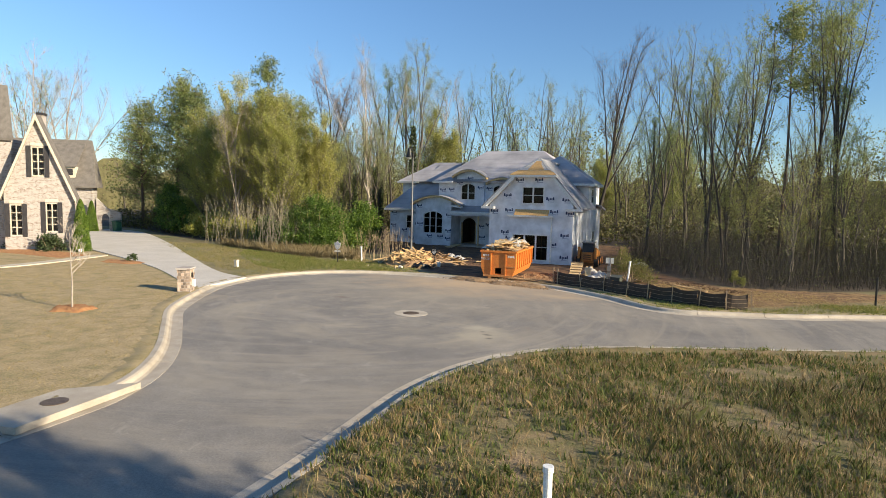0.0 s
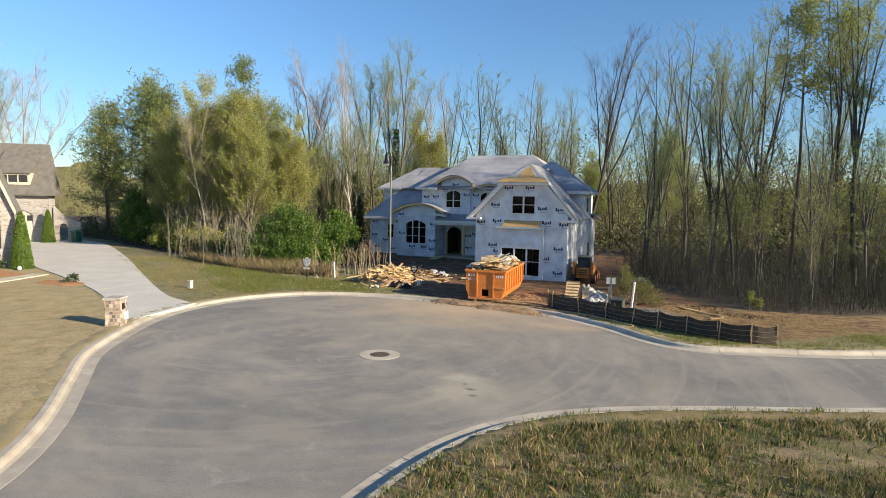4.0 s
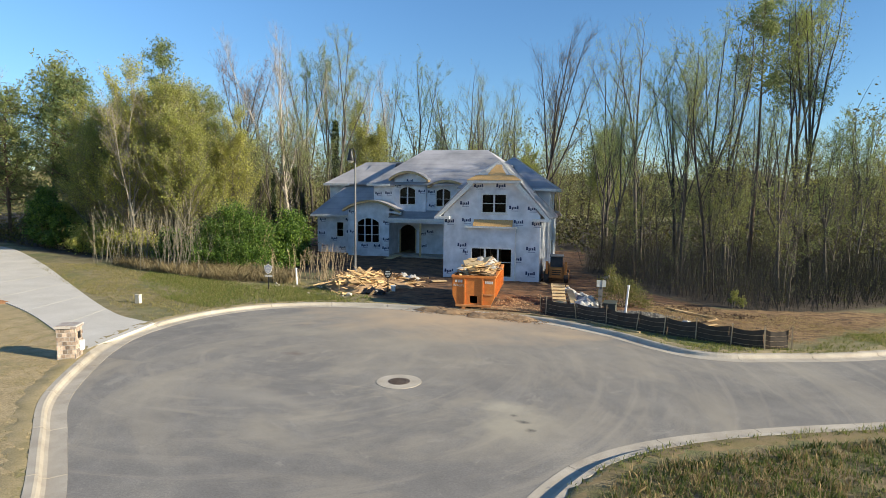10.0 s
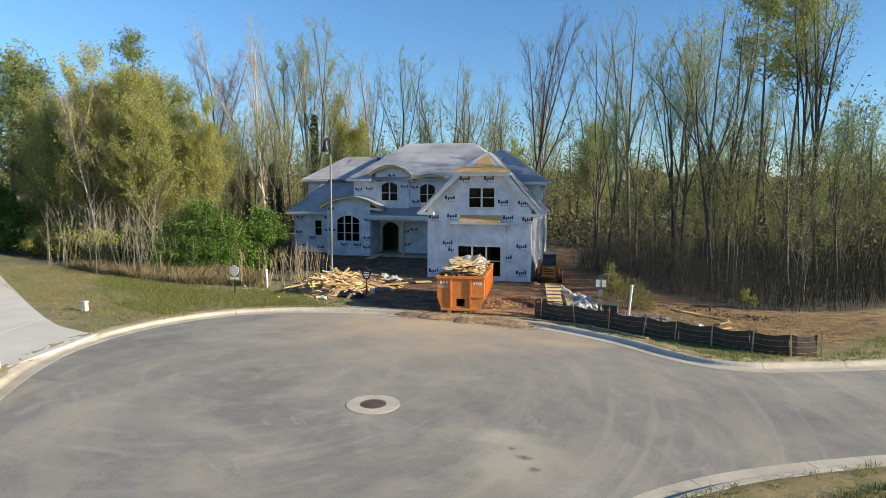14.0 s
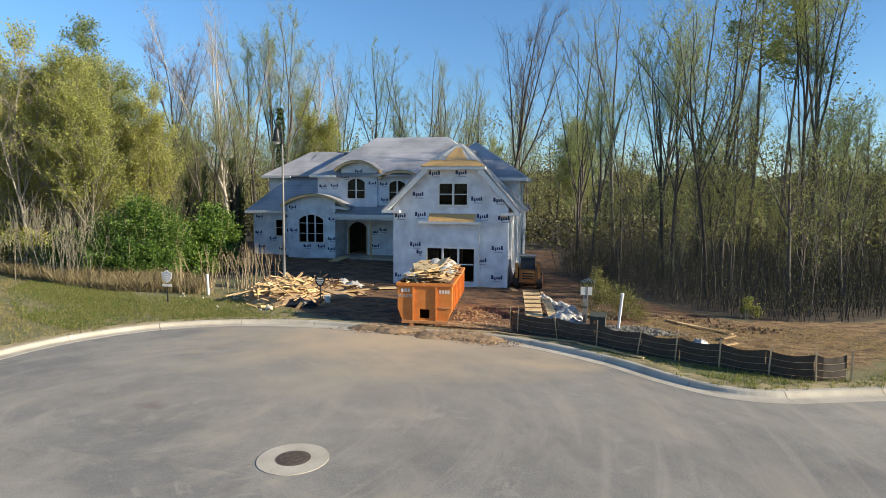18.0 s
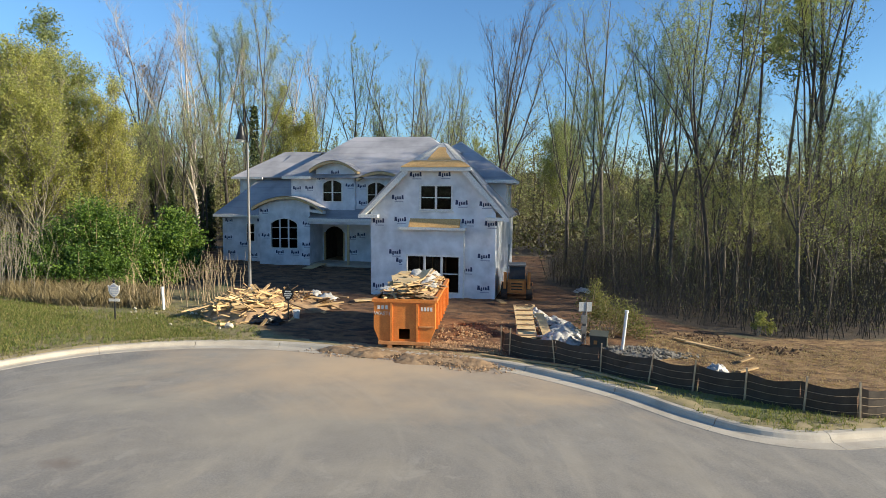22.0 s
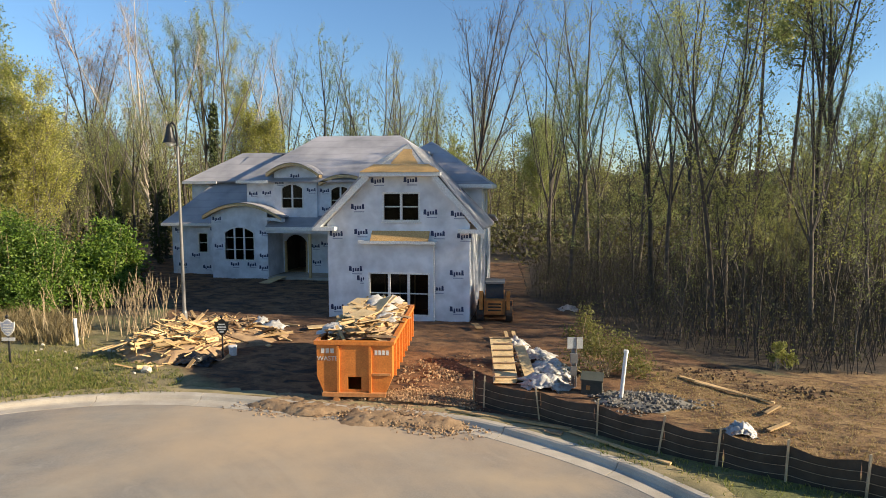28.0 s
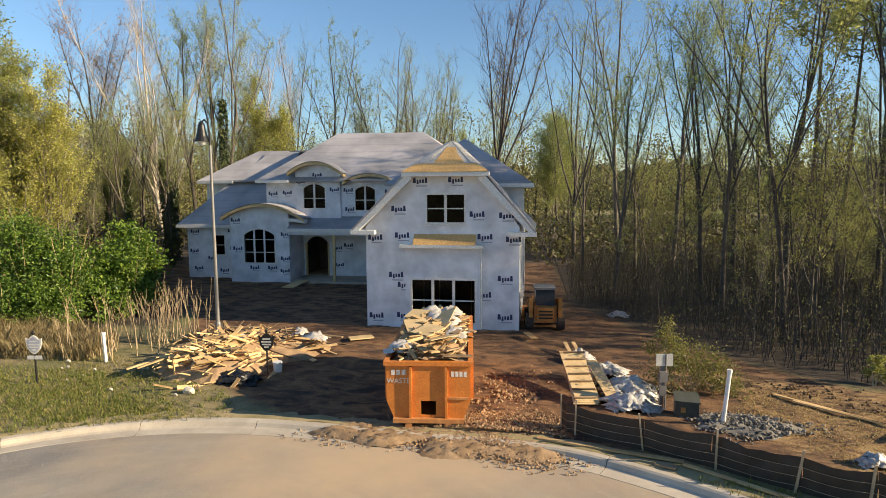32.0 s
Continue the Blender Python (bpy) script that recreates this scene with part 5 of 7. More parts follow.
tree("olive", -23.33, 7.16, 12.97, 20, 0)
tree("olive", -29.62, 6.93, 15.85, 190, 1)
tree("olive", -35.77, 11.53, 15.54, 230, 0)
tree("pale", -29.0, 1.5, 14.6, 30, 1)
tree("rust", -37.55, 27.75, 23.45, 0, 0)
tree("pale", -29.96, 28.65, 26.06, 60, 0)
tree("pale", -26.52, 23.65, 13.04, 160, 1)
tree("leafy", -28.19, 32.33, 23.61, 100, 1)
tree("leafy", -26.75, 34.17, 25.14, 10, 2)
tree("ivy", -25.24, 32.61, 26.66, 10, 0)
tree("pale", -24.73, 41.74, 23.14, 80, 1)
tree("bare", -21.9, 44.29, 24.17, 0, 0)
tree("leafy", -17.79, 45.88, 25.23, 30, 0)
tree("leafy", -15.26, 46.88, 20, 130, 2)
tree("bare", -10.92, 45.61, 23.74, 20, 1)
tree("bare", -8.52, 46.84, 22.15, 70, 2)
tree("bare", -4.93, 44.96, 21.13, 110, 0)
tree("bud", -1.57, 41.21, 17.91, 220, 1)
tree("lean", 1.75, 32.38, 25.48, 0, 0)
tree("bud", 4.39, 35.81, 16.83, 40, 0)
tree("bare", 10.82, 27.59, 21.87, 90, 1)
tree("bare", 13.85, 21.98, 22.18, 180, 2)
tree("leafy", 17.4, 19.56, 19.75, 270, 1)
tree("leafy", 19.21, 11.47, 19.39, 40, 0)
tree("pine", 21.35, 7.32, 20.05, 10, 0)
tree("pine", 23.51, 8.3, 19.43, 120, 1)
tree("bud", 23.82, 5.07, 19.4, 240, 1)
tree("leafy", 25.28, 6.85, 21.5, 310, 2)
tree("bare", 19.13, 3.74, 17.42, 60, 0)
tree("bud", 17.51, -0.54, 14.74, 100, 0)
tree("pale", -63.18, 0.28, 22.55, 0, 0)
tree("pale", -62.94, 5.24, 21.68, 70, 1)
tree("leafy", -67.5, 2.81, 20.28, 20, 1)

for _x, _y, _h in ((-22.19, 18.35, 12.02), (-24.99, 17, 13.54), (-28.27, 18.74, 11.59), (-21.19, 24.08, 11.93), (-24.28, 22.21, 14.04), (-31.15, 20.01, 13.09), (-27.1, 14.56, 10.11)):
    tree("ivy", _x, _y, _h, None, 0)

# the wood to the right of the house and behind, thick with thin trunks
_r = np.random.default_rng(5)


def scatter(n, loop, keep, kinds, h0, h1, gap):
    """Trees at random places of a plan loop, no nearer to one another than gap."""
    xs, ys = [p[0] for p in loop], [p[1] for p in loop]
    made = 0
    for _ in range(n * 40):
        if made >= n:
            return
        x, y = _r.uniform(min(xs), max(xs)), _r.uniform(min(ys), max(ys))
        if not plan_inside(np.array([x]), np.array([y]), loop)[0] or any(math.hypot(x - a, y - b) < gap for a, b in keep):
            continue
        keep.append((x, y))
        tree(str(_r.choice(kinds)), x, y, _r.uniform(h0, h1))
        made += 1


_used = []
scatter(10, [(10.07, 7.82), (13.62, 0.66), (16.9, -3.86), (19.15, -5.44), (23.37, -4.13), (29.33, 1.24), (37.01, 11.41), (28.81, 23.01), (10.66, 23.41)], _used, ["bare", "leafy", "leafy", "leafy", "bud"], 10, 15.5, 1.7)
scatter(12, [(10.66, 21.41), (37.12, 9.52), (56.6, 20.94), (54.72, 48.94), (8.84, 49.68)], _used, ["bare", "leafy", "leafy"], 13, 18, 2.4)
scatter(26, [(-10.71, 43.65), (8.83, 39.66), (17.92, 67.09), (-31.81, 81.54), (-36.11, 41.81)], _used, ["bare", "leafy", "bud", "olive"], 12, 17, 2.2)
scatter(26, [(-23.06, 18.93), (-27.32, 17.24), (-63.67, 16.82), (-73.05, 52.46), (-23.23, 48.88)], _used, ["bare", "ivy", "bud", "olive", "pale"], 12, 19, 2.0)
scatter(46, [(10.1, 6.86), (13.69, -0.18), (16.72, -4.45), (19.21, -6.01), (23.39, -4.72), (30.41, 0.69), (35.29, 9.65), (12.67, 17.63)], _used, ["sap", "sap", "bud"], 4, 9.5, 0.6)
scatter(18, [(-20.87, 13.82), (-25.08, 3.94), (-39.75, 3.8), (-48.19, 11.18), (-25.2, 21.05)], _used, ["sap"], 5, 9, 0.9)
# trees beside the field whose shade falls on the road and the verge
for _x, _y, _h, _k in ((26, -40.5, 8.5, "olive"), (28, -42.6, 10, "leafy"), (31, -43.6, 11.5, "leafy")):
    tree(_k, _x, _y, _h)
# unseen tall trees beyond the field, added only to shade the house front
for _i in range(3):
    _x, _c0 = 52 + 4.0 * (_i % 3) + _r.uniform(-1, 1), 8.0 + 3.2 * _i
    tree("shade", _x, (_c0 - 0.14 * _x) / 0.99, _r.uniform(23, 26))


# far woods: one joined mass
def far_woods():
    r = np.random.default_rng(11)
    wood, spots = Geo(), []
    for i in range(300):
        a = radians(r.uniform(-100, 62))
        d = r.uniform(75, 150)
        x, y = 2 - math.sin(a) * d, -12 + math.cos(a) * d
        h = r.uniform(13, 22) * (0.88 if a < -0.2 else 1.0)
        pts = grow(wood, r, (x, y, 0), (r.normal() * 0.05, r.normal() * 0.05, 1), h, 0.2, 4, 4, 0.05, 0.03)
        for j in range(12):
            p, e = along(pts, r.uniform(0.35, 1))
            br = grow(wood, r, p, rand_dir(r, r.uniform(0.3, 1.1)), h * r.uniform(0.12, 0.3), 0.06, 2, 3, 0.1, 0.08)
            for k in range(14):
                spots.append(along(br, r.random())[0] + Vector(r.normal(size=3) * 0.8))
        for k in range(520):
            spots.append((x + r.normal() * 3.5, y + r.normal() * 3.5, 0.75 * h * r.random() ** 1.2))
    single("far_wood_trunks", wood, BARK_GREY, "grey trunks of the distant woods", "woods", kind="stuff")
    single("far_wood_leaves", leaf_quads(spots, 0.27, 3), LEAF_FAR, "thin spring foliage of the distant woods", "woods", kind="stuff")


BACKDROP = surface("far_wood_mass", (0.07, 0.06, 0.03), (0.17, 0.155, 0.065), 0.25, 0.95, fine=2.0, relief=0.8)
_rb = np.random.default_rng(4)
_g = Geo()
_vs = []
for _i in range(301):
    _a = radians(-105 + 172 * _i / 300)
    _h = 12.5 + 2.2 * math.sin(_i * 0.31) * math.sin(_i * 0.113) + _rb.uniform(-1.3, 1.3)
    for _d, _z in ((165, -0.5), (168, _h * 0.6), (172, _h), (190, -0.5)):
        _vs.append((2 - math.sin(_a) * _d, -12 + math.cos(_a) * _d, _z))
_g.add(_vs, [(i * 4 + j, (i + 1) * 4 + j, (i + 1) * 4 + j + 1, i * 4 + j + 1) for i in range(300) for j in range(3)])
single("backdrop", _g, BACKDROP, "distant low ridge of mixed brown and olive woods", "woods", kind="structure")
LEAF_FAR = leafy("distant_leaves", [(0, (0.13, 0.10, 0.055)), (0.4, (0.20, 0.175, 0.07)), (0.8, (0.28, 0.28, 0.09)), (1, (0.38, 0.40, 0.15))], 0.45)
far_woods()


def bush(name, label, blobs, leaf, size, count, seed, category="bush", stems=STALK):
    """A shrub of leafy clumps on stems; blobs: centre and radii."""
    r = np.random.default_rng(seed)
    spots, g = [], Geo()
    weights = np.array([b[3] * b[4] * b[5] for b in blobs])
    for (cx, cy, cz, rx, ry, rz), w in zip(blobs, weights / weights.sum()):
        n = int(count * w)
        tips = []
        for i in range(max(6, n // 90)):
            d = rand_dir(r, r.uniform(-0.3, 1.4))
            k = r.uniform(0.65, 1.12)
            tip = Vector((cx + d.x * rx * k, cy + d.y * ry * k, max(cz + d.z * rz * k, 0.3)))
            tips.append(tip)
            if i % 3 == 0:
                grow(g, r, (cx + r.normal() * rx * 0.2, cy + r.normal() * ry * 0.2, 0.1), tip - Vector((cx, cy, 0.1)), (tip - Vector((cx, cy, 0.1))).length, 0.03, 3, 3, 0.05, 0.0)
        for i in range(n):
            t = tips[int(r.integers(len(tips)))]
            c = Vector((cx, cy, cz))
            p = t.lerp(c, abs(r.normal()) * 0.22) + Vector(r.normal(size=3) * min(0.26, 0.22 * min(rx, ry, rz)))
            spots.append((p.x, p.y, max(p.z, 0.15)))
    t = tagged(new(name), label, category)
    part("woody_base", g, stems, t)
    part("foliage", leaf_quads(spots, size, seed), leaf, t)
    return t


bush("privet_bush", "large bright green privet bush beside the building lot", [(-18.6, -1.8, 1.4, 1.9, 1.6, 2.6), (-16.9, -1.4, 1.8, 1.9, 1.7, 3.3), (-15.2, -1.0, 1.6, 1.7, 1.6, 2.9), (-16.2, -2.8, 0.8, 1.6, 1.2, 1.6), (-18.2, -3.2, 0.7, 1.6, 1.1, 1.4), (-14.3, -2.4, 0.7, 1.4, 1.1, 1.3)], LEAF_PRIVET, 0.085, 42000, 1)
bush("privet_bush", "low bright green privet shrub before the trees", [(-20.92, -0.73, 0.8, 1.6, 1.2, 1.5), (-23.32, -0.67, 0.9, 1.5, 1.2, 1.9), (-19.13, -1.68, 0.5, 1.3, 0.9, 0.9)], LEAF_PRIVET, 0.12, 12000, 12)
bush("privet_bush", "dark green privet bush at the edge of the dirt", [(-13.4, 0.9, 1.3, 1.3, 1.4, 2.6), (-14.3, 2.8, 1.4, 1.7, 1.5, 3.1), (-13.1, -0.26, 0.7, 1.0, 1.0, 1.3)], LEAF_PRIVET, 0.12, 18000, 2)
bush("privet_bush", "tall bright green shrub by the driveway edge", [(-42.64, 4.62, 1.8, 1.6, 1.5, 3.2), (-40.01, 3.62, 1.3, 1.6, 1.4, 2.0), (-44.96, 5.6, 2.4, 1.5, 1.5, 4.2)], LEAF_PRIVET, 0.15, 14000, 3)
bush("scrub_bush", "olive and green scrub before the pines", [(-44.5, 7.5, 1.5, 2.5, 1.5, 2.2), (-41.0, 6.2, 1.3, 2.2, 1.4, 2.0), (-46.5, 10.0, 2.0, 2.5, 1.6, 2.8), (-38.5, 4.6, 1.2, 1.8, 1.3, 1.8)], LEAF_OLIVE, 0.13, 13000, 14)
bush("scrub_bush", "olive scrub along the lawn edge", [(-36.23, 2.53, 1.0, 2.2, 1.4, 1.8), (-31.89, 1.37, 0.9, 2.0, 1.3, 1.6), (-27.57, 0.33, 0.9, 1.8, 1.2, 1.7), (-33.39, 3.46, 1.4, 2.4, 1.4, 2.6)], LEAF_OLIVE, 0.13, 11000, 13)
bush("evergreen_bush", "low wispy evergreen bush beside the white pipe", [(12.25, -7.18, 0.6, 1.2, 1.0, 0.95), (11.63, -6.58, 0.9, 0.7, 0.6, 1.3), (13.1, -7.1, 0.45, 0.8, 0.7, 0.75)], leafy("cedar_leaves", [(0, (0.08, 0.09, 0.02)), (1, (0.26, 0.25, 0.07))], 0.35), 0.045, 5200, 4)
bush("shrub", "small green shrub at the wood edge", [(18.23, -5.82, 0.5, 0.35, 0.3, 0.75), (18.61, -5.62, 0.3, 0.3, 0.3, 0.4)], LEAF_WOOD, 0.06, 700, 5)
for _x, _y, _hh in ((-29.6, -15.3, 4.2), (-51.2, -0.05, 3.8)):
    _r2 = np.random.default_rng(int(-_x))
    _cone = []
    for _i in range(8000):
        _k = _r2.random() ** 1.25
        _rad = 0.72 * (1 - _k) ** 0.55 * (0.72 + 0.32 * _r2.random())
        _a = _r2.uniform(0, 6.283)
        _cone.append((math.cos(_a) * _rad, math.sin(_a) * _rad, 0.05 + _k * _hh))
    _t = thing("arborvitae", "narrow clipped evergreen cone beside the brick wall", "bush", _x, _y, 0.15)
    part("stem", Geo().tube([(0, 0, 0), (0, 0, _hh * 0.9)], [0.06, 0.02], 6), BARK_GREY, _t)
    part("foliage", leaf_quads(_cone, 0.075, 5), LEAF_PRIVET, _t)
bush("foundation_shrub", "low rounded grey-green shrub in a straw bed", [(-31.0, -17.0, 0.6, 1.3, 0.9, 0.8)], SHRUB_DARK, 0.1, 1800, 6)
bush("foundation_shrub", "clipped dark green shrub against the brick wall", [(-36.0, -18.0, 0.45, 1.4, 0.6, 0.6), (-38.4, -18.2, 0.45, 1.0, 0.6, 0.6)], SHRUB_DARK, 0.1, 2200, 8)
bush("foundation_shrub", "tiny green shrub in the straw bed by the drive", [(-20.0, -17.9, 0.4, 0.4, 0.4, 0.3)], SHRUB_DARK, 0.08, 400, 9)


def undergrowth(name, label, loop, count, h0, h1, mat, size, seed, stems=True):
    """Twiggy brush over a plan loop, as stuff."""
    r = np.random.default_rng(seed)
    xs, ys = [p[0] for p in loop], [p[1] for p in loop]
    g, spots, made = Geo(), [], 0
    xx, yy = r.uniform(min(xs), max(xs), count * 6), r.uniform(min(ys), max(ys), count * 6)
    ok = plan_inside(xx, yy, loop)
    for x, y in list(zip(xx[ok], yy[ok]))[:count]:
        h = r.uniform(h0, h1)
        top = Vector((x + r.normal() * 0.2 * h, y + r.normal() * 0.2 * h, h))
        if stems:
            g.tube([(x, y, 0.05), ((x + top.x) / 2 + r.normal() * 0.08, (y + top.y) / 2, h * 0.55), top], [0.016, 0.012, 0.005], 3, False)
        for k in range(9):
            q = Vector((x, y, 0.1)).lerp(top, r.uniform(0.15, 1.1))
            spots.append(q + Vector(r.normal(size=3) * 0.3))
    holder = tagged(new(name), label, "undergrowth", kind="stuff")
    if stems:
        part("stems", g, BARK_GREY if "grass" not in label else STALK, holder)
    part("leaves", leaf_quads(spots, size, seed), mat, holder)


undergrowth("undergrowth", "brown twiggy undergrowth under the trees", [(9.3, 7.86), (12.98, 0.41), (16.27, -4.34), (19.03, -6.2), (22.02, -5.64), (25.21, -3.12), (32.28, 2.61), (37.01, 11.41), (27, 20.97), (10.66, 23.41)], 4500, 0.5, 3.0, BRUSH, 0.05, 21)
undergrowth("undergrowth", "olive-green undergrowth below the left trees", [(-13, 4), (-17.41, -0.12), (-27.8, -0.65), (-44.45, 4.13), (-64.1, 11.08), (-63.47, 22.71), (-23.04, 16.97)], 1500, 0.8, 3.2, leafy("under_leaves", [(0, (0.06, 0.06, 0.02)), (0.5, (0.12, 0.125, 0.03)), (1, (0.2, 0.17, 0.06))], 0.35), 0.2, 22)
undergrowth("undergrowth", "brown brush behind the house", [(-25.21, 26.96), (10.66, 22.4), (36.07, 21.52), (56.63, 46.96), (-63.03, 52.45)], 1500, 0.8, 3.5, BRUSH, 0.3, 23)


def stalks(name, label, cx, cy, n, h0, h1, spread, seed, mat=STALK):
    r = np.random.default_rng(seed)
    t = thing(name, label, "bush", cx, cy, 0.1)
    for i in range(n):
        g = Geo()
        x, y = r.normal() * spread, r.normal() * spread * 0.7
        h = r.uniform(h0, h1)
        pts = grow(g, r, (x, y, 0), (r.normal() * 0.16, r.normal() * 0.16, 1), h, 0.022, 4, 4, 0.05, 0.0)
        for j in range(3):
            p, e = along(pts, r.uniform(0.4, 0.9))
            grow(g, r, p, (e + rand_dir(r, 0.6) * 0.5), h * 0.3, 0.009, 2, 3, 0.08, 0.1)
        part("stalk", g, mat, t)


stalks("dead_brush", "clump of tall dry leafless stalks by the lumber pile", -7.49, -3.92, 46, 1.4, 2.6, 0.75, 31)
stalks("dead_brush", "thin dry stalks standing before the green bush", -8.89, -5.64, 22, 1.0, 2.5, 0.9, 32)
stalks("sapling_thicket", "tall thicket of pale leafless saplings before the olive trees", -25.3, -0.9, 40, 2.2, 5.2, 1.1, 33, BARK_OLIVE)
stalks("sapling_thicket", "tall thicket of pale leafless saplings before the olive trees", -19.4, -4.3, 46, 2.0, 4.6, 1.0, 34, BARK_OLIVE)
stalks("sapling_thicket", "tall thicket of pale leafless saplings before the olive trees", -18.2, -2.3, 30, 1.6, 3.4, 1.0, 35, BARK_OLIVE)
stalks("sapling_thicket", "tall thicket of pale leafless saplings before the olive trees", -28.0, -1.8, 34, 2.0, 4.8, 1.2, 36, BARK_OLIVE)


def grass(name, label, loop, count, h0, h1, mat, seed, width=0.02, avoid=None):
    """Blades in tufts over a plan loop."""
    r = np.random.default_rng(seed)
    xs, ys = np.array([p[0] for p in loop]), np.array([p[1] for p in loop])
    px, py = r.uniform(xs.min(), xs.max(), count * 3), r.uniform(ys.min(), ys.max(), count * 3)
    keep = plan_inside(px, py, loop) & ~plan_inside(px, py, ROAD_LOOP)
    keep &= (np.sin(px * 0.9 + 2 * np.sin(py * 0.6)) + np.sin(py * 1.3 + px * 0.4) + r.normal(size=px.shape) * 1.2) > -0.6
    px, py = px[keep][:count], py[keep][:count]
    pz = ground_height(px[None], py[None])[0]
    good = pz > 0
    px, py, pz = px[good], py[good], pz[good]
    n = len(px)
    k = 4
    px, py, pz = np.repeat(px, k) + r.normal(size=n * k) * 0.05, np.repeat(py, k) + r.normal(size=n * k) * 0.05, np.repeat(pz, k)
    m = n * k
    h = r.uniform(h0, h1, m) * np.repeat(r.uniform(0.6, 1.3, n), k)
    a, ln = r.uniform(0, 6.283, m), r.normal(size=(m, 2)) * 0.35
    dx, dy = np.cos(a) * width, np.sin(a) * width
    base = np.stack([px, py, pz - 0.02], -1)
    side = np.stack([dx, dy, 0 * dx], -1)
    mid = base + np.stack([ln[:, 0] * h * 0.35, ln[:, 1] * h * 0.35, h * 0.6], -1)
    tip = base + np.stack([ln[:, 0] * h, ln[:, 1] * h, h], -1)
    verts = np.stack([base - side, base + side, mid + side * 0.7, tip, mid - side * 0.7], 1).reshape(-1, 3)
    g = Geo()
    g.v = [tuple(v) for v in verts.tolist()]
    g.f = [(5 * i, 5 * i + 1, 5 * i + 2, 5 * i + 3, 5 * i + 4) for i in range(m)]
    single(name, g, mat, label, "grass", kind="stuff")


FIELD_NEAR = [(10.89, -40.45), (10.97, -30.9), (12.48, -27.67), (16.14, -25.28), (22.78, -22.1), (30.26, -18.07), (31.24, -34.45), (21.57, -40.45)]
grass("field_grass", "tall dry tan grass of the open field", FIELD_NEAR, 11000, 0.06, 0.3, GRASS_DRY, 41, 0.007)
grass("verge_grass", "thin grass along the field kerb", [(11, -36.44), (10.9, -31.4), (11.62, -28.37), (13.75, -26.18), (17.07, -24.32), (24.49, -20.58), (24.45, -19.81), (19.72, -22.64), (15.7, -24.25), (13.03, -25.95), (11.3, -27.77), (10.52, -30.39), (10.54, -33.41), (10.8, -36.44)], 5200, 0.06, 0.16, GRASS_GREEN, 48, 0.01)
grass("field_grass", "short green grass of the open field", FIELD_NEAR, 16000, 0.04, 0.17, GRASS_GREEN, 42, 0.011)
grass("verge_grass", "green verge grass between kerb and silt fence", [(10.02, -13.99), (13.09, -16.17), (16.11, -17.85), (19.44, -16.4), (26.03, -12.79), (33.29, -8.81), (31.09, -5.9), (21.98, -11.03), (19.32, -14.66), (15.43, -14.4), (11.45, -12.7)], 9500, 0.05, 0.15, GRASS_GREEN, 43, 0.011)
grass("lawn_grass", "green and tan lawn by the cul-de-sac", [(-0.51, -11.35), (-4.51, -7.58), (-8.88, -5.85), (-25.56, -2.6), (-33.03, -5.33), (-21.3, -12.32), (-8.4, -18.99), (-8.12, -16.91), (-6.57, -14.41), (-3.53, -12.15)], 9000, 0.04, 0.14, leafy("lawn_mix", [(0, (0.14, 0.15, 0.045)), (0.5, (0.23, 0.21, 0.08)), (1, (0.36, 0.29, 0.14))], 0.35), 44, 0.013)
grass("lawn_grass", "dormant tan lawn of the brick house", [(3.61, -42.43), (3.56, -34.93), (-1.95, -30.07), (-6.45, -24.82), (-8.78, -23.43), (-21.38, -18.49), (-23.14, -29.22), (-11.29, -42.09)], 9000, 0.025, 0.07, leafy("lawn_blades", [(0, (0.22, 0.19, 0.08)), (1, (0.38, 0.31, 0.17))], 0.3), 45, 0.009)
grass("field_weeds", "dark green weed tufts in the open field", FIELD_NEAR, 3500, 0.06, 0.22, leafy("weed_leaves", [(0, (0.04, 0.06, 0.012)), (1, (0.11, 0.14, 0.03))], 0.3), 46, 0.018)
grass("field_weeds", "tall brown seed stalks in the open field", [(16.61, -36.45), (15.51, -30.44), (21.11, -25.98), (30.45, -20.56), (31.24, -34.45)], 1800, 0.25, 0.6, BRUSH, 47, 0.006)

grass("straw_mulch", "loose golden straw strewn over the dirt", [(12.96, -9.07), (14.22, -6.73), (17.84, -6.75), (25.46, -7.51), (30.95, -3.97), (29.55, -8.71), (22.55, -12.01), (19.71, -13.68), (15.33, -12.83)], 7500, 0.02, 0.07, leafy("straw_blades", [(0, (0.30, 0.19, 0.075)), (1, (0.62, 0.46, 0.24))], 0.3), 49, 0.016)
grass("dry_grass", "tall pale dry grass before the green bushes", [(-9.44, -4.48), (-8.83, -6.9), (-14.12, -7.29), (-23.39, -4.89), (-28.02, -2.72), (-20.81, -2.42), (-13.11, -2.66)], 5200, 0.3, 0.8, GRASS_DRY, 50, 0.011)
grass("verge_grass", "bright green verge grass beside the lumber", [(-0.32, -11.35), (-2.04, -9.13), (-5.71, -8.18), (-11.98, -7.54), (-21.03, -5.48), (-18.85, -9.08), (-12.13, -14.07), (-8.12, -15.44), (-6.81, -13.8), (-3.93, -12.25)], 9500, 0.05, 0.16, GRASS_GREEN, 51, 0.012)


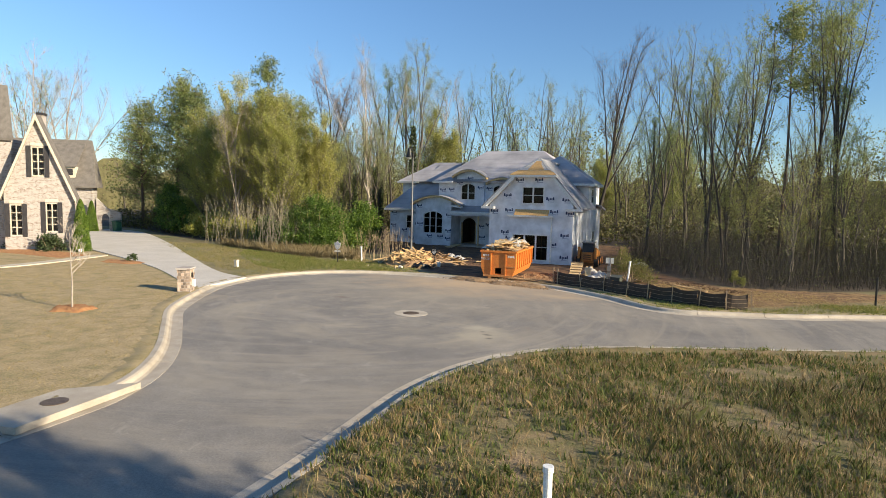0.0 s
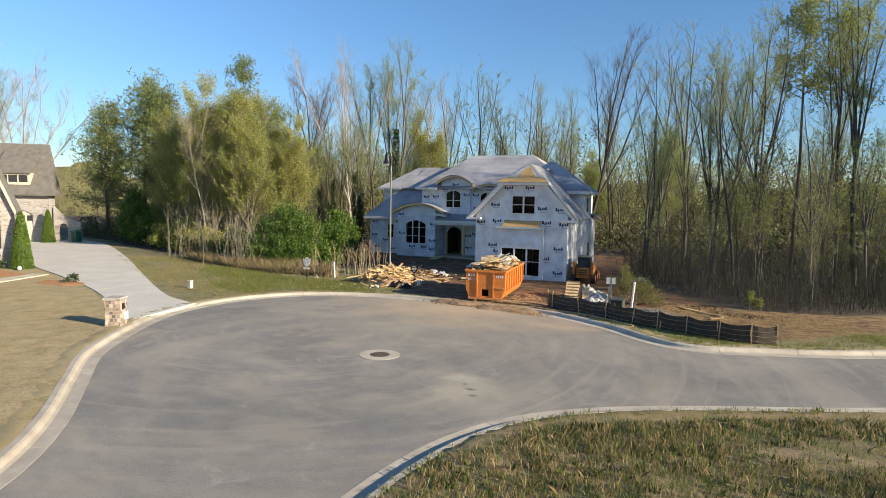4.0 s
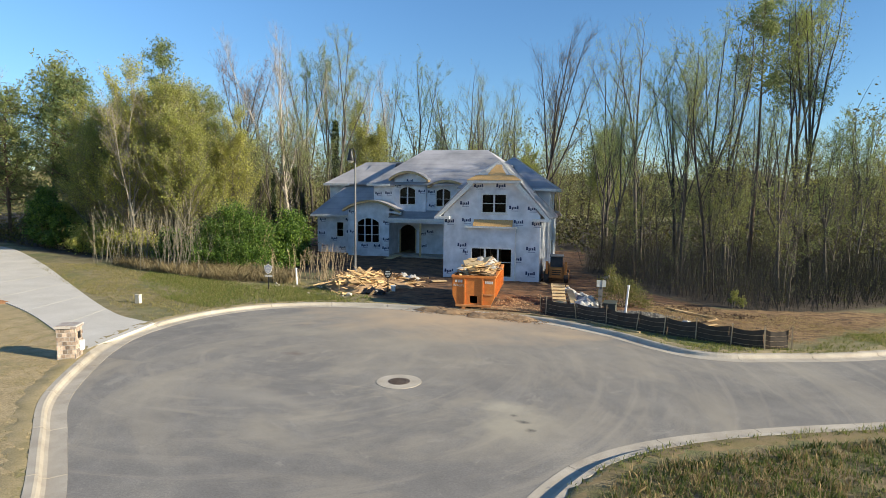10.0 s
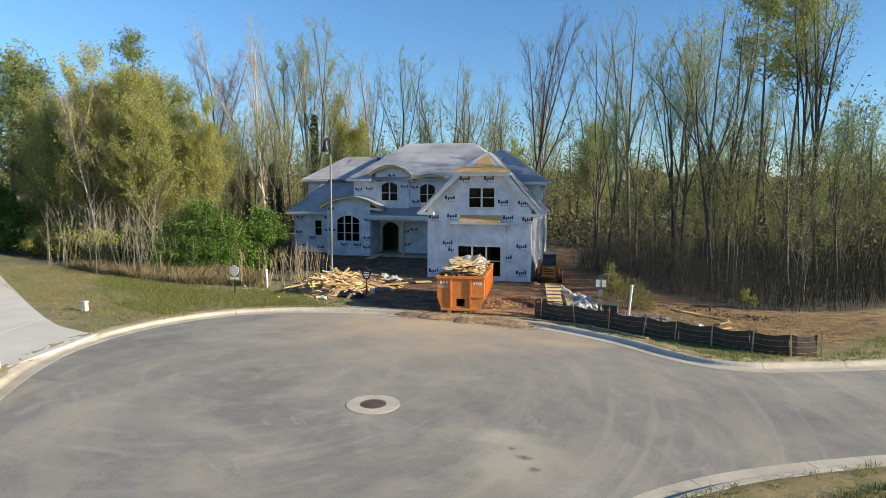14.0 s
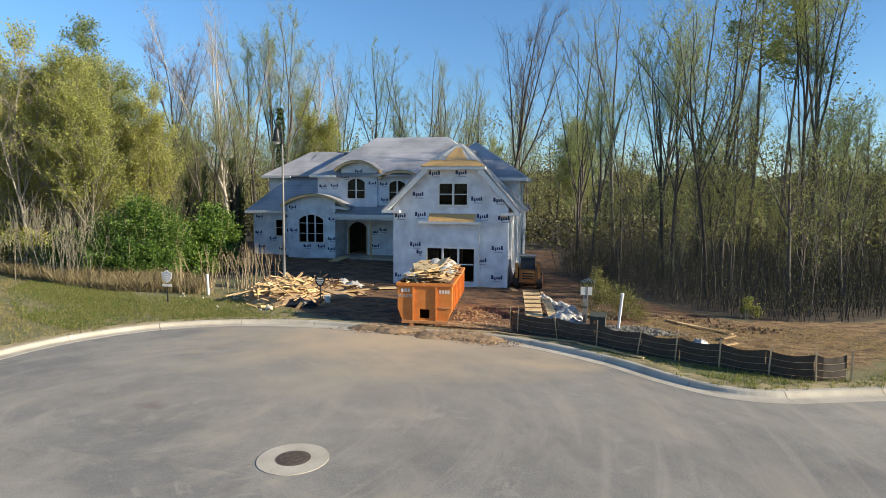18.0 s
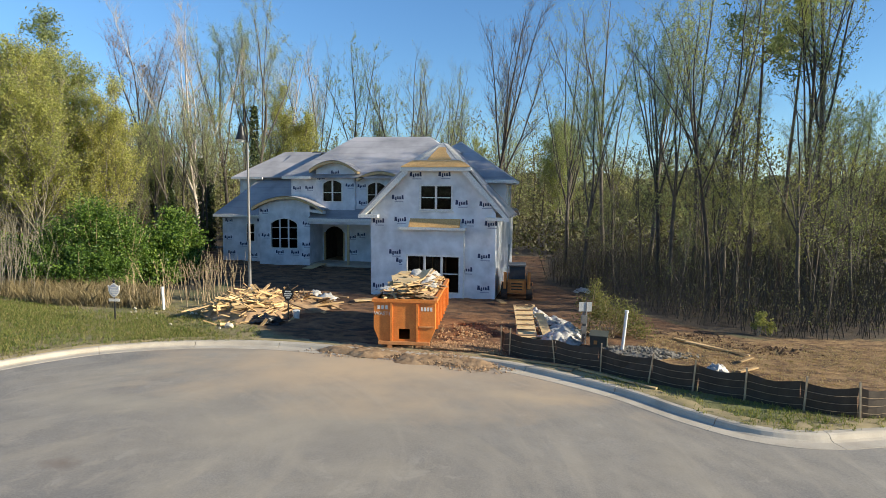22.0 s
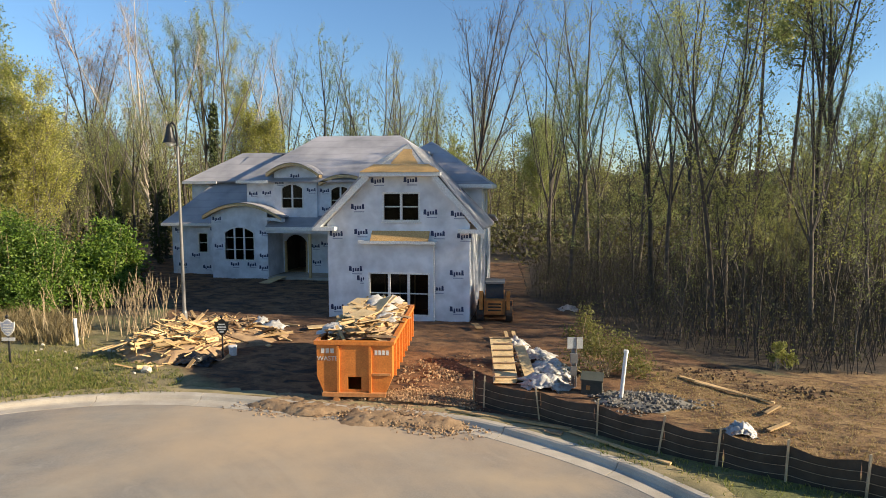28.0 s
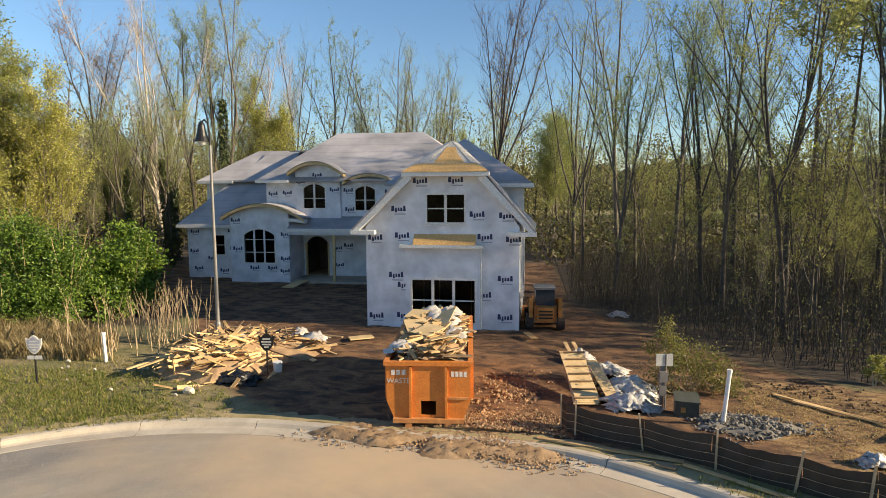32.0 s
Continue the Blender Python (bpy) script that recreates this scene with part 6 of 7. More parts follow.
# ---------------------------------------------------------------- building-site things
ORANGE = surface("orange_paint", (0.50, 0.15, 0.025), (0.68, 0.23, 0.045), 3, 0.5, 0.0, fine=22, relief=0.15)
RUST = surface("rusty_rail", (0.42, 0.16, 0.05), (0.60, 0.28, 0.10), 6, 0.7)
WHITE_PAINT = surface("worn_white_paint", (0.55, 0.5, 0.45), (0.75, 0.72, 0.66), 20, 0.6, relief=0)
YELLOW = surface("machine_yellow", (0.42, 0.20, 0.055), (0.60, 0.32, 0.09), 3, 0.6)
RUBBER = surface("tyre_rubber", (0.02, 0.018, 0.017), (0.06, 0.045, 0.035), 6, 0.9)
SILT = surface("silt_fence_cloth", (0.03, 0.02, 0.014), (0.06, 0.042, 0.028), 4, 0.7, fine=60)
STAKE = surface("pale_stake", (0.38, 0.27, 0.16), (0.52, 0.40, 0.26), 4, 0.85)
STONE = surface("grey_gravel", (0.10, 0.09, 0.072), (0.26, 0.235, 0.195), 4, 0.9, island=0.4)
RUBBLE = surface("clay_rubble", (0.22, 0.13, 0.07), (0.42, 0.28, 0.155), 3, 0.95, island=0.45)
GREEN_BIN = surface("green_bin", (0.02, 0.10, 0.06), (0.035, 0.14, 0.09), 4, 0.5)
BOX_GREEN = surface("dull_green_box", (0.05, 0.055, 0.04), (0.085, 0.09, 0.07), 4, 0.6)


def text_part(words, size, m, mat, parent, name="lettering"):
    c = bpy.data.curves.new(name, "FONT")
    c.body, c.size, c.extrude = words, size, 0.003
    c.materials.append(mat)
    ob = new(name, c)
    ob.parent = parent
    ob.matrix_basis = m
    return ob


def stick(g, r, x, y, z, ln, w, t, yaw, pitch, roll=0.0):
    g.obox(pose(x, y, z, math.degrees(roll), math.degrees(pitch), math.degrees(yaw)), ln, w, t)


# roll-off container: end wall to the road
BIN_W, BIN_L = 2.22, 5.6
B = thing("dumpster", "orange steel roll-off dumpster heaped with lumber scraps", "dumpster", 4.84, -11.05, 0.13, 6.5)
_z0, _z1 = 0.22, 1.68
_hw, _hb = BIN_W / 2, BIN_W / 2 - 0.2
# end wall with chamfered lower corners and a hole for the hook
_endl = [(-_hb, _z0), (_hb, _z0), (_hw, _z0 + 0.5), (_hw, _z1), (-_hw, _z1), (-_hw, _z0 + 0.5)]
part("end_wall", pierced(_endl, [[(-0.2, _z0 + 0.12), (0.2, _z0 + 0.12), (0.2, _z0 + 0.5), (-0.2, _z0 + 0.5)]], facing(0.0), 0.06), ORANGE, B)
part("end_wall", pierced(_endl, [], facing(BIN_L - 0.06), 0.06), ORANGE, B)
for _s in (-1, 1):
    part("side_wall", Geo().prism([(_s * _hw, 0.062, _z0 + 0.5), (_s * _hw, BIN_L - 0.062, _z0 + 0.5), (_s * _hw, BIN_L - 0.062, _z1), (_s * _hw, 0.062, _z1)], (-_s * 0.05, 0, 0)), ORANGE, B)
    part("side_slope", Geo().prism([(_s * _hb, 0.062, _z0), (_s * _hb, BIN_L - 0.062, _z0), (_s * _hw, BIN_L - 0.062, _z0 + 0.498), (_s * _hw, 0.062, _z0 + 0.498)], (-_s * 0.05, 0, 0.0)), ORANGE, B)
    for _i in range(8):
        _y = 0.35 + _i * 0.68
        part("side_rib", Geo().box(_s * (_hw + 0.002) if _s > 0 else -_hw - 0.08, _hw + 0.08 if _s > 0 else -_hw - 0.002, _y, _y + 0.09, _z0 + 0.45, _z1 - 0.02), ORANGE, B)
    part("top_rail", Geo().box(_s * _hw - 0.07, _s * _hw + 0.07, -0.05, BIN_L, _z1, _z1 + 0.11), ORANGE, B, "scraped orange top rail")
    part("skid_rail", Geo().box(_s * 0.52 - 0.06, _s * 0.52 + 0.06, -0.12, BIN_L, 0.03, _z0), RUST, B)
    part("end_post", Geo().box(_s * 0.47 - 0.035, _s * 0.47 + 0.035, -0.07, -0.002, _z0 - 0.05, _z1 - 0.03), ORANGE, B)
    part("roller", Geo().tube([(_s * 0.52 - 0.09, -0.02, 0.08), (_s * 0.52 + 0.09, -0.02, 0.08)], [0.1, 0.1], 12), RUST, B)
part("top_rail", Geo().box(-_hw - 0.06, _hw + 0.06, -0.07, 0.07, _z1 + 0.002, _z1 + 0.112), ORANGE, B)
part("top_rail", Geo().box(-_hw - 0.06, _hw + 0.06, BIN_L - 0.07, BIN_L + 0.07, _z1 + 0.002, _z1 + 0.112), RUST, B)
part("bumper", Geo().box(-_hb - 0.02, _hb + 0.02, -0.13, -0.005, _z0 - 0.06, _z0 + 0.05), RUST, B)
part("floor_plate", Geo().box(-_hb + 0.05, _hb - 0.05, 0.06, BIN_L - 0.06, _z0, _z0 + 0.04), ORANGE, B)
part("latch_bar", Geo().box(0.53, _hw - 0.05, -0.05, -0.002, 0.78, 0.84), RUST, B)
text_part("WASTE", 0.19, pose(-1.1, -0.008, 1.2, 90), WHITE_PAINT, B)
for _i in range(3):
    part("name_bar", Geo().box(-0.98 + _i * 0.14, -0.88 + _i * 0.14, -0.008, -0.002, 1.42, 1.56), WHITE_PAINT, B)
for _i in range(4):
    part("number_bar", Geo().box(0.6 + _i * 0.11, 0.68 + _i * 0.11, -0.008, -0.002, 1.38, 1.52), WHITE_PAINT, B)

# load of the container
_r = np.random.default_rng(101)


def heap_z(u, v):
    return 1.66 + 0.5 * max(0, 1 - 0.75 * u * u) * (0.3 + 0.7 * math.sin(min(v, 1) * math.pi * 0.75 + 0.3))


_m = pose(4.84, -11.05, 0.13, 0, 0, 6.5)
_core = Geo()
_n1, _n2 = 8, 16
_vs = [_m @ Vector((-_hw + 0.07 + (BIN_W - 0.14) * i / _n1, 0.08 + (BIN_L - 0.16) * j / _n2, heap_z(-1 + 2 * i / _n1, j / _n2) - 0.1 + 0.06 * _r.normal())) for j in range(_n2 + 1) for i in range(_n1 + 1)]
_core.add(_vs, [(j * (_n1 + 1) + i, j * (_n1 + 1) + i + 1, (j + 1) * (_n1 + 1) + i + 1, (j + 1) * (_n1 + 1) + i) for j in range(_n2) for i in range(_n1)])
LOAD = tagged(new("scrap_load"), "heaped lumber offcuts, board and plastic in the dumpster", "debris")
part("debris_bed", _core, LUMBER_OLD, LOAD)
for _i in range(190):
    u, v = _r.uniform(-0.85, 0.85), _r.random() ** 1.1
    p = _m @ Vector((u * (_hw - 0.15), 0.25 + v * (BIN_L - 0.6), heap_z(u, v) + _r.uniform(-0.05, 0.1)))
    g = Geo()
    stick(g, _r, p.x, p.y, p.z, _r.uniform(0.3, 1.1), _r.choice([0.09, 0.14, 0.24]), _r.uniform(0.02, 0.045), _r.uniform(0, 6.28), _r.normal() * 0.25, _r.normal() * 0.3)
    part("offcut", g, LUMBER if _r.random() < 0.75 else LUMBER_OLD, LOAD)
for _u, _v, _a, _b4, _yw in ((-0.45, 0.42, 0.7, 1.1, 20), (0.25, 0.5, 0.5, 1.6, -8), (-0.1, 0.3, 0.8, 0.7, 60), (0.3, 0.2, 0.9, 0.6, 30), (-0.5, 0.75, 0.7, 0.9, 75)):
    p = _m @ Vector((_u * _hw, _v * BIN_L, heap_z(_u, _v) + 0.13))
    part("board_sheet", Geo().obox(pose(p.x, p.y, p.z, _r.normal() * 10, _r.normal() * 10, _yw), _a, _b4, 0.02), PLY, LOAD, "broken sheet of plywood")


def crumple(name, label, x, y, z, rx, ry, rz, mat, seed, parent=None, n=20):
    """A crumpled sheet lying as a low heap."""
    r = np.random.default_rng(seed)
    vs = []
    for j in range(n + 1):
        for i in range(n + 1):
            u, v = -1 + 2 * i / n, -1 + 2 * j / n
            q = max(0, 1 - (u * u + v * v) * 0.75)
            vs.append((x + u * rx * (1 + 0.15 * r.normal()), y + v * ry * (1 + 0.15 * r.normal()), z + rz * q * (0.6 + 0.22 * math.sin(7 * u + seed) * math.sin(6 * v + 2 * u) + 0.25 * r.random()) + (0.02 if q > 0 else 0)))
    g = Geo().add(vs, [(j * (n + 1) + i, j * (n + 1) + i + 1, (j + 1) * (n + 1) + i + 1, (j + 1) * (n + 1) + i) for j in range(n) for i in range(n)])
    if parent:
        return part(name, g, mat, parent, label, True)
    return single(name, g, mat, label, "plastic sheet", smooth=True)


for _i, (_u, _v) in enumerate(((0.4, 0.55), (-0.2, 0.88), (0.35, 0.9), (0.0, 0.65), (-0.7, 0.15), (0.55, 0.35))):
    p = _m @ Vector((_u * _hw, _v * BIN_L, heap_z(_u, _v) - 0.02))
    crumple("plastic_scrap", "crumpled white plastic", p.x, p.y, p.z, 0.38, 0.45, 0.3, PLASTIC, 200 + _i, LOAD, 8)

# heap of framing lumber
PILE = tagged(new("lumber_pile"), "loose heap of scrap framing lumber on the dirt", "lumber")
PILE.location = (0.27, -0.16, 0)
_r = np.random.default_rng(77)


def pile_z(x, y):
    a = max(0, 1 - ((x + 3.9) / 2.0) ** 2 - ((y + 6.9) / 1.7) ** 2)
    b = max(0, 1 - ((x + 3.9) / 3.4) ** 2 - ((y + 4.2) / 2.3) ** 2)
    return 0.12 + 0.85 * math.sqrt(a) * 0.9 + 0.55 * math.sqrt(b)


_bed = Geo()
_k = 18
_vs = [(-7.3 + 6.8 * i / _k, -8.6 + 6.6 * j / _k, pile_z(-7.3 + 6.8 * i / _k, -8.6 + 6.6 * j / _k) - 0.14 + 0.05 * _r.normal()) for j in range(_k + 1) for i in range(_k + 1)]
_bed.add(_vs, [(j * (_k + 1) + i, j * (_k + 1) + i + 1, (j + 1) * (_k + 1) + i + 1, (j + 1) * (_k + 1) + i) for j in range(_k) for i in range(_k)])
part("debris_bed", _bed, LUMBER_OLD, PILE)
for _i in range(299):
    front = _r.random() < 0.62
    x, y = (_r.normal() * 0.95 - 4.0, _r.normal() * 0.75 - 7.0) if front else (_r.normal() * 1.5 - 3.8, _r.normal() * 0.95 - 4.3)
    g = Geo()
    yaw = _r.normal() * 0.5 + (0.75 if front else 0.0) if _r.random() < 0.7 else _r.uniform(0, 3.14)
    stick(g, _r, x, y, pile_z(x, y) + _r.uniform(-0.05, 0.1), _r.uniform(0.25, 1.0) if _r.random() < 0.75 else _r.uniform(1.0, 1.8), _r.choice([0.04, 0.09, 0.12, 0.16]), 0.04, yaw, _r.normal() * 0.3, _r.normal() * 0.5)
    part("stud_scrap", g, LUMBER if (front or _r.random() < 0.35) else LUMBER_OLD, PILE)
for _x, _y, _yw, _ln in ((-5.3, -7.5, 0.75, 2.6), (-5.0, -7.7, 0.8, 2.2), (-1.6, -3.4, -0.25, 2.8), (-5.2, -2.6, 0.05, 2.7)):
    g = Geo()
    stick(g, _r, _x, _y, pile_z(_x, _y) + 0.12, _ln, 0.12, 0.05, _yw, -0.2 if _yw > 0.5 else 0.0)
    part("long_plank", g, LUMBER, PILE, "long pale plank")
for _i, (_x, _y, _s) in enumerate(((-4.1, -4.9, 0.45), (-1.4, -3.6, 0.5), (-2.2, -3.2, 0.35))):
    crumple("plastic_scrap", "crumpled white plastic sheet", _x, _y, pile_z(_x, _y) - 0.02, _s, _s * 0.7, 0.35, PLASTIC, 300 + _i, PILE, 9)
crumple("plastic_bag", "torn black plastic sheet beside the lumber", -2.15, -8.21, 0.13, 0.75, 0.45, 0.4, BLACK_PLASTIC, 310)
single("white_bucket", Geo().tube([(-1.22, -7.12, 0.13), (-1.22, -7.12, 0.5)], [0.14, 0.16], 12), PVC, "white plastic bucket beside the lumber heap", "bucket")

# silt fence along the kerb
FENCE = [(8.3, -10.6), (8.64, -10.99), (10.14, -11.65), (11.62, -12.41), (12.99, -13.22), (14.1, -13.72), (15.32, -14.2), (16.61, -14.71), (17.78, -14.95), (18.83, -14.63)]
_f = thing("silt_fence", "sagging black silt fence on pale wooden stakes", "fence")
_line = smooth_line(FENCE, 0.25)
_r = np.random.default_rng(55)
_cuts = [min(range(len(_line)), key=lambda i: (_line[i] - Vector((x, y, 0))).length) for x, y in FENCE]
for _a5, _b5 in zip(_cuts, _cuts[1:]):
    _g = Geo()
    _vs = []
    for i in range(_a5, _b5 + 1):
        k = (i - _a5) / max(_b5 - _a5, 1)
        sag = 0.10 * math.sin(math.pi * k)
        wob = 0.02 * _r.normal()
        for q, zz in ((0.0, 0.08), (0.33, 0.36), (0.66, 0.62), (1.0, 0.92 - sag)):
            _vs.append((_line[i].x + wob * q * 0.7 + 0.015 * _r.normal() * (q > 0), _line[i].y + wob * q, zz))
    _m2 = _b5 - _a5 + 1
    _g.add(_vs, [(i * 4 + j, (i + 1) * 4 + j, (i + 1) * 4 + j + 1, i * 4 + j + 1) for i in range(_m2 - 1) for j in range(3)])
    part("cloth_panel", _g, SILT, _f)
    for zz in (0.3, 0.5, 0.7):
        part("wire_line", Geo().tube([(_line[i].x, _line[i].y - 0.06, zz - 0.05 * math.sin(math.pi * (i - _a5) / max(_b5 - _a5, 1))) for i in range(_a5, _b5 + 1)], [0.006] * _m2, 3), STAKE, _f)
for _x, _y in FENCE:
    part("stake", Geo().obox(pose(_x, _y - 0.05, 0.52, _r.normal() * 3, _r.normal() * 4, 0), 0.04, 0.04, 1.1), STAKE, _f)


def shield_sign(x, y, h, dark):
    """Black post with a shield-shaped board, a finial and a small plate."""
    t = thing("lot_sign", "shield-shaped lot sign on a black post" if dark else "white shield-shaped sign on a thin black post", "sign", x, y, 0.1, 8)
    part("post", Geo().tube([(0, 0.03, 0), (0, 0.03, h - 0.3)], [0.035, 0.03], 8), BLACK_METAL, t)
    half = [(0.0, -0.34), (0.12, -0.26), (0.22, -0.12), (0.25, 0.04), (0.27, 0.2), (0.17, 0.17), (0.09, 0.25), (0.0, 0.3)]
    loop = half + [(-u, z) for u, z in half[-2:0:-1]]
    board = part("board", Geo().prism([(u, 0, h - 0.25 + z) for u, z in loop], (0, 0.03, 0)), BLACK_METAL if dark else WHITE_PAINT, t)
    part("board_face", Geo().prism([(u * 0.82, -0.004, h - 0.25 + z * 0.82) for u, z in loop], (0, 0.004, 0)), BLACK_METAL if dark else GREY_PRINT, t)
    for i, (w, z) in enumerate(((0.13, 0.1), (0.17, 0.0), (0.15, -0.09), (0.08, -0.18))):
        part("emblem_bar", Geo().box(-w, w, -0.009, -0.004, h - 0.28 + z, h - 0.23 + z), WHITE_PAINT if not dark else SILVER, t)
    part("finial", Geo().tube([(0, 0.015, h + 0.05), (0, 0.015, h + 0.12), (0, 0.015, h + 0.2)], [0.02, 0.06, 0.012], 8), BLACK_METAL, t)
    if not dark:
        part("plate", Geo().box(-0.24, 0.24, 0.0, 0.02, h - 0.75, h - 0.63), WHITE_PAINT, t)


shield_sign(-8.5, -9.5, 1.62, False)
shield_sign(-1.41, -7.52, 1.45, True)


def stake_pipe(x, y, h, label, lean=0.0, r=0.06):
    t = thing("pipe_marker", label, "pipe", x, y, 0.1)
    part("pipe", Geo().tube([(0, 0, 0), (lean, 0, h)], [r, r], 12), PVC, t)
    part("pipe_cap", Geo().tube([(lean, 0, h + 0.002), (lean, 0, h + 0.09)], [r * 1.25, r * 1.25], 12), PVC, t)


stake_pipe(-8.05, -6.9, 1.05, "white plastic marker pipe in the weeds", -0.05)
stake_pipe(12.5, -9.9, 1.5, "white plastic vent pipe by the evergreen bush", 0.12, 0.055)
stake_pipe(15.40, -37.54, 1.0, "capped white plastic pipe standing in the field", 0.0, 0.065)

# street lamp
LP = thing("street_lamp", "tall slim grey street lamp with a black bell lantern", "street lamp", -5.2, -4.05, 0.1)
part("pole", Geo().tube([(0, 0, 0), (0, 0, 4.0), (0, 0, 8.1)], [0.085, 0.07, 0.05], 12), POLE, LP)
part("base_sleeve", Geo().tube([(0, 0, 0), (0, 0, 0.9), (0, 0, 1.0)], [0.13, 0.12, 0.09], 12), POLE, LP)
part("arm", Geo().tube([(0, 0, 8.0), (0.0, 0, 8.6), (-0.06, 0, 8.95), (-0.2, 0, 9.1), (-0.33, 0, 9.0)], [0.05, 0.045, 0.04, 0.035, 0.03], 8), BLACK_METAL, LP)
part("bell", Geo().tube([(-0.33, 0, 9.05), (-0.33, 0, 8.9), (-0.33, 0, 8.7), (-0.33, 0, 8.45), (-0.33, 0, 8.25)], [0.05, 0.13, 0.16, 0.22, 0.31], 16), BLACK_METAL, LP)
part("lens", Geo().tube([(-0.33, 0, 8.26), (-0.33, 0, 8.12)], [0.24, 0.12], 16), PVC, LP)

# compact track loader
LOADER_PAINT = surface("dusty_orange_paint", (0.34, 0.13, 0.025), (0.52, 0.22, 0.05), 3, 0.6, fine=20)
SK = thing("skid_steer", "orange-brown skid-steer loader parked on the dirt beside the house", "loader", 7.95, 1.1, 0.14, 4)
part("body", Geo().prism([(-0.5, -0.9, 0.35), (-0.5, 1.0, 0.35), (-0.5, 1.25, 0.8), (-0.5, 0.9, 1.25), (-0.5, -0.7, 1.1)], (1.0, 0, 0)), LOADER_PAINT, SK)
part("cab", Geo().prism([(-0.42, -0.75, 1.1), (-0.42, 0.6, 1.2), (-0.42, 0.5, 1.78), (-0.42, -0.55, 1.78)], (0.84, 0, 0)), BLACK_METAL, SK, "black caged cab")
part("cab_roof", Geo().box(-0.48, 0.48, -0.65, 0.6, 1.78, 1.86), POLE, SK)
part("engine_door", Geo().box(-0.36, 0.36, -1.02, -0.91, 0.45, 1.05), LOADER_PAINT, SK)
for _i in range(3):
    part("grille_slat", Geo().box(-0.3, 0.3, -1.05, -1.021, 0.55 + _i * 0.15, 0.62 + _i * 0.15), BLACK_METAL, SK)
for _s in (-1, 1):
    part("lift_arm", Geo().prism([(_s * 0.56, -1.0, 1.5), (_s * 0.56, 1.2, 1.0), (_s * 0.56, 1.6, 0.4), (_s * 0.56, 1.4, 0.35), (_s * 0.56, 1.0, 0.8), (_s * 0.56, -1.0, 0.6)], (_s * 0.16, 0, 0)), LOADER_PAINT, SK)
    for _y in (-0.6, 0.62):
        _w = part("wheel", Geo().tube([(_s * 0.52, _y, 0.36), (_s * 0.85, _y, 0.36)], [0.38, 0.38], 18), RUBBER, SK)
        part("rim", Geo().tube([(_s * 0.851, _y, 0.36), (_s * 0.87, _y, 0.36)], [0.2, 0.18], 12), LOADER_PAINT, _w)
part("bucket", Geo().prism([(-0.9, 1.6, 0.05), (-0.9, 2.2, 0.05), (-0.9, 1.75, 0.6), (-0.9, 1.6, 0.55)], (1.8, 0, 0)), RUST, SK)

# sheet goods and clutter behind the silt fence
_t = thing("plywood_stack", "leaning stack of tan plywood sheets", "plywood", 8.95, -7.75, 0.14, 6)
for _i in range(3):
    part("sheet", Geo().obox(pose(0, 0.05 * _i, 0.46 + _i * 0.035, 19, 0, _i * 2), 0.72, 2.5, 0.022), PLY, _t)
for _i in range(7):
    part("cleat", Geo().obox(pose(0.02, -1.0 + _i * 0.36, 0.553 + (_i - 2.8) * 0.124, 19, 0, 4), 0.7, 0.05, 0.025), LUMBER_OLD, _t)
_t = thing("roof_truss", "narrow tan truss offcut lying on the dirt", "lumber", 9.7, -7.5, 0.14, 12)
part("board", Geo().obox(pose(0, 0, 0.3, 12, 0, 0), 0.38, 2.7, 0.03), PLY, _t)
for _i in range(9):
    part("batten", Geo().obox(pose(-0.23, -1.2 + _i * 0.3, 0.25 + (_i - 4) * 0.06, 12, 0, 0), 0.06, 0.1, 0.05), LUMBER, _t)
_t = thing("sawhorse", "small stack of short planks", "lumber", 8.96, -3.41, 0.14, 10)
part("plank", Geo().obox(pose(-0.16, 0, 0.25, 10, 0, 0), 0.14, 0.9, 0.05), LUMBER, _t)
part("plank", Geo().obox(pose(0.16, 0, 0.25, 10, 0, 0), 0.14, 0.9, 0.05), LUMBER, _t)
crumple("plastic_sheet", "crumpled clear plastic sheeting behind the silt fence", 10.3, -8.8, 0.14, 0.75, 0.55, 0.45, PLASTIC, 401)
crumple("plastic_sheet", "crumpled clear plastic sheeting over rubble", 10.5, -7.4, 0.14, 0.75, 0.75, 0.5, PLASTIC, 402)
crumple("plastic_sheet", "clear plastic sheeting trailing on the dirt", 10.01, -5.68, 0.14, 0.7, 0.5, 0.4, PLASTIC, 403)
crumple("plastic_sheet", "plastic wrapped bundle on the dirt", 9.22, -4.4, 0.14, 0.5, 0.45, 0.5, PLASTIC, 404)
crumple("plastic_sheet", "white plastic scrap at the wood edge", 11.58, 3.55, 0.14, 0.45, 0.3, 0.35, PLASTIC, 405)
_t = thing("meter_post", "temporary power post with a grey meter box", "meter post", 11.2, -8.6, 0.1, 10)
part("post", Geo().box(-0.05, 0.05, -0.05, 0.05, 0, 1.55), POLE, _t)
part("meter_box", Geo().box(-0.11, 0.11, -0.17, -0.052, 0.8, 1.1), POLE, _t)
part("outlet_box", Geo().box(-0.09, 0.09, -0.15, -0.052, 0.4, 0.68), POLE, _t)
part("panel", Geo().box(-0.2, 0.28, -0.08, -0.05, 1.25, 1.6), SILVER, _t)
part("conduit", Geo().tube([(0.08, -0.08, 0), (0.08, -0.08, 1.6)], [0.025, 0.025], 8), POLE, _t)
_t = thing("utility_box", "low green utility transformer box", "utility box", 11.75, -9.2, 0.1, -8)
part("cabinet", Geo().box(-0.3, 0.3, -0.27, 0.27, 0, 0.48), BOX_GREEN, _t)
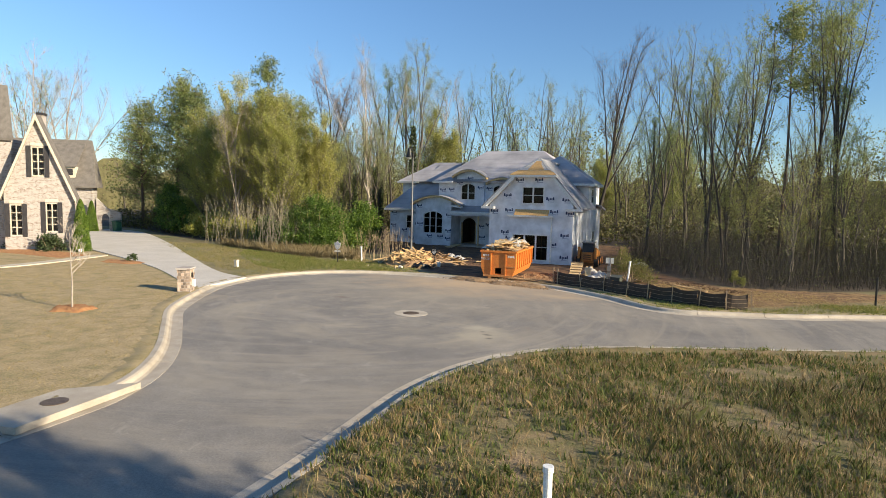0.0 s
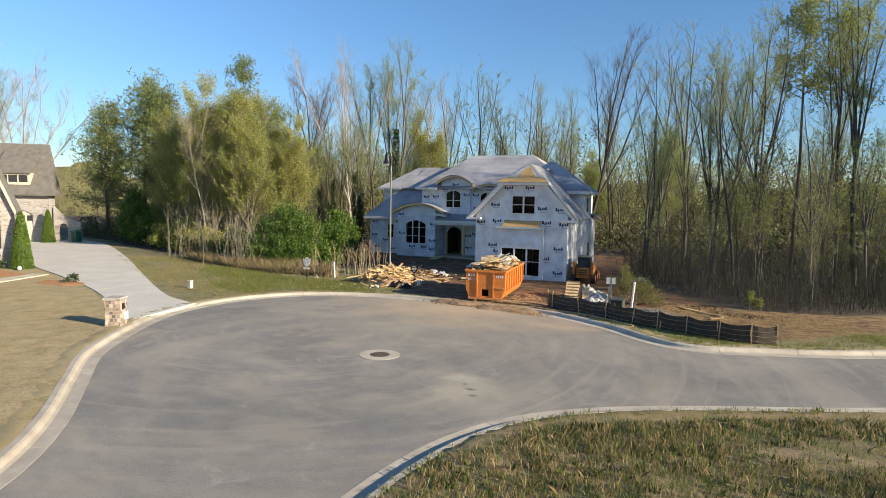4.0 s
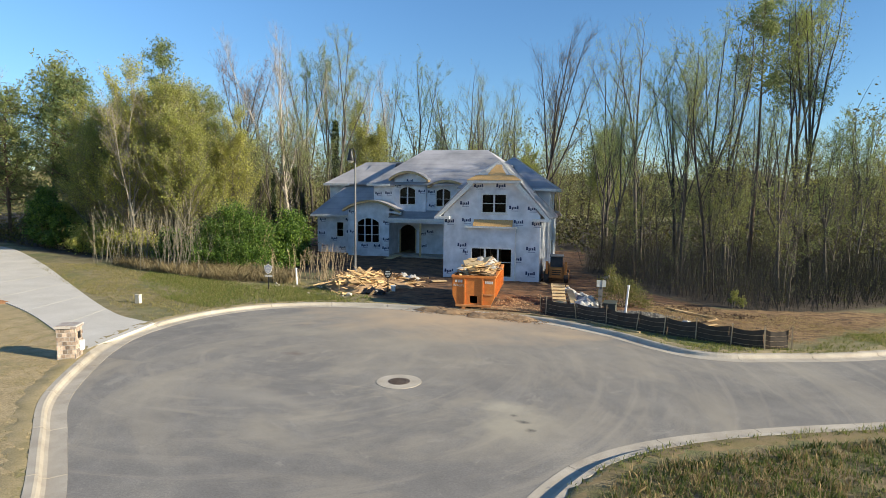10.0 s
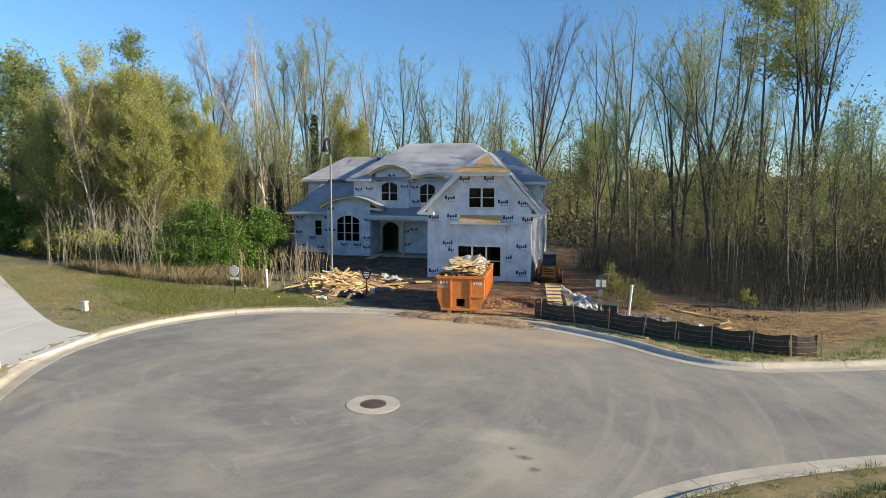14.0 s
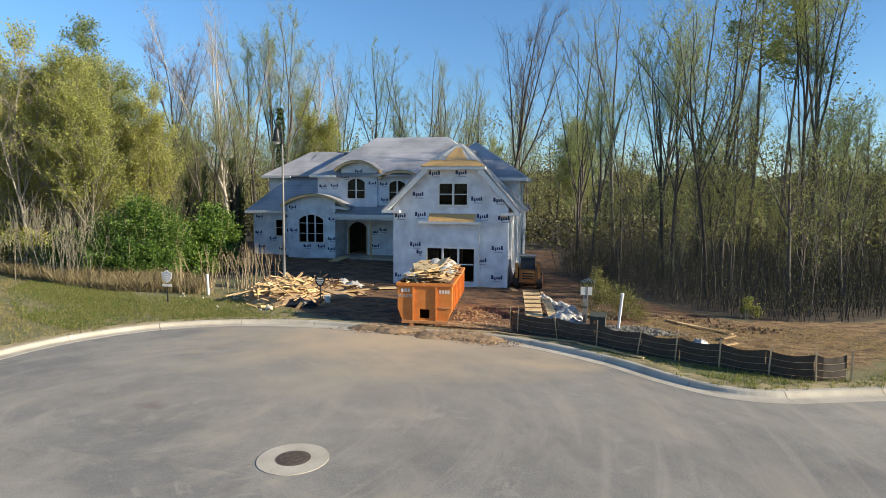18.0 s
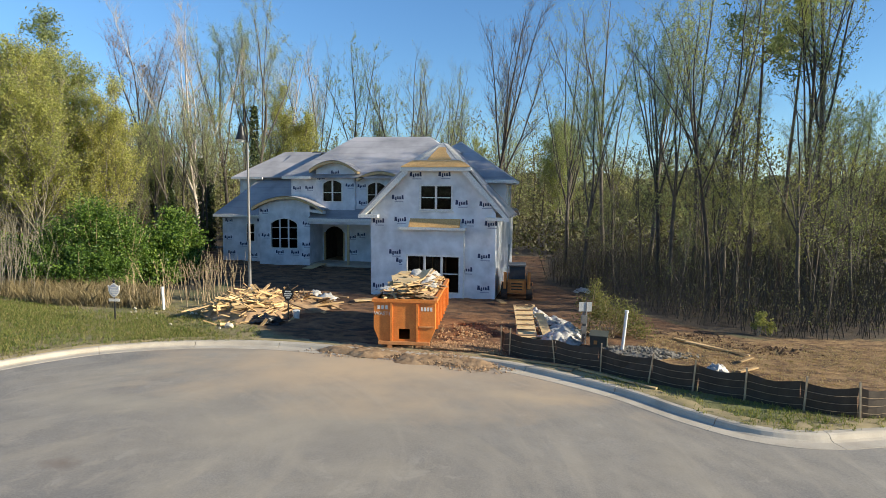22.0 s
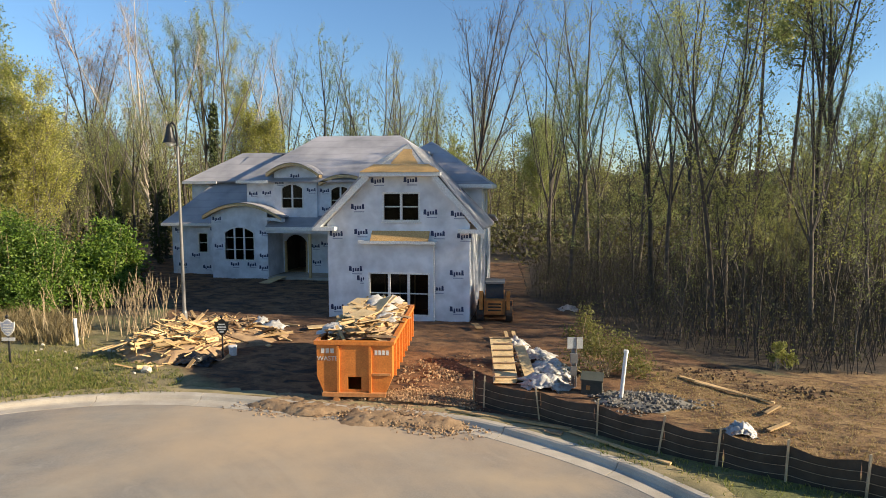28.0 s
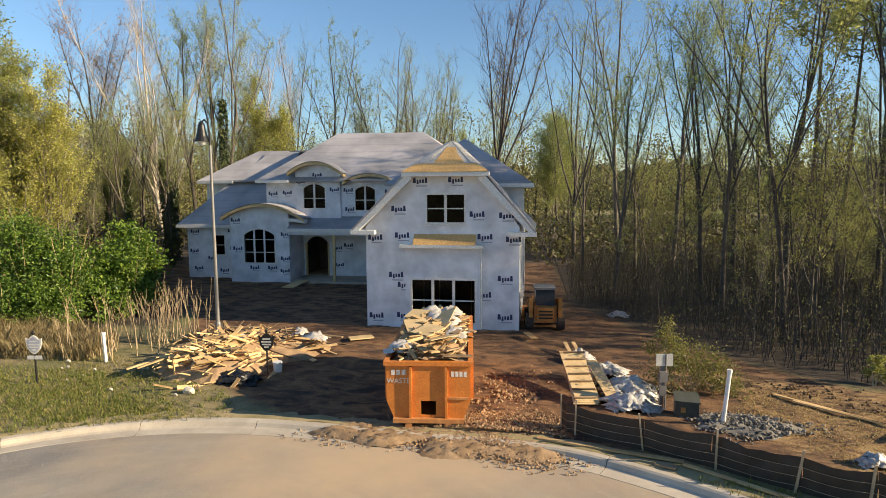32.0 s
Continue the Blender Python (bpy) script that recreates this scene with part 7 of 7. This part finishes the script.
part("lid", Geo().prism([(-0.33, -0.31, 0.482), (0.33, -0.31, 0.482), (0.33, 0.3, 0.57), (-0.33, 0.3, 0.57)], (0, 0, 0.04)), BOX_GREEN, _t)
part("warning_plate", Geo().box(-0.16, -0.04, -0.278, -0.272, 0.2, 0.34), YELLOW, _t)


def stones(name, label, cx, cy, rx, ry, n, size, mat, seed, hump=0.0, category="stones"):
    """Broken pieces strewn over an ellipse, as stuff."""
    r = np.random.default_rng(seed)
    g = Geo()
    base = [(1, 0, 0), (-1, 0, 0), (0, 1, 0), (0, -1, 0), (0, 0, 1), (0, 0, -1)]
    for i in range(n):
        a = r.uniform(0, 6.283)
        k = r.random() ** 0.7 * (1 + 0.28 * math.sin(3 * a + seed) + 0.12 * r.normal())
        x, y = cx + rx * k * math.cos(a), cy + ry * k * math.sin(a)
        s = size * r.uniform(0.4, 1.5) ** 1.5
        z = max(0.0, z_near(x, y)) + hump * max(0, 1 - k * k) + s * 0.2
        rot = Euler(r.uniform(0, 6, 3)).to_matrix()
        g.add([Vector((x, y, z)) + rot @ Vector((p[0] * s * r.uniform(0.5, 1), p[1] * s * r.uniform(0.4, 1), p[2] * s * r.uniform(0.3, 0.7))) for p in base],
              [(0, 2, 4), (2, 1, 4), (1, 3, 4), (3, 0, 4), (2, 0, 5), (1, 2, 5), (3, 1, 5), (0, 3, 5)])
    single(name, g, mat, label, category, kind="stuff")


def z_near(x, y):
    """Ground or road height for loose pieces."""
    return 0.12 if y > -11.2 - 0.35 * max(0, x - 8) else 0.02


def mound(name, label, cx, cy, rx, ry, h, mat, seed, category, z0=0.0, n=26):
    r = np.random.default_rng(seed)
    vs = []
    for j in range(n + 1):
        for i in range(n + 1):
            u, v = -1 + 2 * i / n, -1 + 2 * j / n
            k = max(0, 1 - (u * u + v * v) * (1 + 0.25 * math.sin(5 * math.atan2(v, u) + seed)))
            vs.append((cx + u * rx, cy + v * ry, z0 - 0.06 + (h + 0.06) * min(1, k * 1.8) * (0.7 + 0.45 * r.random())))
    g = Geo().add(vs, [(j * (n + 1) + i, j * (n + 1) + i + 1, (j + 1) * (n + 1) + i + 1, (j + 1) * (n + 1) + i) for j in range(n) for i in range(n)])
    return single(name, g, mat, label, category, smooth=True)


SOIL = surface("dark_soil", (0.06, 0.034, 0.019), (0.17, 0.10, 0.05), 3, 0.95, fine=25, relief=0.8)
DIRT = surface("red_clay", (0.19, 0.115, 0.06), (0.38, 0.255, 0.145), 2.6, 0.95, fine=18, relief=0.6)
stones("soil_clods", "dark clods of turned soil on the straw", 17.74, -8.18, 2.0, 0.9, 200, 0.05, SOIL, 71, 0.04)
stones("soil_clods", "dark clods of soil scraped up at the wood edge", 15.37, -6.54, 2.4, 1.0, 240, 0.05, SOIL, 72, 0.04)
mound("dirt_mound", "spread of trampled sandy clay over the kerb", 6.5, -11.2, 2.5, 1.5, 0.15, DIRT, 3, "dirt", 0.0, 48)
mound("dirt_mound", "sandy clay pushed over the kerb before the dumpster", 3.7, -11.35, 2.0, 0.8, 0.17, DIRT, 6, "dirt", 0.0, 40)
stones("soil_clods", "dark clods thrown along the edge of the clay", 4.8, -11.8, 3.4, 0.6, 500, 0.022, SOIL, 73, 0.03)
stones("clay_rubble", "broken clay clods and stones in front of the dumpster", 6.5, -11.1, 2.6, 1.5, 5200, 0.032, RUBBLE, 61, 0.13)
stones("clay_rubble", "clods of red clay beside the dumpster", 6.74, -8.35, 1.3, 2.6, 700, 0.05, RUBBLE, 62, 0.0)
stones("clay_rubble", "small clods along the kerb", 3.4, -11.5, 2.2, 0.7, 700, 0.03, RUBBLE, 63, 0.02)
mound("gravel_mound", "small mound of grey gravel behind the silt fence", 13.09, -9.77, 1.5, 0.8, 0.16, STONE, 5, "gravel", 0.1)
stones("gravel", "loose grey gravel behind the silt fence", 13.09, -9.77, 1.7, 0.9, 900, 0.05, STONE, 64, 0.16)
_r = np.random.default_rng(66)
for _i in range(15):
    _x, _y = _r.uniform(-9.5, -2.2), _r.uniform(-10.2, -6.6)
    _s = _r.uniform(0.03, 0.07) if _i else 0.16
    if _i == 0:
        _x, _y = -3.0, -9.6
    _g = Geo().tube([(_x - _s, _y, 0.15), (_x - _s * 0.4, _y + _s * 0.2, 0.15 + _s * 0.6), (_x + _s * 0.5, _y, 0.15 + _s * 0.5), (_x + _s, _y, 0.14)], [_s * 0.5, _s * 0.8, _s * 0.7, _s * 0.3], 6)
    single("rock", _g, CREAM, "pale stone lying in the verge grass", "rock", "stones in the verge")


def plank(x, y, ln, w, yaw, label="pale board lying on the straw", z=0.2, mat=LUMBER):
    single("plank", Geo().obox(pose(x, y, z, 0, 0, yaw), ln, w, 0.045), mat, label, "plank")


plank(15.74, -8.3, 2.9, 0.1, -45)
plank(15.94, -8.59, 2.4, 0.09, -42)
plank(16.56, -9.97, 0.9, 0.1, 50)
plank(16.27, -11.23, 0.95, 0.11, 42)
plank(9.34, -11.85, 3.4, 0.12, -14, "long board along the kerb", 0.19)
plank(12.02, -13.16, 2.6, 0.1, -35, "board on the verge below the fence", 0.2)
plank(10.55, -12.51, 0.45, 0.2, -20, "short block on the verge", 0.19, LUMBER_OLD)
plank(7.36, -1.42, 0.3, 1.0, 20, "short board leaning by the garage corner", 0.3)
plank(0.37, -2.53, 1.0, 0.5, 30, "bent sheet offcut on the dirt", 0.25, PLY)
crumple("plastic_sheet", "white sack lying against the silt fence", 15.19, -11.74, 0.14, 0.35, 0.22, 0.35, PLASTIC, 406)
single("post_marker", Geo().tube([(24.65, -9.38, 0.1), (24.65, -9.38, 1.6)], [0.05, 0.05], 8), BLACK_METAL, "thin dark post at the wood edge", "post")

# ---------------------------------------------------------------- brick house garden
PILLAR_BRICK = surface("pillar_brick", (0.27, 0.18, 0.125), (0.52, 0.42, 0.33), 6, 0.85, random_shift=0.6)
MB = thing("mailbox_pillar", "brick mailbox pillar with a stone cap beside the drive", "mailbox", -6.75, -24.75, 0.13, 28)
part("pillar", Geo().box(-0.3, 0.3, -0.3, 0.3, 0, 1.12), BRICK, MB)
part("cap", Geo().prism([(-0.36, -0.36, 1.122), (0.36, -0.36, 1.122), (0.36, 0.36, 1.122), (-0.36, 0.36, 1.122)], (0, 0, 0.1)), BRICK, MB)
part("mail_door", Geo().box(0.302, 0.33, -0.1, 0.1, 0.72, 0.96), BLACK_METAL, MB, "black mail door")
part("paper_box", Geo().box(0.302, 0.42, 0.02, 0.2, 0.25, 0.6), PVC, MB)
for _i in range(7):
    for _j in range(4):
        for _s, _ax in ((-1, 0), (1, 0), (-1, 1), (1, 1)):
            _o = (-0.225 + 0.15 * _j) + (0.03 if _i % 2 else -0.03)
            _zz = 0.06 + _i * 0.152
            _g = Geo().box(_o - 0.065, _o + 0.065, _s * 0.3 - 0.008, _s * 0.3 + 0.008, _zz, _zz + 0.13) if _ax == 0 else Geo().box(_s * 0.3 - 0.008, _s * 0.3 + 0.008, _o - 0.065, _o + 0.065, _zz, _zz + 0.13)
            part("brick", _g, PILLAR_BRICK, MB)
STRAWBED = surface("straw_bed", (0.30, 0.13, 0.05), (0.46, 0.24, 0.10), 5, 0.95, fine=60, relief=0.6)
PATHSTONE = surface("path_stone", (0.42, 0.36, 0.26), (0.60, 0.53, 0.42), 2, 0.9, island=0.2)
mound("straw_bed", "ring of orange pine straw round the young tree", -6.7, -30.5, 1.0, 0.85, 0.12, STRAWBED, 7, "mulch", 0.13)
mound("straw_bed", "orange pine straw bed at the foot of the brick house", -32.0, -18.2, 7.0, 1.9, 0.1, STRAWBED, 8, "mulch", 0.22)
mound("straw_bed", "orange pine straw bed beside the drive", -20.4, -18.3, 2.2, 1.0, 0.1, STRAWBED, 9, "mulch", 0.15)
_pth = thing("garden_path", "pale stone garden path to the drive", "path", kind="structure")
_pl = smooth_line([(-25, -30), (-23.2, -25.0), (-23.6, -21.2), (-24.6, -18.2), (-25.3, -16.4)], 0.7)
_nn = normals_left(_pl)
for _i in range(len(_pl) - 1):
    _q = [_pl[_i].lerp(_pl[_i + 1], 0.03) + _nn[_i] * 0.55, _pl[_i + 1] + _nn[_i + 1] * 0.55, _pl[_i + 1] - _nn[_i + 1] * 0.55, _pl[_i].lerp(_pl[_i + 1], 0.03) - _nn[_i] * 0.55]
    part("flagstone", Geo().prism([Vector((v.x, v.y, 0.2)) for v in reversed(_q)], (0, 0, 0.07)), PATHSTONE, _pth)
_w, _sp = broadleaf(501, 3.6, 0.42, 8, 4, 3, 0, spread=0.42, thick=0.012)
_sx = tagged(new("young_tree"), "leafless young tree with a pale slim trunk", "tree")
_sx.matrix_basis = pose(-6.7, -30.5, 0.15)
part("trunk", _w, BARK_PALE, _sx)
_wb = thing("wheelie_bin", "green wheeled refuse bin by the garage", "bin", -49.8, 2.2, 0.3)
_wb.scale = (1.2, 1.2, 1.2)
part("body", Geo().prism([(-0.27, -0.27, 0), (0.27, -0.27, 0), (0.33, -0.33, 1.0), (-0.33, -0.33, 1.0)], (0, 0.6, 0)), GREEN_BIN, _wb)
part("lid", Geo().prism([(-0.36, -0.4, 1.0), (0.36, -0.4, 1.0), (0.36, 0.36, 1.1), (-0.36, 0.36, 1.1)], (0, 0, 0.05)), GREEN_BIN, _wb)
_bx = thing("utility_pedestal", "small cream utility pedestal in the grass", "utility box", -12.5, -15.6, 0.14)
part("body", Geo().prism([(-0.13, -0.1, 0), (0.13, -0.1, 0), (0.11, -0.1, 0.42), (-0.11, -0.1, 0.42)], (0, 0.2, 0)), CREAM, _bx)
part("cap", Geo().box(-0.14, 0.14, -0.12, 0.12, 0.421, 0.47), CREAM, _bx)
single("garden_globe", Geo().tube([(-28.7, -16.0, 0.2 + 0.3 * (1 - math.cos(math.pi * i / 8)) / 2) for i in range(9)], [max(0.15 * math.sin(math.pi * i / 8), 0.01) for i in range(9)], 12), PVC, "white stone globe in the straw bed", "ornament", smooth=True)
